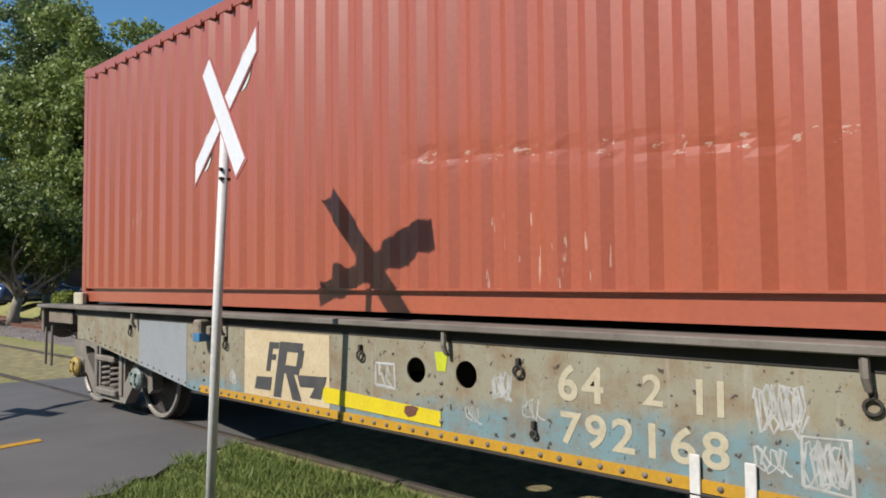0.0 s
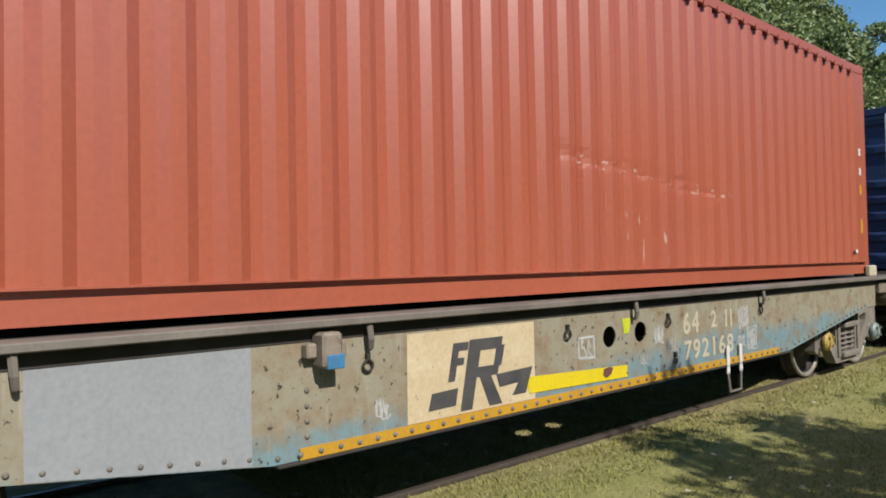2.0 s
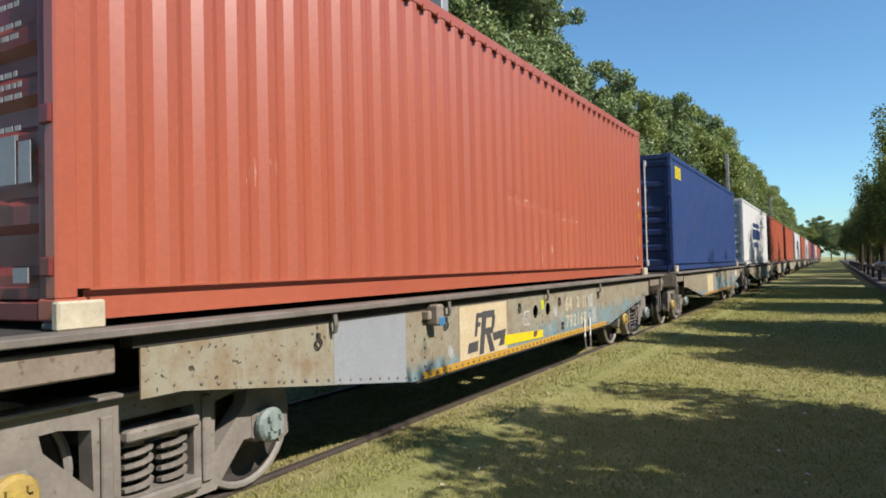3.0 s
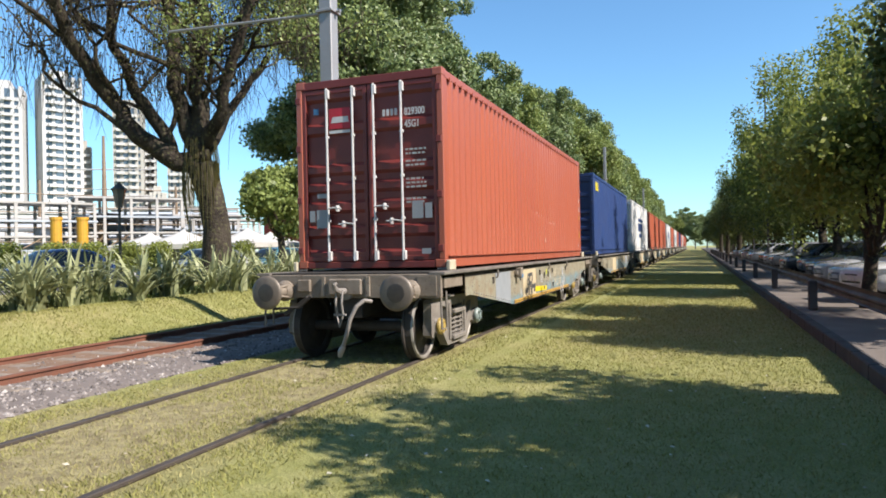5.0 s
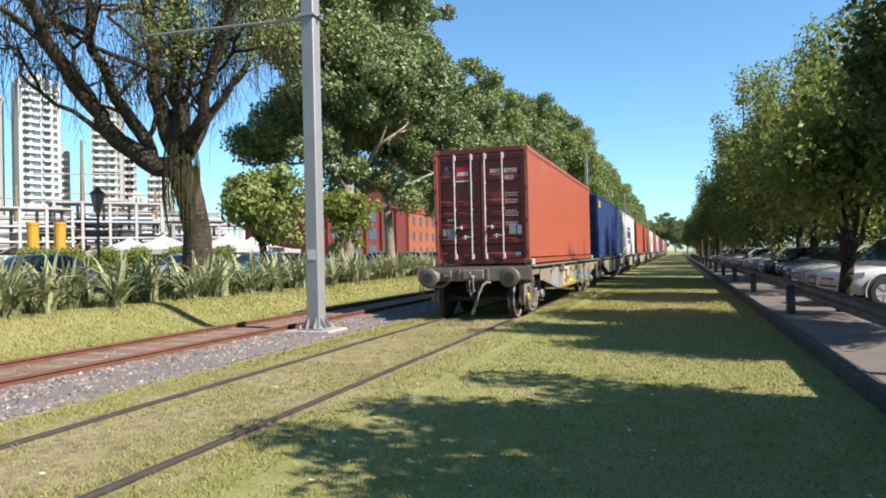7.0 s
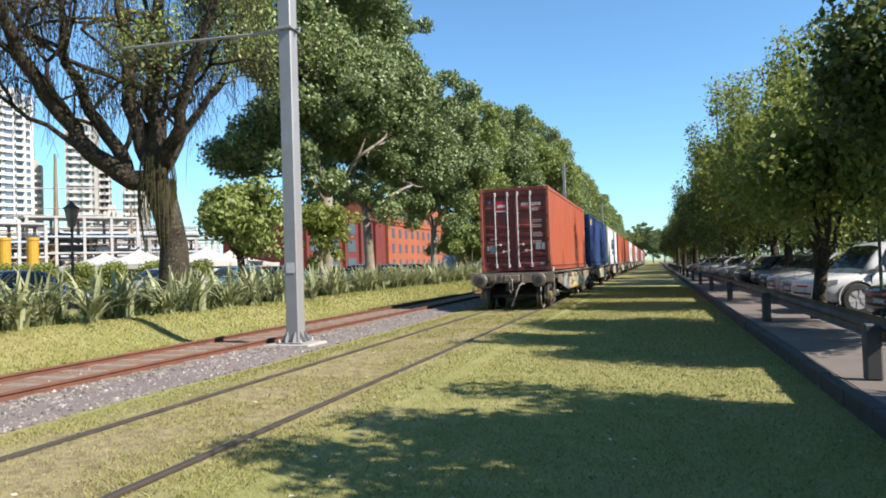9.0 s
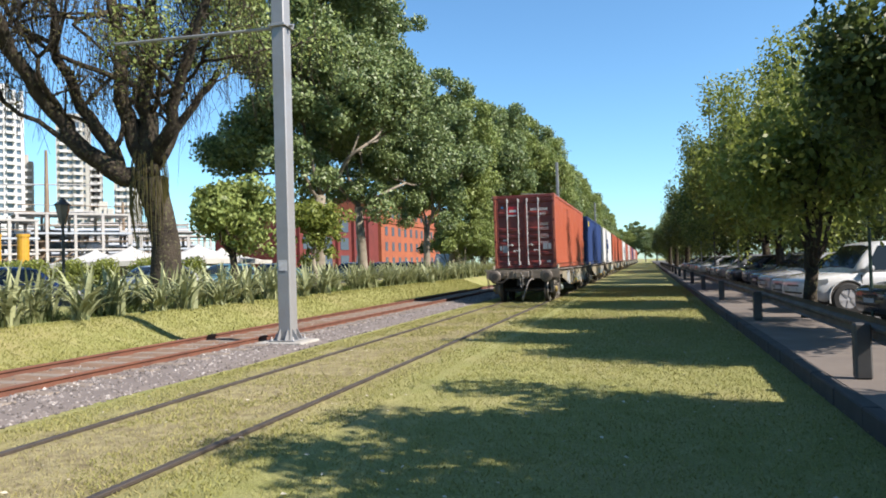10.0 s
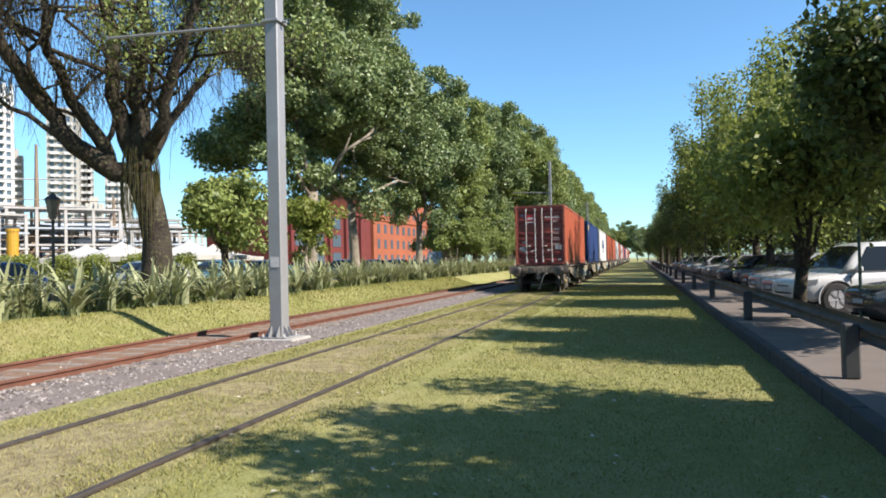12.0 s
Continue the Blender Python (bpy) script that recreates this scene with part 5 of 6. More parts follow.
# ---- beside the tracks ----
def polar(az, r, z=0.0):
    """A place at az degrees left of the track's direction, r metres from the eye."""
    return Vector((-r * math.sin(radians(az)), r * math.cos(radians(az)), z))


def catenary_pole(x, y):
    p = thing("catenary_pole", "square galvanized steel pole on a concrete block, with bracket arm", "pole", pose(x, y, 0))
    bm = bmesh.new()
    box(bm, -0.15, 0.15, -0.15, 0.15, 0.03, 9.2, 0.02)
    part("shaft", bm, "galv", p)
    part("plinth", boxes((-0.52, 0.52, -0.42, 0.42, -0.08, 0.015), bevel=0.02), "concrete", p, "pale concrete block")
    part("base_plate", boxes((-0.3, 0.3, -0.3, 0.3, 0.016, 0.045), bevel=0.006), "galv", p)
    fin = bmesh.new()
    slab(fin, [(0.15, 0.045), (0.29, 0.045), (0.29, 0.07), (0.17, 0.26), (0.15, 0.26)], 0.014)
    bmesh.ops.transform(fin, matrix=pose(0, 0, 0, 90), verts=fin.verts)
    first = part("stiffener", fin, "galv", p)
    for k, a in enumerate((0, 90, 180, 270)):
        for off in (-0.09, 0.09):
            m = pose(0, 0, 0, 0, 0, a) @ pose(0, off, 0)
            if k == 0 and off < 0:
                first.matrix_basis = m
            else:
                alike("stiffener", first, m, p)
    bolt = part("bolt", lathe(bmesh.new(), [(0.022, 0.045), (0.022, 0.075), (0.012, 0.08), (0.012, 0.12)], 8), "chrome_rod", p)
    bolt.location = (0.25, 0.25, 0)
    for sx, sy in ((1, -1), (-1, 1), (-1, -1)):
        alike("bolt", bolt, pose(0.25 * sx, 0.25 * sy, 0), p)
    part("clamp", boxes((-0.2, 0.2, -0.2, 0.2, 6.68, 6.74), bevel=0.01), "galv", p)
    arm = tube(bmesh.new(), [(0.3, 0, 6.71), (-0.2, 0, 6.71), (-4.3, 0, 6.86)], 0.035, 8)
    tube(arm, [(-1.2, 0, 6.75), (-1.25, 0, 6.62)], 0.02, 6)
    part("bracket_arm", arm, "galv", p)
    part("notice_plate", boxes((-0.1, 0.1, -0.162, -0.158, 1.5, 1.72)), "mark_white", p, "small pale notice plate")
    return p


pole = catenary_pole(-7.35, 13.0)
for y in (60, 105):
    copy_thing(pole, pose(-7.3, y, 0) @ Matrix.Diagonal((0.75, 0.75, 1.1, 1)))


def crossbuck():
    base = Vector((-2.315, -4.07, -0.06))
    mid = Vector((-2.325, -3.905, 2.595))
    s = thing("crossbuck_sign", "white crossed-board railway sign on a slim white post", "sign", Matrix.Translation(base))
    d = mid - base
    part("post", tube(bmesh.new(), [(0, 0, -0.2), d * 0.5, d - Vector((0, 0, 0.13))], 0.031, 12), "white_post", s, smooth=True)
    part("strap", boxes((d.x - 0.012, d.x - 0.006, d.y - 0.02, d.y + 0.02, d.z - 0.2, d.z + 0.05)), "white_post", s)
    e = Vector((0.247, 0.969, 0)).normalized()
    level = Vector((e.y, -e.x, 0))
    rise = (Vector((0, 0, 1)) - level * 0.075).normalized()
    out = e.cross(rise)
    for k, angle in enumerate((29.6, -41.1)):
        along_arm = e * math.cos(radians(angle)) + rise * math.sin(radians(angle))
        across = out.cross(along_arm)
        m = Matrix(((along_arm.x, across.x, out.x, d.x), (along_arm.y, across.y, out.y, d.y), (along_arm.z, across.z, out.z, d.z), (0, 0, 0, 1)))
        m = m @ pose(0, 0, 0.01 + 0.009 * k)
        part("board_edge", slab(bmesh.new(), [(-0.70, -0.092), (0.635, -0.092), (0.70, 0.092), (-0.635, 0.092)], 0.005, m), "sign_edge", s, "thin dull red border")
        part("board", slab(bmesh.new(), [(-0.665, -0.077), (0.618, -0.077), (0.665, 0.077), (-0.618, 0.077)], 0.003, m @ pose(0, 0, 0.0052)), "sign_white", s, "white board")
        # made-up discs behind one board, for the round bulges in its shadow
        if k == 0:
            for f in (-0.4, 0.4):
                part("reflector", lathe(bmesh.new(), [(0.13, -0.012), (0.13, -0.004)], 20, m @ pose(f, 0, 0)), "white_post", s, "round disc added behind the board to shape its shadow")
    for z in (-0.42, -0.36):
        part("post_bolt", tube(bmesh.new(), [d + Vector((-0.034, 0, z)), d + Vector((0.04, 0, z))], 0.011, 8), "guard_post", s)
    return s


sign_one = crossbuck()
copy_thing(sign_one, pose(0.15, -9.5, -0.06, 0, 0, 150))   # a second sign added out of view; only its shadow can show


def flax(name, seed, n=40):
    """A clump of long sword-like leaves that arch outwards."""
    rng = random.Random(seed)
    verts, faces = [], []
    for _ in range(n):
        a, lean = rng.uniform(0, 6.28), rng.uniform(0.2, 1.5)
        h, w = rng.uniform(0.75, 1.7), rng.uniform(0.028, 0.055)
        bx, by = rng.gauss(0, 0.1), rng.gauss(0, 0.1)
        ca, sa = math.cos(a), math.sin(a)
        k0 = len(verts)
        for i in range(6):
            t = i / 5
            out = lean * h * (0.25 * t + 0.5 * t * t)
            z = h * (t - 0.38 * lean * t * t * t)
            ww = w * (1 - 0.9 * t ** 3)
            verts.append((bx + ca * out - sa * ww, by + sa * out + ca * ww, z))
            verts.append((bx + ca * out + sa * ww, by + sa * out - ca * ww, z + 0.01))
        for i in range(5):
            faces.append((k0 + 2 * i, k0 + 2 * i + 1, k0 + 2 * i + 3, k0 + 2 * i + 2))
    ob = raw(name, verts, faces, "flax")
    return tagged(ob, "clump of arching green flax leaves on the bank", "plant", "flax hedge on the bank")


flaxes = [flax("flax_plant", s) for s in (1, 2, 3, 4)]
for k, f in enumerate(flaxes):
    f.matrix_basis = pose(-12.7, 8.0 + k * 1.0, 0.46, 0, 0, 60 * k)
for k in range(122):
    y = 7.0 + k * 0.68 + random.uniform(-0.35, 0.35)
    x = -12.75 + random.uniform(-0.55, 0.45) - 0.6 * (k % 2)
    copy_thing(flaxes[k % 4], pose(x, y, 0.44, random.uniform(-6, 6), random.uniform(-6, 6), random.uniform(0, 360)))
blades("hedge_undergrowth", 14000, (-14.2, -12.9, 5, 80), 0.34, "leaf_dark", 9, "tangled green undergrowth of the hedge", 1.4)


def old_tree():
    """The large leaning tree with bare twisting limbs and thin hanging twigs."""
    R = 24.0
    base = polar(38.7, R, 0.3)
    t = thing("old_tree", "large old tree with dark twisted limbs and sparse hanging twigs", "tree", Matrix.Translation(base))
    rng = random.Random(81)
    bm = bmesh.new()

    def at(az, el, r=R):
        return polar(az, r, EYE_HEIGHT + r * math.tan(radians(el))) - base

    fork = at(39.7, 7.2)
    tube(bm, [(0, 0, -0.3), (0.02, 0, 0.25), at(38.6, 2.2), at(39.0, 4.6), fork], [0.7, 0.53, 0.44, 0.43, 0.47], 14)
    mains = [
        ([fork, at(42.2, 7.8), at(44.3, 9.0), at(46.0, 12.0), at(48.7, 15.6, 23), at(50.0, 19.5, 22)], 0.27),
        ([at(42.0, 7.8), at(42.6, 10.0), at(44.4, 12.4), at(45.6, 15.4), at(46.2, 20.0, 23)], 0.19),
        ([fork, at(40.6, 10.0), at(41.6, 13.0), at(41.4, 17.3), at(42.6, 22.0)], 0.25),
        ([fork, at(39.7, 11.0), at(40.0, 14.0), at(39.2, 17.5), at(39.6, 22.5)], 0.27),
        ([at(39.6, 8.5), at(38.4, 10.5, 23), at(37.6, 14.0, 22.5), at(36.2, 18.0, 22), at(35.0, 22.0, 21.5)], 0.18),
        ([fork, at(38.2, 10.0, 25), at(36.5, 13.0, 26), at(34.4, 15.5, 27)], 0.16),
    ]
    tips = []
    for pts, r in mains:
        n = len(pts)
        fine = []
        for a, b in zip(pts, pts[1:]):
            for k in range(3):
                fine.append(a.lerp(b, k / 3) + Vector((rng.gauss(0, 0.06), rng.gauss(0, 0.06), rng.gauss(0, 0.06))))
        fine.append(pts[-1])
        tube(bm, fine, [1.35 * r * (1 - 0.62 * k / len(fine)) for k in range(len(fine))], 9)
        for k in range(4, len(fine), 2):
            w = Vector((rng.gauss(0, 1), rng.gauss(0, 1), rng.uniform(0.1, 1.0)))
            limbs(bm, fine[k], w, rng.uniform(1.6, 3.4), r * 0.38, 2, rng, tips, 0.75, 0.06, 0.34)
    part("trunk", bm, "bark", t, "dark furrowed trunk and limbs", smooth=True)
    hang = bmesh.new()
    for p in tips:
        for _ in range(6):
            q = Vector(p) + Vector((rng.gauss(0, 0.45), rng.gauss(0, 0.45), rng.gauss(0, 0.3)))
            n = rng.uniform(0.5, 2.4)
            tube(hang, [q, q + Vector((rng.gauss(0, 0.15), rng.gauss(0, 0.15), -n * 0.5)), q + Vector((rng.gauss(0, 0.25), rng.gauss(0, 0.25), -n))], [0.012, 0.009, 0.005], 3, False)
    tagged(part("hanging_twig", hang, "bark", t), kind="stuff")
    clumps = [(p.x, p.y, p.z, rng.uniform(0.35, 0.8)) for p in tips if rng.random() < 0.45]
    leaf_cloud("sparse_leaves", clumps, 7000, 0.055, "leaf_dry", t, 8, droop=1.2)
    right = [(p.x, p.y, p.z, rng.uniform(0.5, 1.0)) for p in tips if p.x > 0.8]
    leaf_cloud("olive_leaves", right or clumps, 8000, 0.065, "leaf_mid", t, 9, droop=0.8)
    strands = bmesh.new()
    for _ in range(120):
        a = rng.uniform(0, 6.28)
        q = fork + Vector((0.5 * math.cos(a), 0.5 * math.sin(a), rng.uniform(-0.3, 0.9)))
        tube(strands, [q, q + Vector((0.1 * math.cos(a), 0.1 * math.sin(a), -0.7)), q + Vector((0.05, 0, -rng.uniform(1.2, 2.4)))], [0.012, 0.012, 0.006], 3, False)
    tagged(part("hanging_stem", strands, "leaf_dry", t), kind="stuff")


old_tree()
small = broad_tree("young_tree", "small round-crowned green tree behind the hedge", 41, 5.2, 1.9, 1, 2.0, 15000, 0.11, "leaf_mid", "bark", 0.16, masses=50, wild=0.9, puff=1.2)
small.matrix_basis = Matrix.Translation(polar(33.4, 30, 0.4))
low_tree = broad_tree("young_tree", "young bright green tree behind the hedge", 43, 4.6, 1.6, 1, 1.6, 9000, 0.1, "leaf_yellow", "bark_pale", 0.1, masses=34, wild=1.1, puff=1.25)
low_tree.matrix_basis = Matrix.Translation(polar(27.0, 33, 0.4))
slender = broad_tree("young_tree", "slender light green tree with upright pale stems behind the hedge", 44, 8.2, 0.9, 1, 2.1, 24000, 0.1, "leaf_mid", "bark_pale", 0.11, fork=7, skirt=2.2, masses=40, wild=1.0)
slender.matrix_basis = Matrix.Translation(polar(15.0, 62, 0.4))
for az, r in ((16.2, 66), (14.2, 70), (13.4, 66), (12.3, 70), (11.4, 76), (10.4, 80), (9.6, 90)):
    copy_thing(slender, Matrix.Translation(polar(az, r, 0.4)) @ pose(0, 0, 0, 0, 0, r * 37))


def street_lantern():
    p = polar(45.6, 27, 0.45)
    s = thing("street_lantern", "black iron lantern on a slim post behind the hedge", "street lamp", Matrix.Translation(p))
    part("post", lathe(bmesh.new(), [(0.16, -0.1), (0.16, 0.25), (0.08, 0.5), (0.055, 1.2), (0.045, 2.7), (0.07, 2.75), (0.04, 2.85)], 12), "guard_post", s)
    part("lantern", lathe(bmesh.new(), [(0.1, 2.85), (0.24, 3.45), (0.25, 3.5)], 6), "glass_milky", s, "tapered six-sided lantern glass")
    part("cap", lathe(bmesh.new(), [(0.28, 3.5), (0.28, 3.53), (0.12, 3.66), (0.02, 3.78)], 6), "guard_post", s)


M["glass_milky"] = worn("dusty_lantern_glass", (0.16, 0.165, 0.16), (0.1, 0.105, 0.1), 0.2, scale=4)
street_lantern()


# ---- cars ----
def glossy(name, col):
    m = worn(name, col, tuple(c * 0.9 for c in col), 0.28, 0.0, 2, bump=0.0)
    m.node_tree.nodes["Principled BSDF"].inputs["Coat Weight"].default_value = 0.6
    return m


PAINTS = {n: glossy(n + "_car_paint", c) for n, c in (("white", (0.75, 0.75, 0.74)), ("silver", (0.45, 0.46, 0.47)), ("dark_grey", (0.06, 0.065, 0.07)), ("blue", (0.03, 0.06, 0.16)), ("grey", (0.22, 0.23, 0.24)), ("teal", (0.06, 0.16, 0.2)), ("red", (0.3, 0.03, 0.03)))}
gm, gn, gl, gs = material("dark_car_glass", (0.02, 0.025, 0.028), 0.08, 0, 0.3)
M["car_glass"] = gm
M["tyre"] = worn("black_tyre_rubber", (0.03, 0.03, 0.03), (0.02, 0.02, 0.02), 0.85, scale=5)
M["alloy"] = worn("alloy_wheel", (0.7, 0.7, 0.71), (0.55, 0.55, 0.56), 0.35, 0.3, 5)
M["lamp_clear"] = worn("clear_headlamp", (0.6, 0.62, 0.63), (0.45, 0.46, 0.48), 0.12, 0.2, 6)


def car(colour, label, tall=1.5, long=4.2, wide=1.75, suv=False):
    """A parked car; its nose points to -x, its wheels stand on z = 0."""
    c = thing("parked_car", label, "car", group="parked cars")
    hw, lift = wide / 2, (0.1 if suv else 0.0)
    belt = 0.90 + lift
    r = 0.36 if suv else 0.31
    axles = (0.85, long - 0.8)

    def sec(x, lo, hi, w):
        side = [(w * 0.9, lo), (w * 0.985, lo + 0.1), (w, lo + (hi - lo) * 0.45), (w * 0.985, lo + (hi - lo) * 0.72), (w * 0.94, hi - 0.035), (w * 0.84, hi), (w * 0.4, hi + 0.025)]
        return [(x, -y, z) for y, z in side] + [(x, y, z) for y, z in side[::-1]]

    rows = [(0.0, 0.34, 0.60, 0.66), (0.04, 0.26, 0.68, 0.78), (0.14, 0.21, 0.735, 0.88), (0.32, 0.2, 0.775, 0.95), (0.6, 0.2, 0.81, 0.985), (0.95, 0.2, 0.85, 1.0), (1.2, 0.2, 0.885, 1.0)]
    body = loft(bmesh.new(), [sec(x, lo + lift, hi + lift, hw * w) for x, lo, hi, w in rows] + [sec(long * 0.55, 0.2 + lift, belt, hw), sec(long - 0.6, 0.2 + lift, belt + 0.03, hw * 0.985), sec(long - 0.2, 0.24 + lift, belt + 0.02, hw * 0.94), sec(long - 0.04, 0.3 + lift, belt - 0.06, hw * 0.86), sec(long, 0.38 + lift, belt - 0.2, hw * 0.78)])
    body_ob = part("body", body, PAINTS[colour], c, smooth=True)

    lo, hi = belt - 0.04, tall - 0.03
    x0, x1, x2, x3 = 1.0, 1.78 if not suv else 1.62, long - (1.05 if not suv else 0.7), long - 0.3
    a, b = hw * 0.925, hw * 0.73

    def half_width(z):
        return a - (a - b) * ((z - lo) / (hi - lo)) ** 1.25

    def ring(x, top):
        pts = []
        for f in (0.0, 0.35, 0.7, 0.92):
            z = lo + (top - lo) * f
            pts.append((half_width(z), z))
        pts.append((half_width(top) - 0.05, top))
        pts.append((half_width(top) * 0.45, top + 0.03))
        return [(x, -y, z) for y, z in pts] + [(x, y, z) for y, z in pts[::-1]]

    arc = [(x0, lo + 0.01), (x0 + (x1 - x0) * 0.5, lo + (hi - lo) * 0.56), (x1, hi - 0.02), (x1 + 0.35, hi + 0.015), ((x1 + x2) / 2, hi + 0.025), (x2 - 0.1, hi), (x2 + 0.12, hi - 0.05), ((x2 + x3) / 2 + 0.08, lo + (hi - lo) * 0.55), (x3, lo + 0.01)]
    cabin = part("cabin", loft(bmesh.new(), [ring(x, z) for x, z in arc]), PAINTS[colour], c, smooth=True)

    def pane(name, corners, way):
        vs = [Vector(p) for p in corners]
        bm = bmesh.new()
        near = [bm.verts.new(p + Vector(way) * 0.012) for p in vs]
        deep = [bm.verts.new(p - Vector(way) * 0.03) for p in vs]
        bm.faces.new(near)
        bm.faces.new(deep[::-1])
        for k in range(len(vs)):
            bm.faces.new((near[k], near[(k + 1) % len(vs)], deep[(k + 1) % len(vs)], deep[k]))
        bmesh.ops.recalc_face_normals(bm, faces=bm.faces)
        part(name, bm, "car_glass", cabin, "dark window glass")

    za, zb = lo + 0.05, hi - 0.07
    dx, dz = x1 - x0, hi - lo

    def screen(name, rows, way, inset):
        """A glass that follows the cabin's curve through rows of (x, z), 15 mm proud of it."""
        bm = bmesh.new()
        w = Vector(way).normalized()
        grid = []
        for x, z in rows:
            y = half_width(z) - inset
            grid.append([[bm.verts.new(Vector((x, sy * y, z + up)) + w * off) for sy, up in ((-1, 0.0), (-0.5, 0.034), (0.5, 0.034), (1, 0.0))] for off in (0.022, -0.03)])
        for g, h in zip(grid, grid[1:]):
            for k in range(3):
                for side in (0, 1):
                    bm.faces.new((g[side][k], g[side][k + 1], h[side][k + 1], h[side][k]))
            for k in (0, 3):
                bm.faces.new((g[0][k], g[1][k], h[1][k], h[0][k]))
        for g in (grid[0], grid[-1]):
            for k in range(3):
                bm.faces.new((g[0][k], g[0][k + 1], g[1][k + 1], g[1][k]))
        bmesh.ops.recalc_face_normals(bm, faces=bm.faces)
        part(name, bm, "car_glass", cabin, "dark window glass")

    screen("windscreen", [(x0 + 0.1 * dx, lo + 0.125 * dz), (x0 + 0.5 * dx, lo + 0.56 * dz), (x0 + 0.88 * dx, lo + 0.872 * dz)], (-0.75, 0, 0.66), 0.07)
    xr = (x2 + x3) / 2 + 0.08
    screen("rear_window", [(x2 + 0.16, lo + 0.87 * dz), (xr, lo + 0.55 * dz), (xr + 0.55 * (x3 - xr), lo + 0.28 * dz)], (0.8, 0, 0.6), 0.09)
    xm = (x0 + x3) / 2 + 0.12
    for s in (1, -1):
        for name, poly in (("front_window", [(x0 + 0.3, za), (xm - 0.04, za), (xm - 0.04, zb), (x1 + 0.06, zb)]), ("back_window", [(xm + 0.04, za), (x3 - 0.36, za), (x2 - 0.02, zb), (xm + 0.04, zb)])):
            pane(name, [(x, s * half_width(z), z) for x, z in poly], (0, s, 0.2))
        part("headlight", loft(bmesh.new(), [[(x, s * hw * w0, z0), (x, s * hw * w1, z0), (x, s * hw * w1, z1), (x, s * hw * w0, z1)] for x, w0, w1, z0, z1 in ((0.03, 0.46, 0.765, 0.555 + lift, 0.655 + lift), (0.14, 0.6, 0.885, 0.57 + lift, 0.70 + lift), (0.42, 0.85, 0.972, 0.64 + lift, 0.735 + lift))]), "lamp_clear", c, "clear headlamp")
        part("mirror", boxes((x0 + 0.28, x0 + 0.4, min(s * hw * 0.93, s * (hw + 0.15)), max(s * hw * 0.93, s * (hw + 0.15)), belt + 0.0, belt + 0.12), bevel=0.03), PAINTS[colour], c)
        for x in (x0 + 0.18, xm, x3 - 0.42):
            part("door_seam", boxes((x - 0.004, x + 0.004, min(s * hw * 0.95, s * (hw + 0.0015)), max(s * hw * 0.95, s * (hw + 0.0015)), 0.32 + lift, belt - 0.09)), "rubber", body_ob)
        for x in (xm - 0.2, x3 - 0.6):
            part("door_handle", boxes((x - 0.09, x + 0.06, min(s * (hw - 0.03), s * (hw + 0.02)), max(s * (hw - 0.03), s * (hw + 0.02)), belt - 0.17, belt - 0.135), bevel=0.008), PAINTS[colour], body_ob)
        for x in axles:
            # no well is cut; a dark disc on the body paints its shade
            well = lathe(bmesh.new(), [(0.02, -0.16), (r * 1.17, -0.16), (r * 1.17, 0.006), (0.02, 0.006)], 26, pose(x, s * hw, r * 1.03, -90 * s))
            part("wheel_well", well, "under_dark", c)
            lip = tube(bmesh.new(), [(x + r * 1.2 * math.cos(q), s * (hw + 0.004), r * 1.03 + r * 1.2 * math.sin(q)) for q in (math.pi * (k - 1) / 12 for k in range(15))], 0.022, 6)
            part("wheel_arch", lip, PAINTS[colour], body_ob)
            tyre = lathe(bmesh.new(), [(r * 0.6, -0.1), (r * 0.93, -0.1), (r, -0.06), (r, 0.03), (r * 0.95, 0.055), (r * 0.66, 0.06), (r * 0.6, 0.03)], 26, pose(x, s * (hw - 0.02), r, -90 * s))
            w = part("wheel", tyre, "tyre", c, "black tyre")
            rim = lathe(bmesh.new(), [(0.03, 0.028), (r * 0.16, 0.03), (r * 0.2, 0.0), (r * 0.52, -0.02), (r * 0.58, 0.03), (r * 0.63, 0.04)], 24, pose(x, s * (hw - 0.02), r, -90 * s))
            for k in range(6):
                an = 2 * math.pi * k / 6 + 0.3
                tube(rim, [(x + r * 0.12 * math.cos(an), s * (hw + 0.012), r + r * 0.12 * math.sin(an)), (x + r * 0.6 * math.cos(an), s * (hw + 0.012), r + r * 0.6 * math.sin(an))], 0.03, 4)
            part("rim", rim, "alloy", w, "spoked alloy rim")
    part("air_intake", boxes((-0.006, 0.08, -hw * 0.5, hw * 0.5, 0.355 + lift, 0.42 + lift), bevel=0.015), "rubber", c, "black lower intake")
    part("grille", boxes((-0.006, 0.06, -hw * 0.34, hw * 0.34, 0.54 + lift, 0.59 + lift), bevel=0.012), "rubber", c, "black grille")
    part("number_plate", boxes((-0.016, -0.007, -0.2, 0.2, 0.43 + lift, 0.52 + lift)), "mark_white", c, "blank pale number plate")
    part("underside", boxes((0.2, long - 0.2, -hw * 0.85, hw * 0.85, 0.14 + lift, 0.3 + lift)), "under_dark", c)
    return c


Z = 0.09
suv_white = car("white", "white sport utility car parked nose to the pavement", 1.68, 4.5, 1.8, True)
suv_white.matrix_basis = pose(3.42, 18.7, Z, 0, 0, 14)
hatch_dark = car("dark_grey", "dark grey hatchback parked under the trees", 1.45, 4.0)
hatch_dark.matrix_basis = pose(4.2, 15.5, Z, 0, 0, 10)
silver = car("silver", "silver saloon car parked under the trees", 1.45, 4.4)
silver.matrix_basis = pose(3.85, 26.2, Z, 0, 0, 9)
grey = car("grey", "grey hatchback parked under the trees", 1.5, 4.1)
grey.matrix_basis = pose(4.4, 35.0, Z, 0, 0, 8)
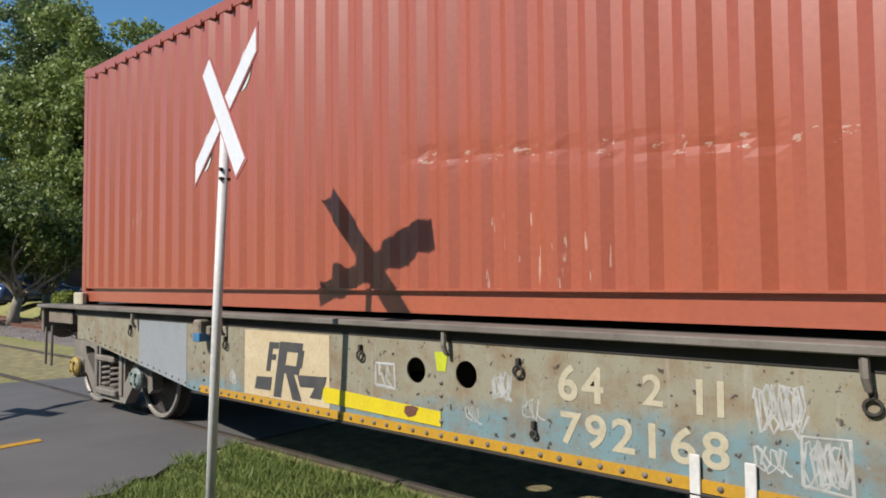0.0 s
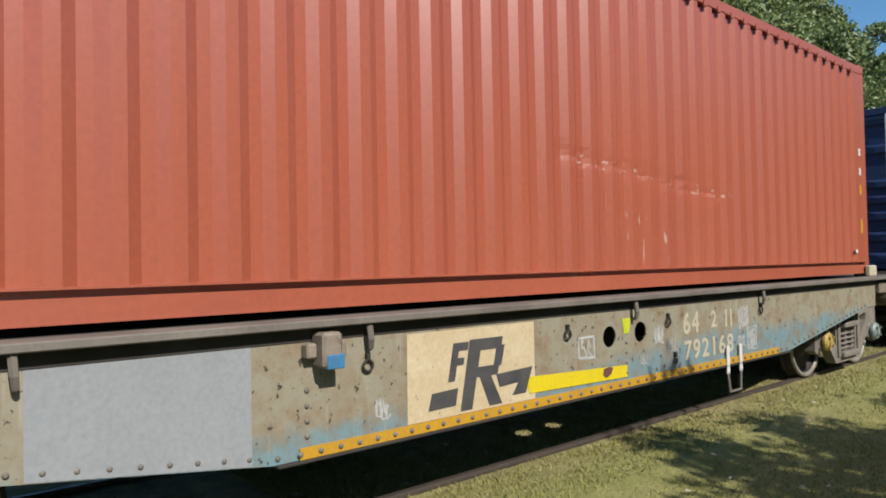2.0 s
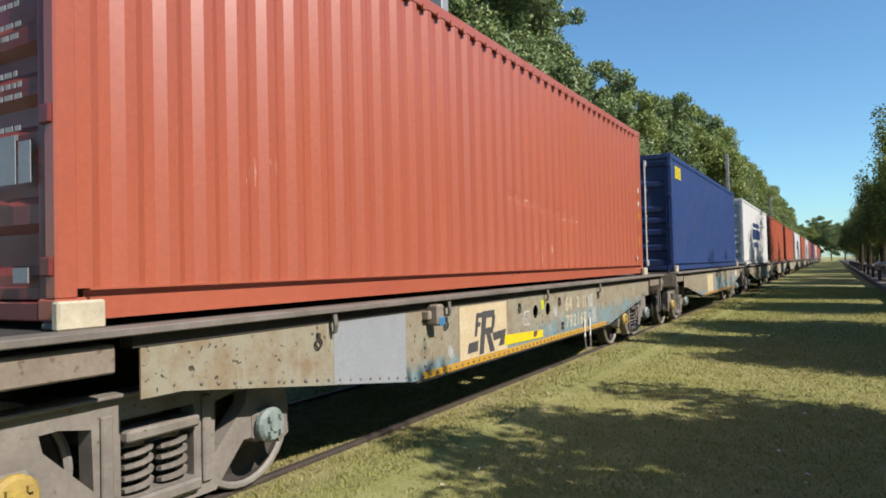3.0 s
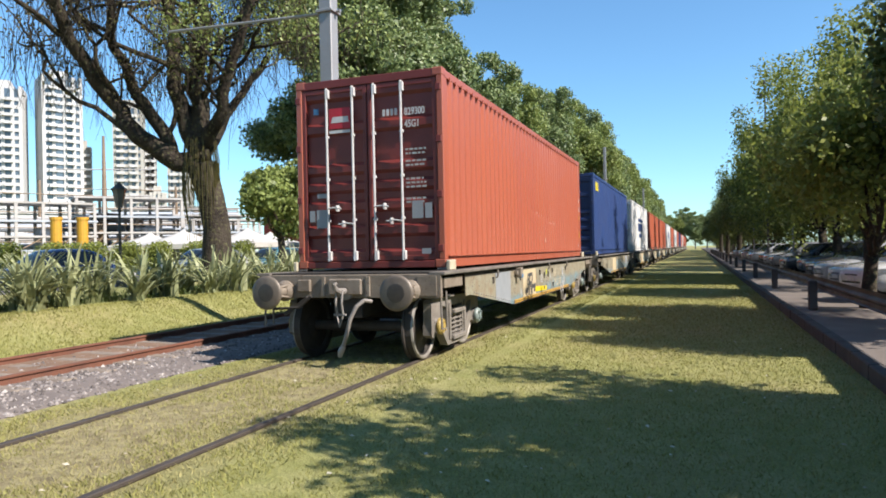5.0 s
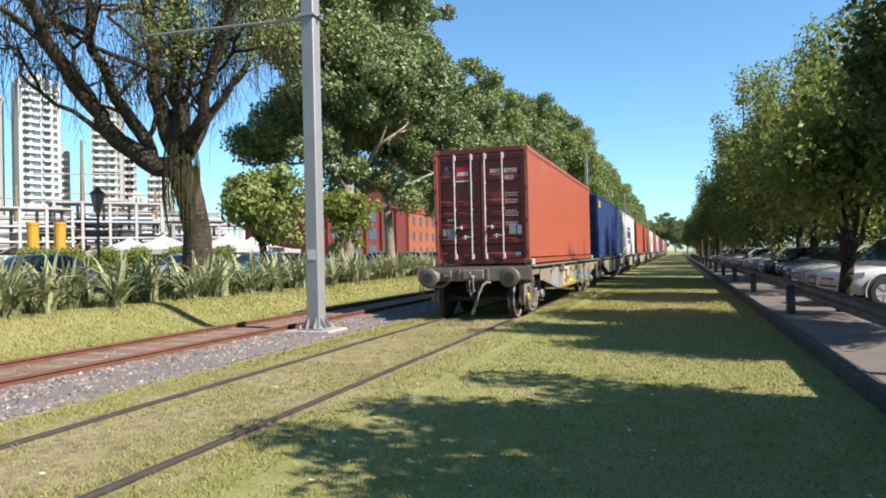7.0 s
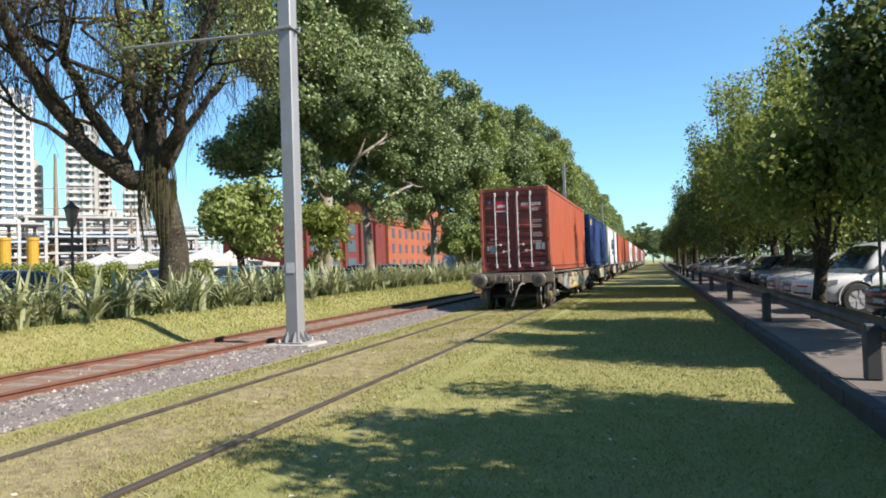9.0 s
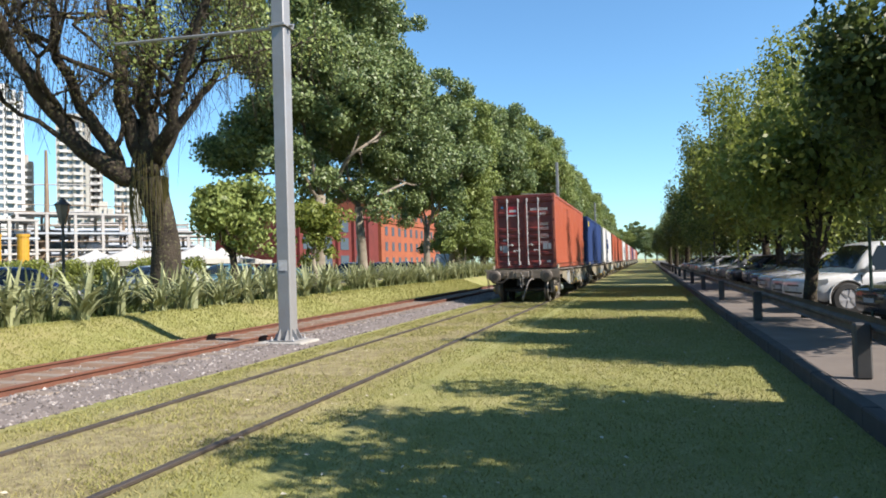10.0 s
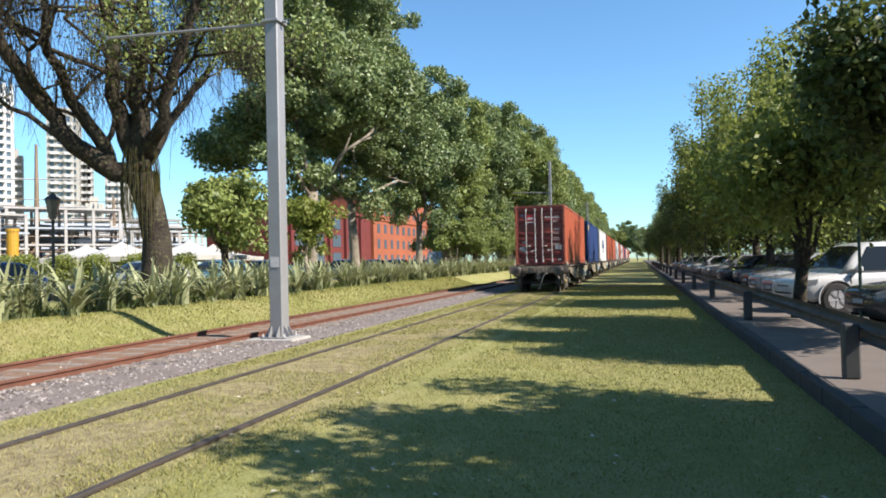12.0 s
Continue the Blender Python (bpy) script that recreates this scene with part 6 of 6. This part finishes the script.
white_small = car("silver", "pale silver small car parked under the trees", 1.48, 3.9)
white_small.matrix_basis = pose(3.7, 22.4, Z, 0, 0, 10)
blue_car = car("blue", "dark blue parked car", 1.46, 4.2)
blue_car.matrix_basis = pose(-22.5, 16.5, 0.42, 0, 0, 80)
teal_car = car("teal", "teal blue parked car in the street", 1.46, 4.2)
teal_car.matrix_basis = pose(-21.5, 29, 0.42, 0, 0, 80)
for k, (src, y) in enumerate(((hatch_dark, 29.4), (hatch_dark, 38.2), (grey, 44.5), (white_small, 49), (hatch_dark, 52), (silver, 58), (grey, 64), (white_small, 70), (hatch_dark, 76), (silver, 84))):
    copy_thing(src, pose(3.95 + random.uniform(-0.2, 0.2), y, Z, 0, 0, random.uniform(5, 13)))
for k in range(12):
    copy_thing((silver, hatch_dark, grey, white_small, suv_white)[k % 5], pose(14.5, 13 + 3.0 * k, Z, 0, 0, 180 + random.uniform(-4, 4)))
for k, (src, x, y) in enumerate(((teal_car, -22, 34.5), (blue_car, -22, 40), (teal_car, -22, 46), (hatch_dark, -22, 52), (blue_car, -22, 58), (silver, -22, 24), (hatch_dark, -22, 64), (grey, -22, 76))):
    copy_thing(src, pose(x, y, 0.42, 0, 0, 82 + random.uniform(-4, 4)))
copy_thing(blue_car, pose(-14.2, -38, 0.45, 0, 0, 10))


def van(m):
    v = thing("parked_van", "white delivery van parked in the street", "van", m)
    part("body", loft(bmesh.new(), [[(x, -w, 0.25), (x, -w, h), (x, w, h), (x, w, 0.3)] for x, w, h in ((0, 0.8, 0.95), (0.4, 0.92, 1.15), (1.2, 0.95, 2.2), (4.8, 0.95, 2.3), (5.0, 0.9, 2.1))]), PAINTS["white"], v)
    part("windscreen", loft(bmesh.new(), [[(x, -w, z), (x, w, z), (x + 0.05, w, z + 0.02), (x + 0.05, -w, z + 0.02)] for x, w, z in ((0.48, 0.8, 1.24), (1.1, 0.75, 2.02))]), "car_glass", v)
    for s in (1, -1):
        part("side_window", boxes((1.0, 2.0, min(s * 0.93, s * 0.965), max(s * 0.93, s * 0.965), 1.3, 1.9)), "car_glass", v)
        for x in (0.8, 4.0):
            part("wheel", lathe(bmesh.new(), [(0.05, -0.1), (0.33, -0.1), (0.33, 0.1), (0.05, 0.1)], 18, pose(x, s * 0.86, 0.33, 90)), "tyre", v)


van(pose(-20.0, 66, 0.42, 0, 0, 84))


def slim_post(name, label, x, y, tall, mat, r=0.03, head=False):
    p = thing(name, label, "post", pose(x, y, 0.1))
    part("pole", tube(bmesh.new(), [(0, 0, -0.1), (0, 0, tall)], [r, r * 0.8], 10), mat, p)
    if head:
        part("lamp_head", boxes((-0.5, 0.1, -0.1, 0.1, tall, tall + 0.1), bevel=0.03), "guard_post", p)
    return p


M["green_post"] = worn("dark_green_post_paint", (0.035, 0.08, 0.06), (0.025, 0.055, 0.04), 0.5, scale=4)
slim_post("sign_post", "slim dark green post by the guard rail", 4.25, 15.5, 2.15, "green_post", 0.035)
slim_post("lamp_post", "slim grey lamp post in the car park", 4.6, 39, 5.0, "galv", 0.05, True)
slim_post("lamp_post", "slim grey lamp post in the car park", 4.4, 62, 5.0, "galv", 0.05, True)
fl = slim_post("floodlight_mast", "tall slim mast with small floodlights above the trees", 4.4, 50, 12.0, "guard_post", 0.06)
for z in (12.0, 11.2):
    part("floodlight", boxes((-0.35, 0.05, -0.2, 0.2, z, z + 0.22), bevel=0.03), "guard_post", fl)
tape = boxes((4.28, 6.8, 15.49, 15.5, 0.60, 0.70))
solid("barrier_tape", tape, "lime", "pale yellow tape tied to the green post", "tape")


def palm(x, y, tall, seed):
    rng = random.Random(seed)
    p = thing("palm_tree", "dark feathery palm at the far end of the car park", "palm", pose(x, y, 0))
    part("trunk", tube(bmesh.new(), [(0, 0, -0.2), (0.1, 0, tall * 0.5), (0.15, 0.1, tall)], [0.35, 0.28, 0.25], 10), "bark", p)
    verts, faces = [], []
    for _ in range(46):
        a, up = rng.uniform(0, 6.28), rng.uniform(-0.5, 1.0)
        L = rng.uniform(2.2, 3.2)
        pts = []
        for i in range(7):
            t = i / 6
            pts.append(Vector((math.cos(a) * L * t, math.sin(a) * L * t, tall + L * (up * t - 0.75 * t * t))))
        for i in range(1, 7):
            for sgn in (1, -1):
                for j in range(3):
                    q = pts[i - 1].lerp(pts[i], j / 3)
                    k = len(verts)
                    side = Vector((-math.sin(a), math.cos(a), -0.5)) * sgn * 0.5
                    verts += [q, q + side + Vector((0, 0, -0.1)), q + Vector((math.cos(a), math.sin(a), 0)) * 0.07]
                    faces.append((k, k + 1, k + 2))
    raw("fronds", verts, faces, "leaf_dark", p)


for x, y, h, s in ((4.6, 88, 6.0, 1), (5.2, 100, 7.0, 2), (4.4, 115, 6.5, 3), (3.9, 130, 7.0, 4)):
    palm(x, y, h, s)


# ---- far side ----
def glassy(name, col):
    m, nodes, links, sh = material(name, col, 0.15, 0.0, 0.8)
    return m


M["tower_white"] = worn("pale_tower_concrete", (0.66, 0.66, 0.65), (0.58, 0.58, 0.58), 0.8, scale=0.05, fine=1.0, bump=0)
M["tower_beige"] = worn("beige_tower_concrete", (0.52, 0.5, 0.45), (0.44, 0.42, 0.38), 0.8, scale=0.05, fine=1.0, bump=0)
M["tower_glass"] = glassy("blue_grey_tower_glass", (0.10, 0.14, 0.18))
M["white_sheet"] = worn("white_tent_canvas", (0.62, 0.6, 0.55), (0.5, 0.48, 0.44), 0.8, scale=0.4)
M["rack_pale"] = worn("pale_painted_steelwork", (0.55, 0.53, 0.5), (0.4, 0.38, 0.36), 0.7, scale=0.4)
M["pipe_pale"] = worn("pale_blue_grey_pipes", (0.5, 0.55, 0.6), (0.4, 0.44, 0.5), 0.5, scale=0.3)
M["rack_brown"] = worn("brown_mast_steel", (0.3, 0.21, 0.13), (0.2, 0.14, 0.09), 0.7, scale=0.5)
M["brick_orange"] = worn("orange_red_facade_paint", (0.44, 0.13, 0.055), (0.32, 0.09, 0.045), 0.8, scale=0.4, fine=6)
M["brick_red"] = worn("deep_red_facade_paint", (0.2, 0.032, 0.028), (0.14, 0.025, 0.022), 0.8, scale=0.4, fine=6)
M["brick_dark"] = worn("dark_brick_wall", (0.08, 0.045, 0.04), (0.05, 0.03, 0.028), 0.9, scale=0.6, fine=10)


def tower(az, r, wide, tall, skin, seed, deep=None):
    """A far apartment tower: a glass core, floor slabs, piers and balconies."""
    rng = random.Random(seed)
    p = polar(az, r, 0)
    t = thing("apartment_tower", "pale high-rise apartment tower with rows of balconies, far off", "tower", Matrix.Translation(p) @ pose(0, 0, 0, 0, 0, az + rng.uniform(-12, 12)), group="far towers")
    d, h = (deep or wide) / 2, wide / 2
    part("core", boxes((-h + 0.5, h - 0.5, -d + 0.5, d - 0.5, 0, tall)), "tower_glass", t)
    floors = int(tall / 3.1)
    slab_src = part("floor_slab", boxes((-h, h, -d, d, 0, 1.35)), skin, t)
    for k in range(1, floors):
        alike("floor_slab", slab_src, pose(0, 0, 3.1 * k), t)
    pier = part("pier", boxes((-0.6, 0.6, -d - 0.15, d + 0.15, 0, tall + 1)), skin, t)
    pier.location = (-h + 0.6, 0, 0)
    for f in (-0.45, 0.1, 0.55, 1.0):
        alike("pier", pier, pose(h * f - (0.6 if f == 1.0 else 0), 0, 0), t)
    for f in (-0.5, 0.35):
        bal = part("balcony", boxes(*[(h * f - 1.6, h * f + 1.6, -d - 1.4, -d, 3.1 * k, 3.1 * k + 1.1) for k in range(1, floors)]), "tower_white", t)
        tagged(bal, kind="stuff")
    part("roof_house", boxes((-h * 0.5, h * 0.4, -d * 0.5, d * 0.5, tall, tall + 4)), skin, t)


tower(52.9, 330, 15, 70, "tower_white", 1)
tower(55.0, 340, 14, 76, "tower_white", 6)
tower(49.5, 330, 15, 76, "tower_white", 2)
tower(47.9, 345, 6, 50, "tower_beige", 7)
tower(44.8, 330, 12, 66, "tower_beige", 3)
tower(43.3, 335, 3.5, 52, "tower_beige", 8, 10)
tower(41.2, 330, 10, 41, "tower_beige", 4)
tower(42.9, 320, 7, 28, "tower_beige", 5)


def dock():
    """Low pale terminal buildings, pipe bridges and tents beyond the street."""
    for az0, az1, r, z0, z1, mat, name, label in (
            (37, 62, 150, 0, 7.5, "rack_pale", "terminal_building", "long pale low terminal building"),
            (38, 46, 140, 0, 10.0, "rack_pale", "terminal_building", "pale terminal block with flat roof"),
            (47, 58, 145, 0, 9.6, "tower_white", "terminal_building", "white terminal block with flat roof")):
        a, b = polar(az0, r), polar(az1, r)
        mid, d = (a + b) / 2, (b - a)
        t = thing(name, label, "building", Matrix.Translation(mid) @ pose(0, 0, 0, 0, 0, math.degrees(math.atan2(d.y, d.x))))
        L = d.length / 2
        part("wall", boxes((-L, L, -4, 4, z0, z1)), mat, t)
        part("roof_edge", boxes((-L - 0.3, L + 0.3, -4.3, 4.3, z1, z1 + 0.5)), "tower_white", t)
        win = part("window", boxes((-1.2, 1.2, -0.05, 0.05, 0, 1.6)), "tower_glass", t)
        n = int(L * 2 / 6)
        side = 1 if (pose(0, 0, 0, 0, 0, math.degrees(math.atan2(d.y, d.x))) @ Vector((0, 1, 0))).dot(-mid) > 0 else -1
        win.location = (-L + 3, side * 4.06, z1 - 3)
        for k in range(1, n):
            alike("window", win, pose(-L + 3 + 6 * k, side * 4.06, z1 - 3), t)
            if k % 2:
                alike("window", win, pose(-L + 3 + 6 * k, side * 4.06, z1 - 6), t)
    for az0, az1, r, z in ((38, 60, 112, 6.3), (39, 58, 108, 4.6), (44, 60, 100, 5.4), (37, 48, 118, 8.2), (40, 60, 104, 3.2), (37, 45, 110, 5.6)):
        a, b = polar(az0, r, z), polar(az1, r, z)
        t = thing("pipe_bridge", "pale elevated pipes on steel supports", "pipes")
        part("pipe", tube(bmesh.new(), [a, b], 0.45, 8), "pipe_pale", t)
        part("pipe", tube(bmesh.new(), [a + Vector((0, 0, 0.9)), b + Vector((0, 0, 0.9))], 0.22, 8), "rack_pale", t)
        n = 9
        for k in range(n + 1):
            q = a.lerp(b, k / n)
            part("support", tube(bmesh.new(), [(q.x, q.y, 0), (q.x, q.y, z + 1.2)], 0.14, 6), "rack_pale", t)
    for az, r in ((41.1, 70), (36.3, 68), (38.9, 74), (43.5, 78), (34.5, 80)):
        p = polar(az, r, 0.3)
        t = thing("canopy_tent", "white peaked canvas tent roof", "tent", Matrix.Translation(p) @ pose(0, 0, 0, 0, 0, az))
        part("canvas", lathe(bmesh.new(), [(5.4, 2.2), (3.2, 2.6), (1.5, 3.1), (0.5, 3.5), (0.02, 3.8)], 8), "white_sheet", t)
        part("valance", lathe(bmesh.new(), [(5.4, 1.9), (5.42, 2.32)], 8), "white_sheet", t)
        for k in range(4):
            part("tent_pole", tube(bmesh.new(), [(4.7 * math.cos(k * 1.57), 4.7 * math.sin(k * 1.57), -0.3), (4.7 * math.cos(k * 1.57), 4.7 * math.sin(k * 1.57), 2.3)], 0.06, 6), "rack_pale", t)
    for az in (49.8, 48.1, 46.9):
        p = polar(az, 82 if az > 47 else 95, 0)
        t = thing("yellow_column", "yellow painted round column of the dock", "column", Matrix.Translation(p))
        part("shaft", lathe(bmesh.new(), [(0.55, 0), (0.55, 5.6), (0.62, 5.6), (0.62, 5.9)], 14), "yellow" if az > 47 else "rack_brown", t)
    for az, r, h in ((46.6, 100, 17.5), (41.6, 110, 12), (50.8, 115, 13)):
        p = polar(az, r, 0)
        t = thing("dock_mast", "slim brown mast with cross arms at the dock", "mast", Matrix.Translation(p))
        part("mast", tube(bmesh.new(), [(0, 0, 0), (0, 0, h)], [0.5, 0.16], 8), "rack_brown", t)
        part("platform", boxes((-1.3, 1.3, -1.3, 1.3, h * 0.36, h * 0.42), bevel=0.1), "rack_brown", t)
        for z in (0.55, 0.75):
            part("cross_arm", tube(bmesh.new(), [(-5, -3, h * z), (5, 3, h * z)], 0.09, 6), "rack_pale", t)
    for az, r, w, d, h in ((52.5, 92, 16, 5, 8.0), (45.0, 96, 12, 5, 9.0), (40.5, 100, 14, 6, 7.0), (38.0, 92, 8, 4, 6.0)):
        t = thing("steel_gantry", "pale open steel frame with decks at the dock", "frame", Matrix.Translation(polar(az, r, 0)) @ pose(0, 0, 0, 0, 0, az + 8))
        col = part("column", boxes((-0.16, 0.16, -0.16, 0.16, 0, h)), "rack_pale", t)
        nx = int(w / 2.6)
        col.location = (-w / 2, -d / 2, 0)
        for k in range(nx + 1):
            for sy in (-1, 1):
                if k or sy > 0:
                    alike("column", col, pose(-w / 2 + k * w / nx, sy * d / 2, 0), t)
        for k, z in enumerate((0.3, 0.5, 0.72, 0.98)):
            part("deck", boxes((-w / 2 - 0.3, w / 2 + 0.3, -d / 2 - 0.2, d / 2 + 0.2, h * z, h * z + 0.22)), "rack_pale" if k % 2 else "pipe_pale", t)
            part("hand_rail", tube(bmesh.new(), [(-w / 2, -d / 2, h * z + 1.1), (w / 2, -d / 2, h * z + 1.1)], 0.06, 5), "rack_brown", t)
        for k in range(nx):
            x = -w / 2 + k * w / nx
            part("brace", tube(bmesh.new(), [(x, -d / 2, h * 0.3 * (k % 2)), (x + w / nx, -d / 2, h * 0.5)], 0.08, 5), "rack_brown", t)
        part("tank", lathe(bmesh.new(), [(0.9, 0.5), (1.0, 0.6), (1.0, 2.6), (0.6, 2.9)], 14, pose(w * 0.2, 0, h * 0.3)), "pipe_pale", t)
    # low white street wall and round shrubs
    solid("street_wall", boxes((-0.1, 0.1, -15, 60, 0.3, 0.95)), "tower_white", "low pale wall along the street", "wall", pose(-31, 15, 0), kind="structure")
    solid("street", boxes((-29, -19.5, -3, 300, 0.30, 0.505)), "asphalt", "grey street behind the hedge", kind="structure")
    shrub = None
    for az, r in ((53, 36), (50.2, 37), (47.6, 37), (45.2, 38), (43.0, 38), (40.3, 38), (36.8, 38), (48.9, 39)):
        m = Matrix.Translation(polar(az, r, 0.3))
        if shrub is None:
            shrub = thing("round_shrub", "small round yellow-green shrub in a planter", "shrub", m, group="planted shrubs")
            leaf_cloud("foliage", [(0, 0, 1.2, 0.6), (0.2, 0.1, 1.6, 0.45), (-0.2, 0, 1.5, 0.45), (0.1, -0.2, 0.8, 0.5)], 3000, 0.07, "leaf_yellow", shrub, 12)
            part("planter", lathe(bmesh.new(), [(0.35, -0.2), (0.45, 0.5), (0.4, 0.5)], 14), "tower_white", shrub)
        else:
            copy_thing(shrub, m)


dock()


def red_building():
    t = thing("red_building", "orange-red low building with rows of windows behind the trees", "building", pose(-46, 84, 0.3))
    part("wall", boxes((-10, 0, -4, 30, 0, 9.4)), "brick_red", t, "deep red facade")
    part("wall_block", boxes((-10, 0.6, 30.02, 66, 0, 13.6)), "brick_orange", t, "orange block at the end")
    part("roof_edge", boxes((-10.2, 0.3, -4.2, 30, 9.4, 9.9)), "brick_red", t)
    pier = part("pier", boxes((0.0, 0.5, -0.4, 0.4, 0, 9.4)), "brick_red", t)
    pier.location = (0, 0.5, 0)
    for k in range(1, 5):
        alike("pier", pier, pose(0, 0.5 + 6.1 * k, 0), t)
    win = part("window", boxes((-0.1, 0.06, -1.5, 1.5, 0, 1.9)), "tower_glass", t)
    win.location = (0, 3.5, 1.2)
    for k in range(4):
        for z in (1.2, 4.0, 6.8):
            if k or z > 2:
                alike("window", win, pose(0, 3.5 + 6.1 * k, z), t)
    for k in range(10):
        for z in (1.2, 4.0, 6.8, 10.2):
            alike("window", win, pose(0.6, 32.5 + 3.4 * k, z) @ Matrix.Diagonal((1, 0.4, 0.85, 1)), t)
    part("cornice", boxes((-10.2, 0.9, 29.9, 66.2, 13.6, 14.0)), "brick_orange", t)
    part("string_course", boxes((0.6, 0.8, 30.1, 66, 9.1, 9.4)), "brick_orange", t)


red_building()
wall_b = thing("brick_house", "dark brick building behind the trees across the road", "building", pose(-31, -82, 0))
part("wall", boxes((-12, 22, -6, 0, 0, 9)), "brick_dark", wall_b)
part("roof_edge", boxes((-12.3, 22.3, -6.3, 0.3, 9, 9.5)), "tower_beige", wall_b)
stems = broad_tree("branching_tree", "small tree with many pale forking stems across the road", 51, 6.4, 0.7, 1, 2.0, 9000, 0.1, "leaf_dark", "bark_pale", 0.17, fork=8, skirt=5.0, masses=40, wild=0.8)
stems.matrix_basis = Matrix.Translation(polar(163.6, 29, 0.3))
copy_thing(stems, Matrix.Translation(polar(166.4, 31, 0.3)) @ pose(0, 0, 0, 0, 0, 130))
copy_thing(stems, Matrix.Translation(polar(161.6, 33, 0.3)) @ pose(0, 0, 0, 0, 0, 70))
hedge = thing("clipped_hedge", "low bright green hedge beyond the tram track", "hedge")
leaf_cloud("foliage", [(-10.8 - 0.16 * k, -27 - 0.75 * k, 0.55, 0.5) for k in range(16)], 9000, 0.07, "leaf_yellow", hedge, 15)
# woods closing the end of the avenue and the far side of the street
for k in range(12):
    place((plane_c, plane_b)[k % 2], -44 + 1.5 * (k % 3), 156 + 12 * k, -1.5, 47 * k, 0.85)
for k in range(9):
    place((plane_b, plane_c, plane_a)[k % 3], -14 + 4.5 * k, 330 + random.uniform(-15, 15), -2.0, random.uniform(0, 360))

# ---- motion ----
TRAIN = [
    (0.0, -8.999),
    (0.5, -7.127),
    (1.0, -5.145),
    (1.5, -3.255),
    (2.0, -1.452),
    (2.5, 0.264),
    (4.5, 7.471),
    (5.0, 9.241),
    (5.5, 11.011),
    (6.0, 12.823),
    (6.5, 14.632),
    (7.0, 16.425),
    (9.0, 23.394),
    (9.5, 25.100),
    (10.0, 26.795),
    (10.5, 28.466),
    (11.0, 30.116),
    (11.5, 31.750),
    (12.0, 33.378),
]


def along(t):
    """How far the last box's door end has come along the track at t."""
    for (t0, y0), (t1, y1) in zip(TRAIN, TRAIN[1:]):
        if t <= t1:
            return y0 + (y1 - y0) * (t - t0) / (t1 - t0)
    return TRAIN[-1][1]


def motions():
    for ob, ahead, height in rolling:
        walk(ob, [(t, pose(TRACK_X, y + ahead, height)) for t, y in TRAIN])
    start = along(0.0)
    steps = [k * 0.15 for k in range(81)]
    for _, sets in wheel_motion:
        for w, dy in sets:
            walk(w, [(t, pose(0, dy, 0.458, -math.degrees((along(t) - start) / 0.458))) for t in steps])


motions()
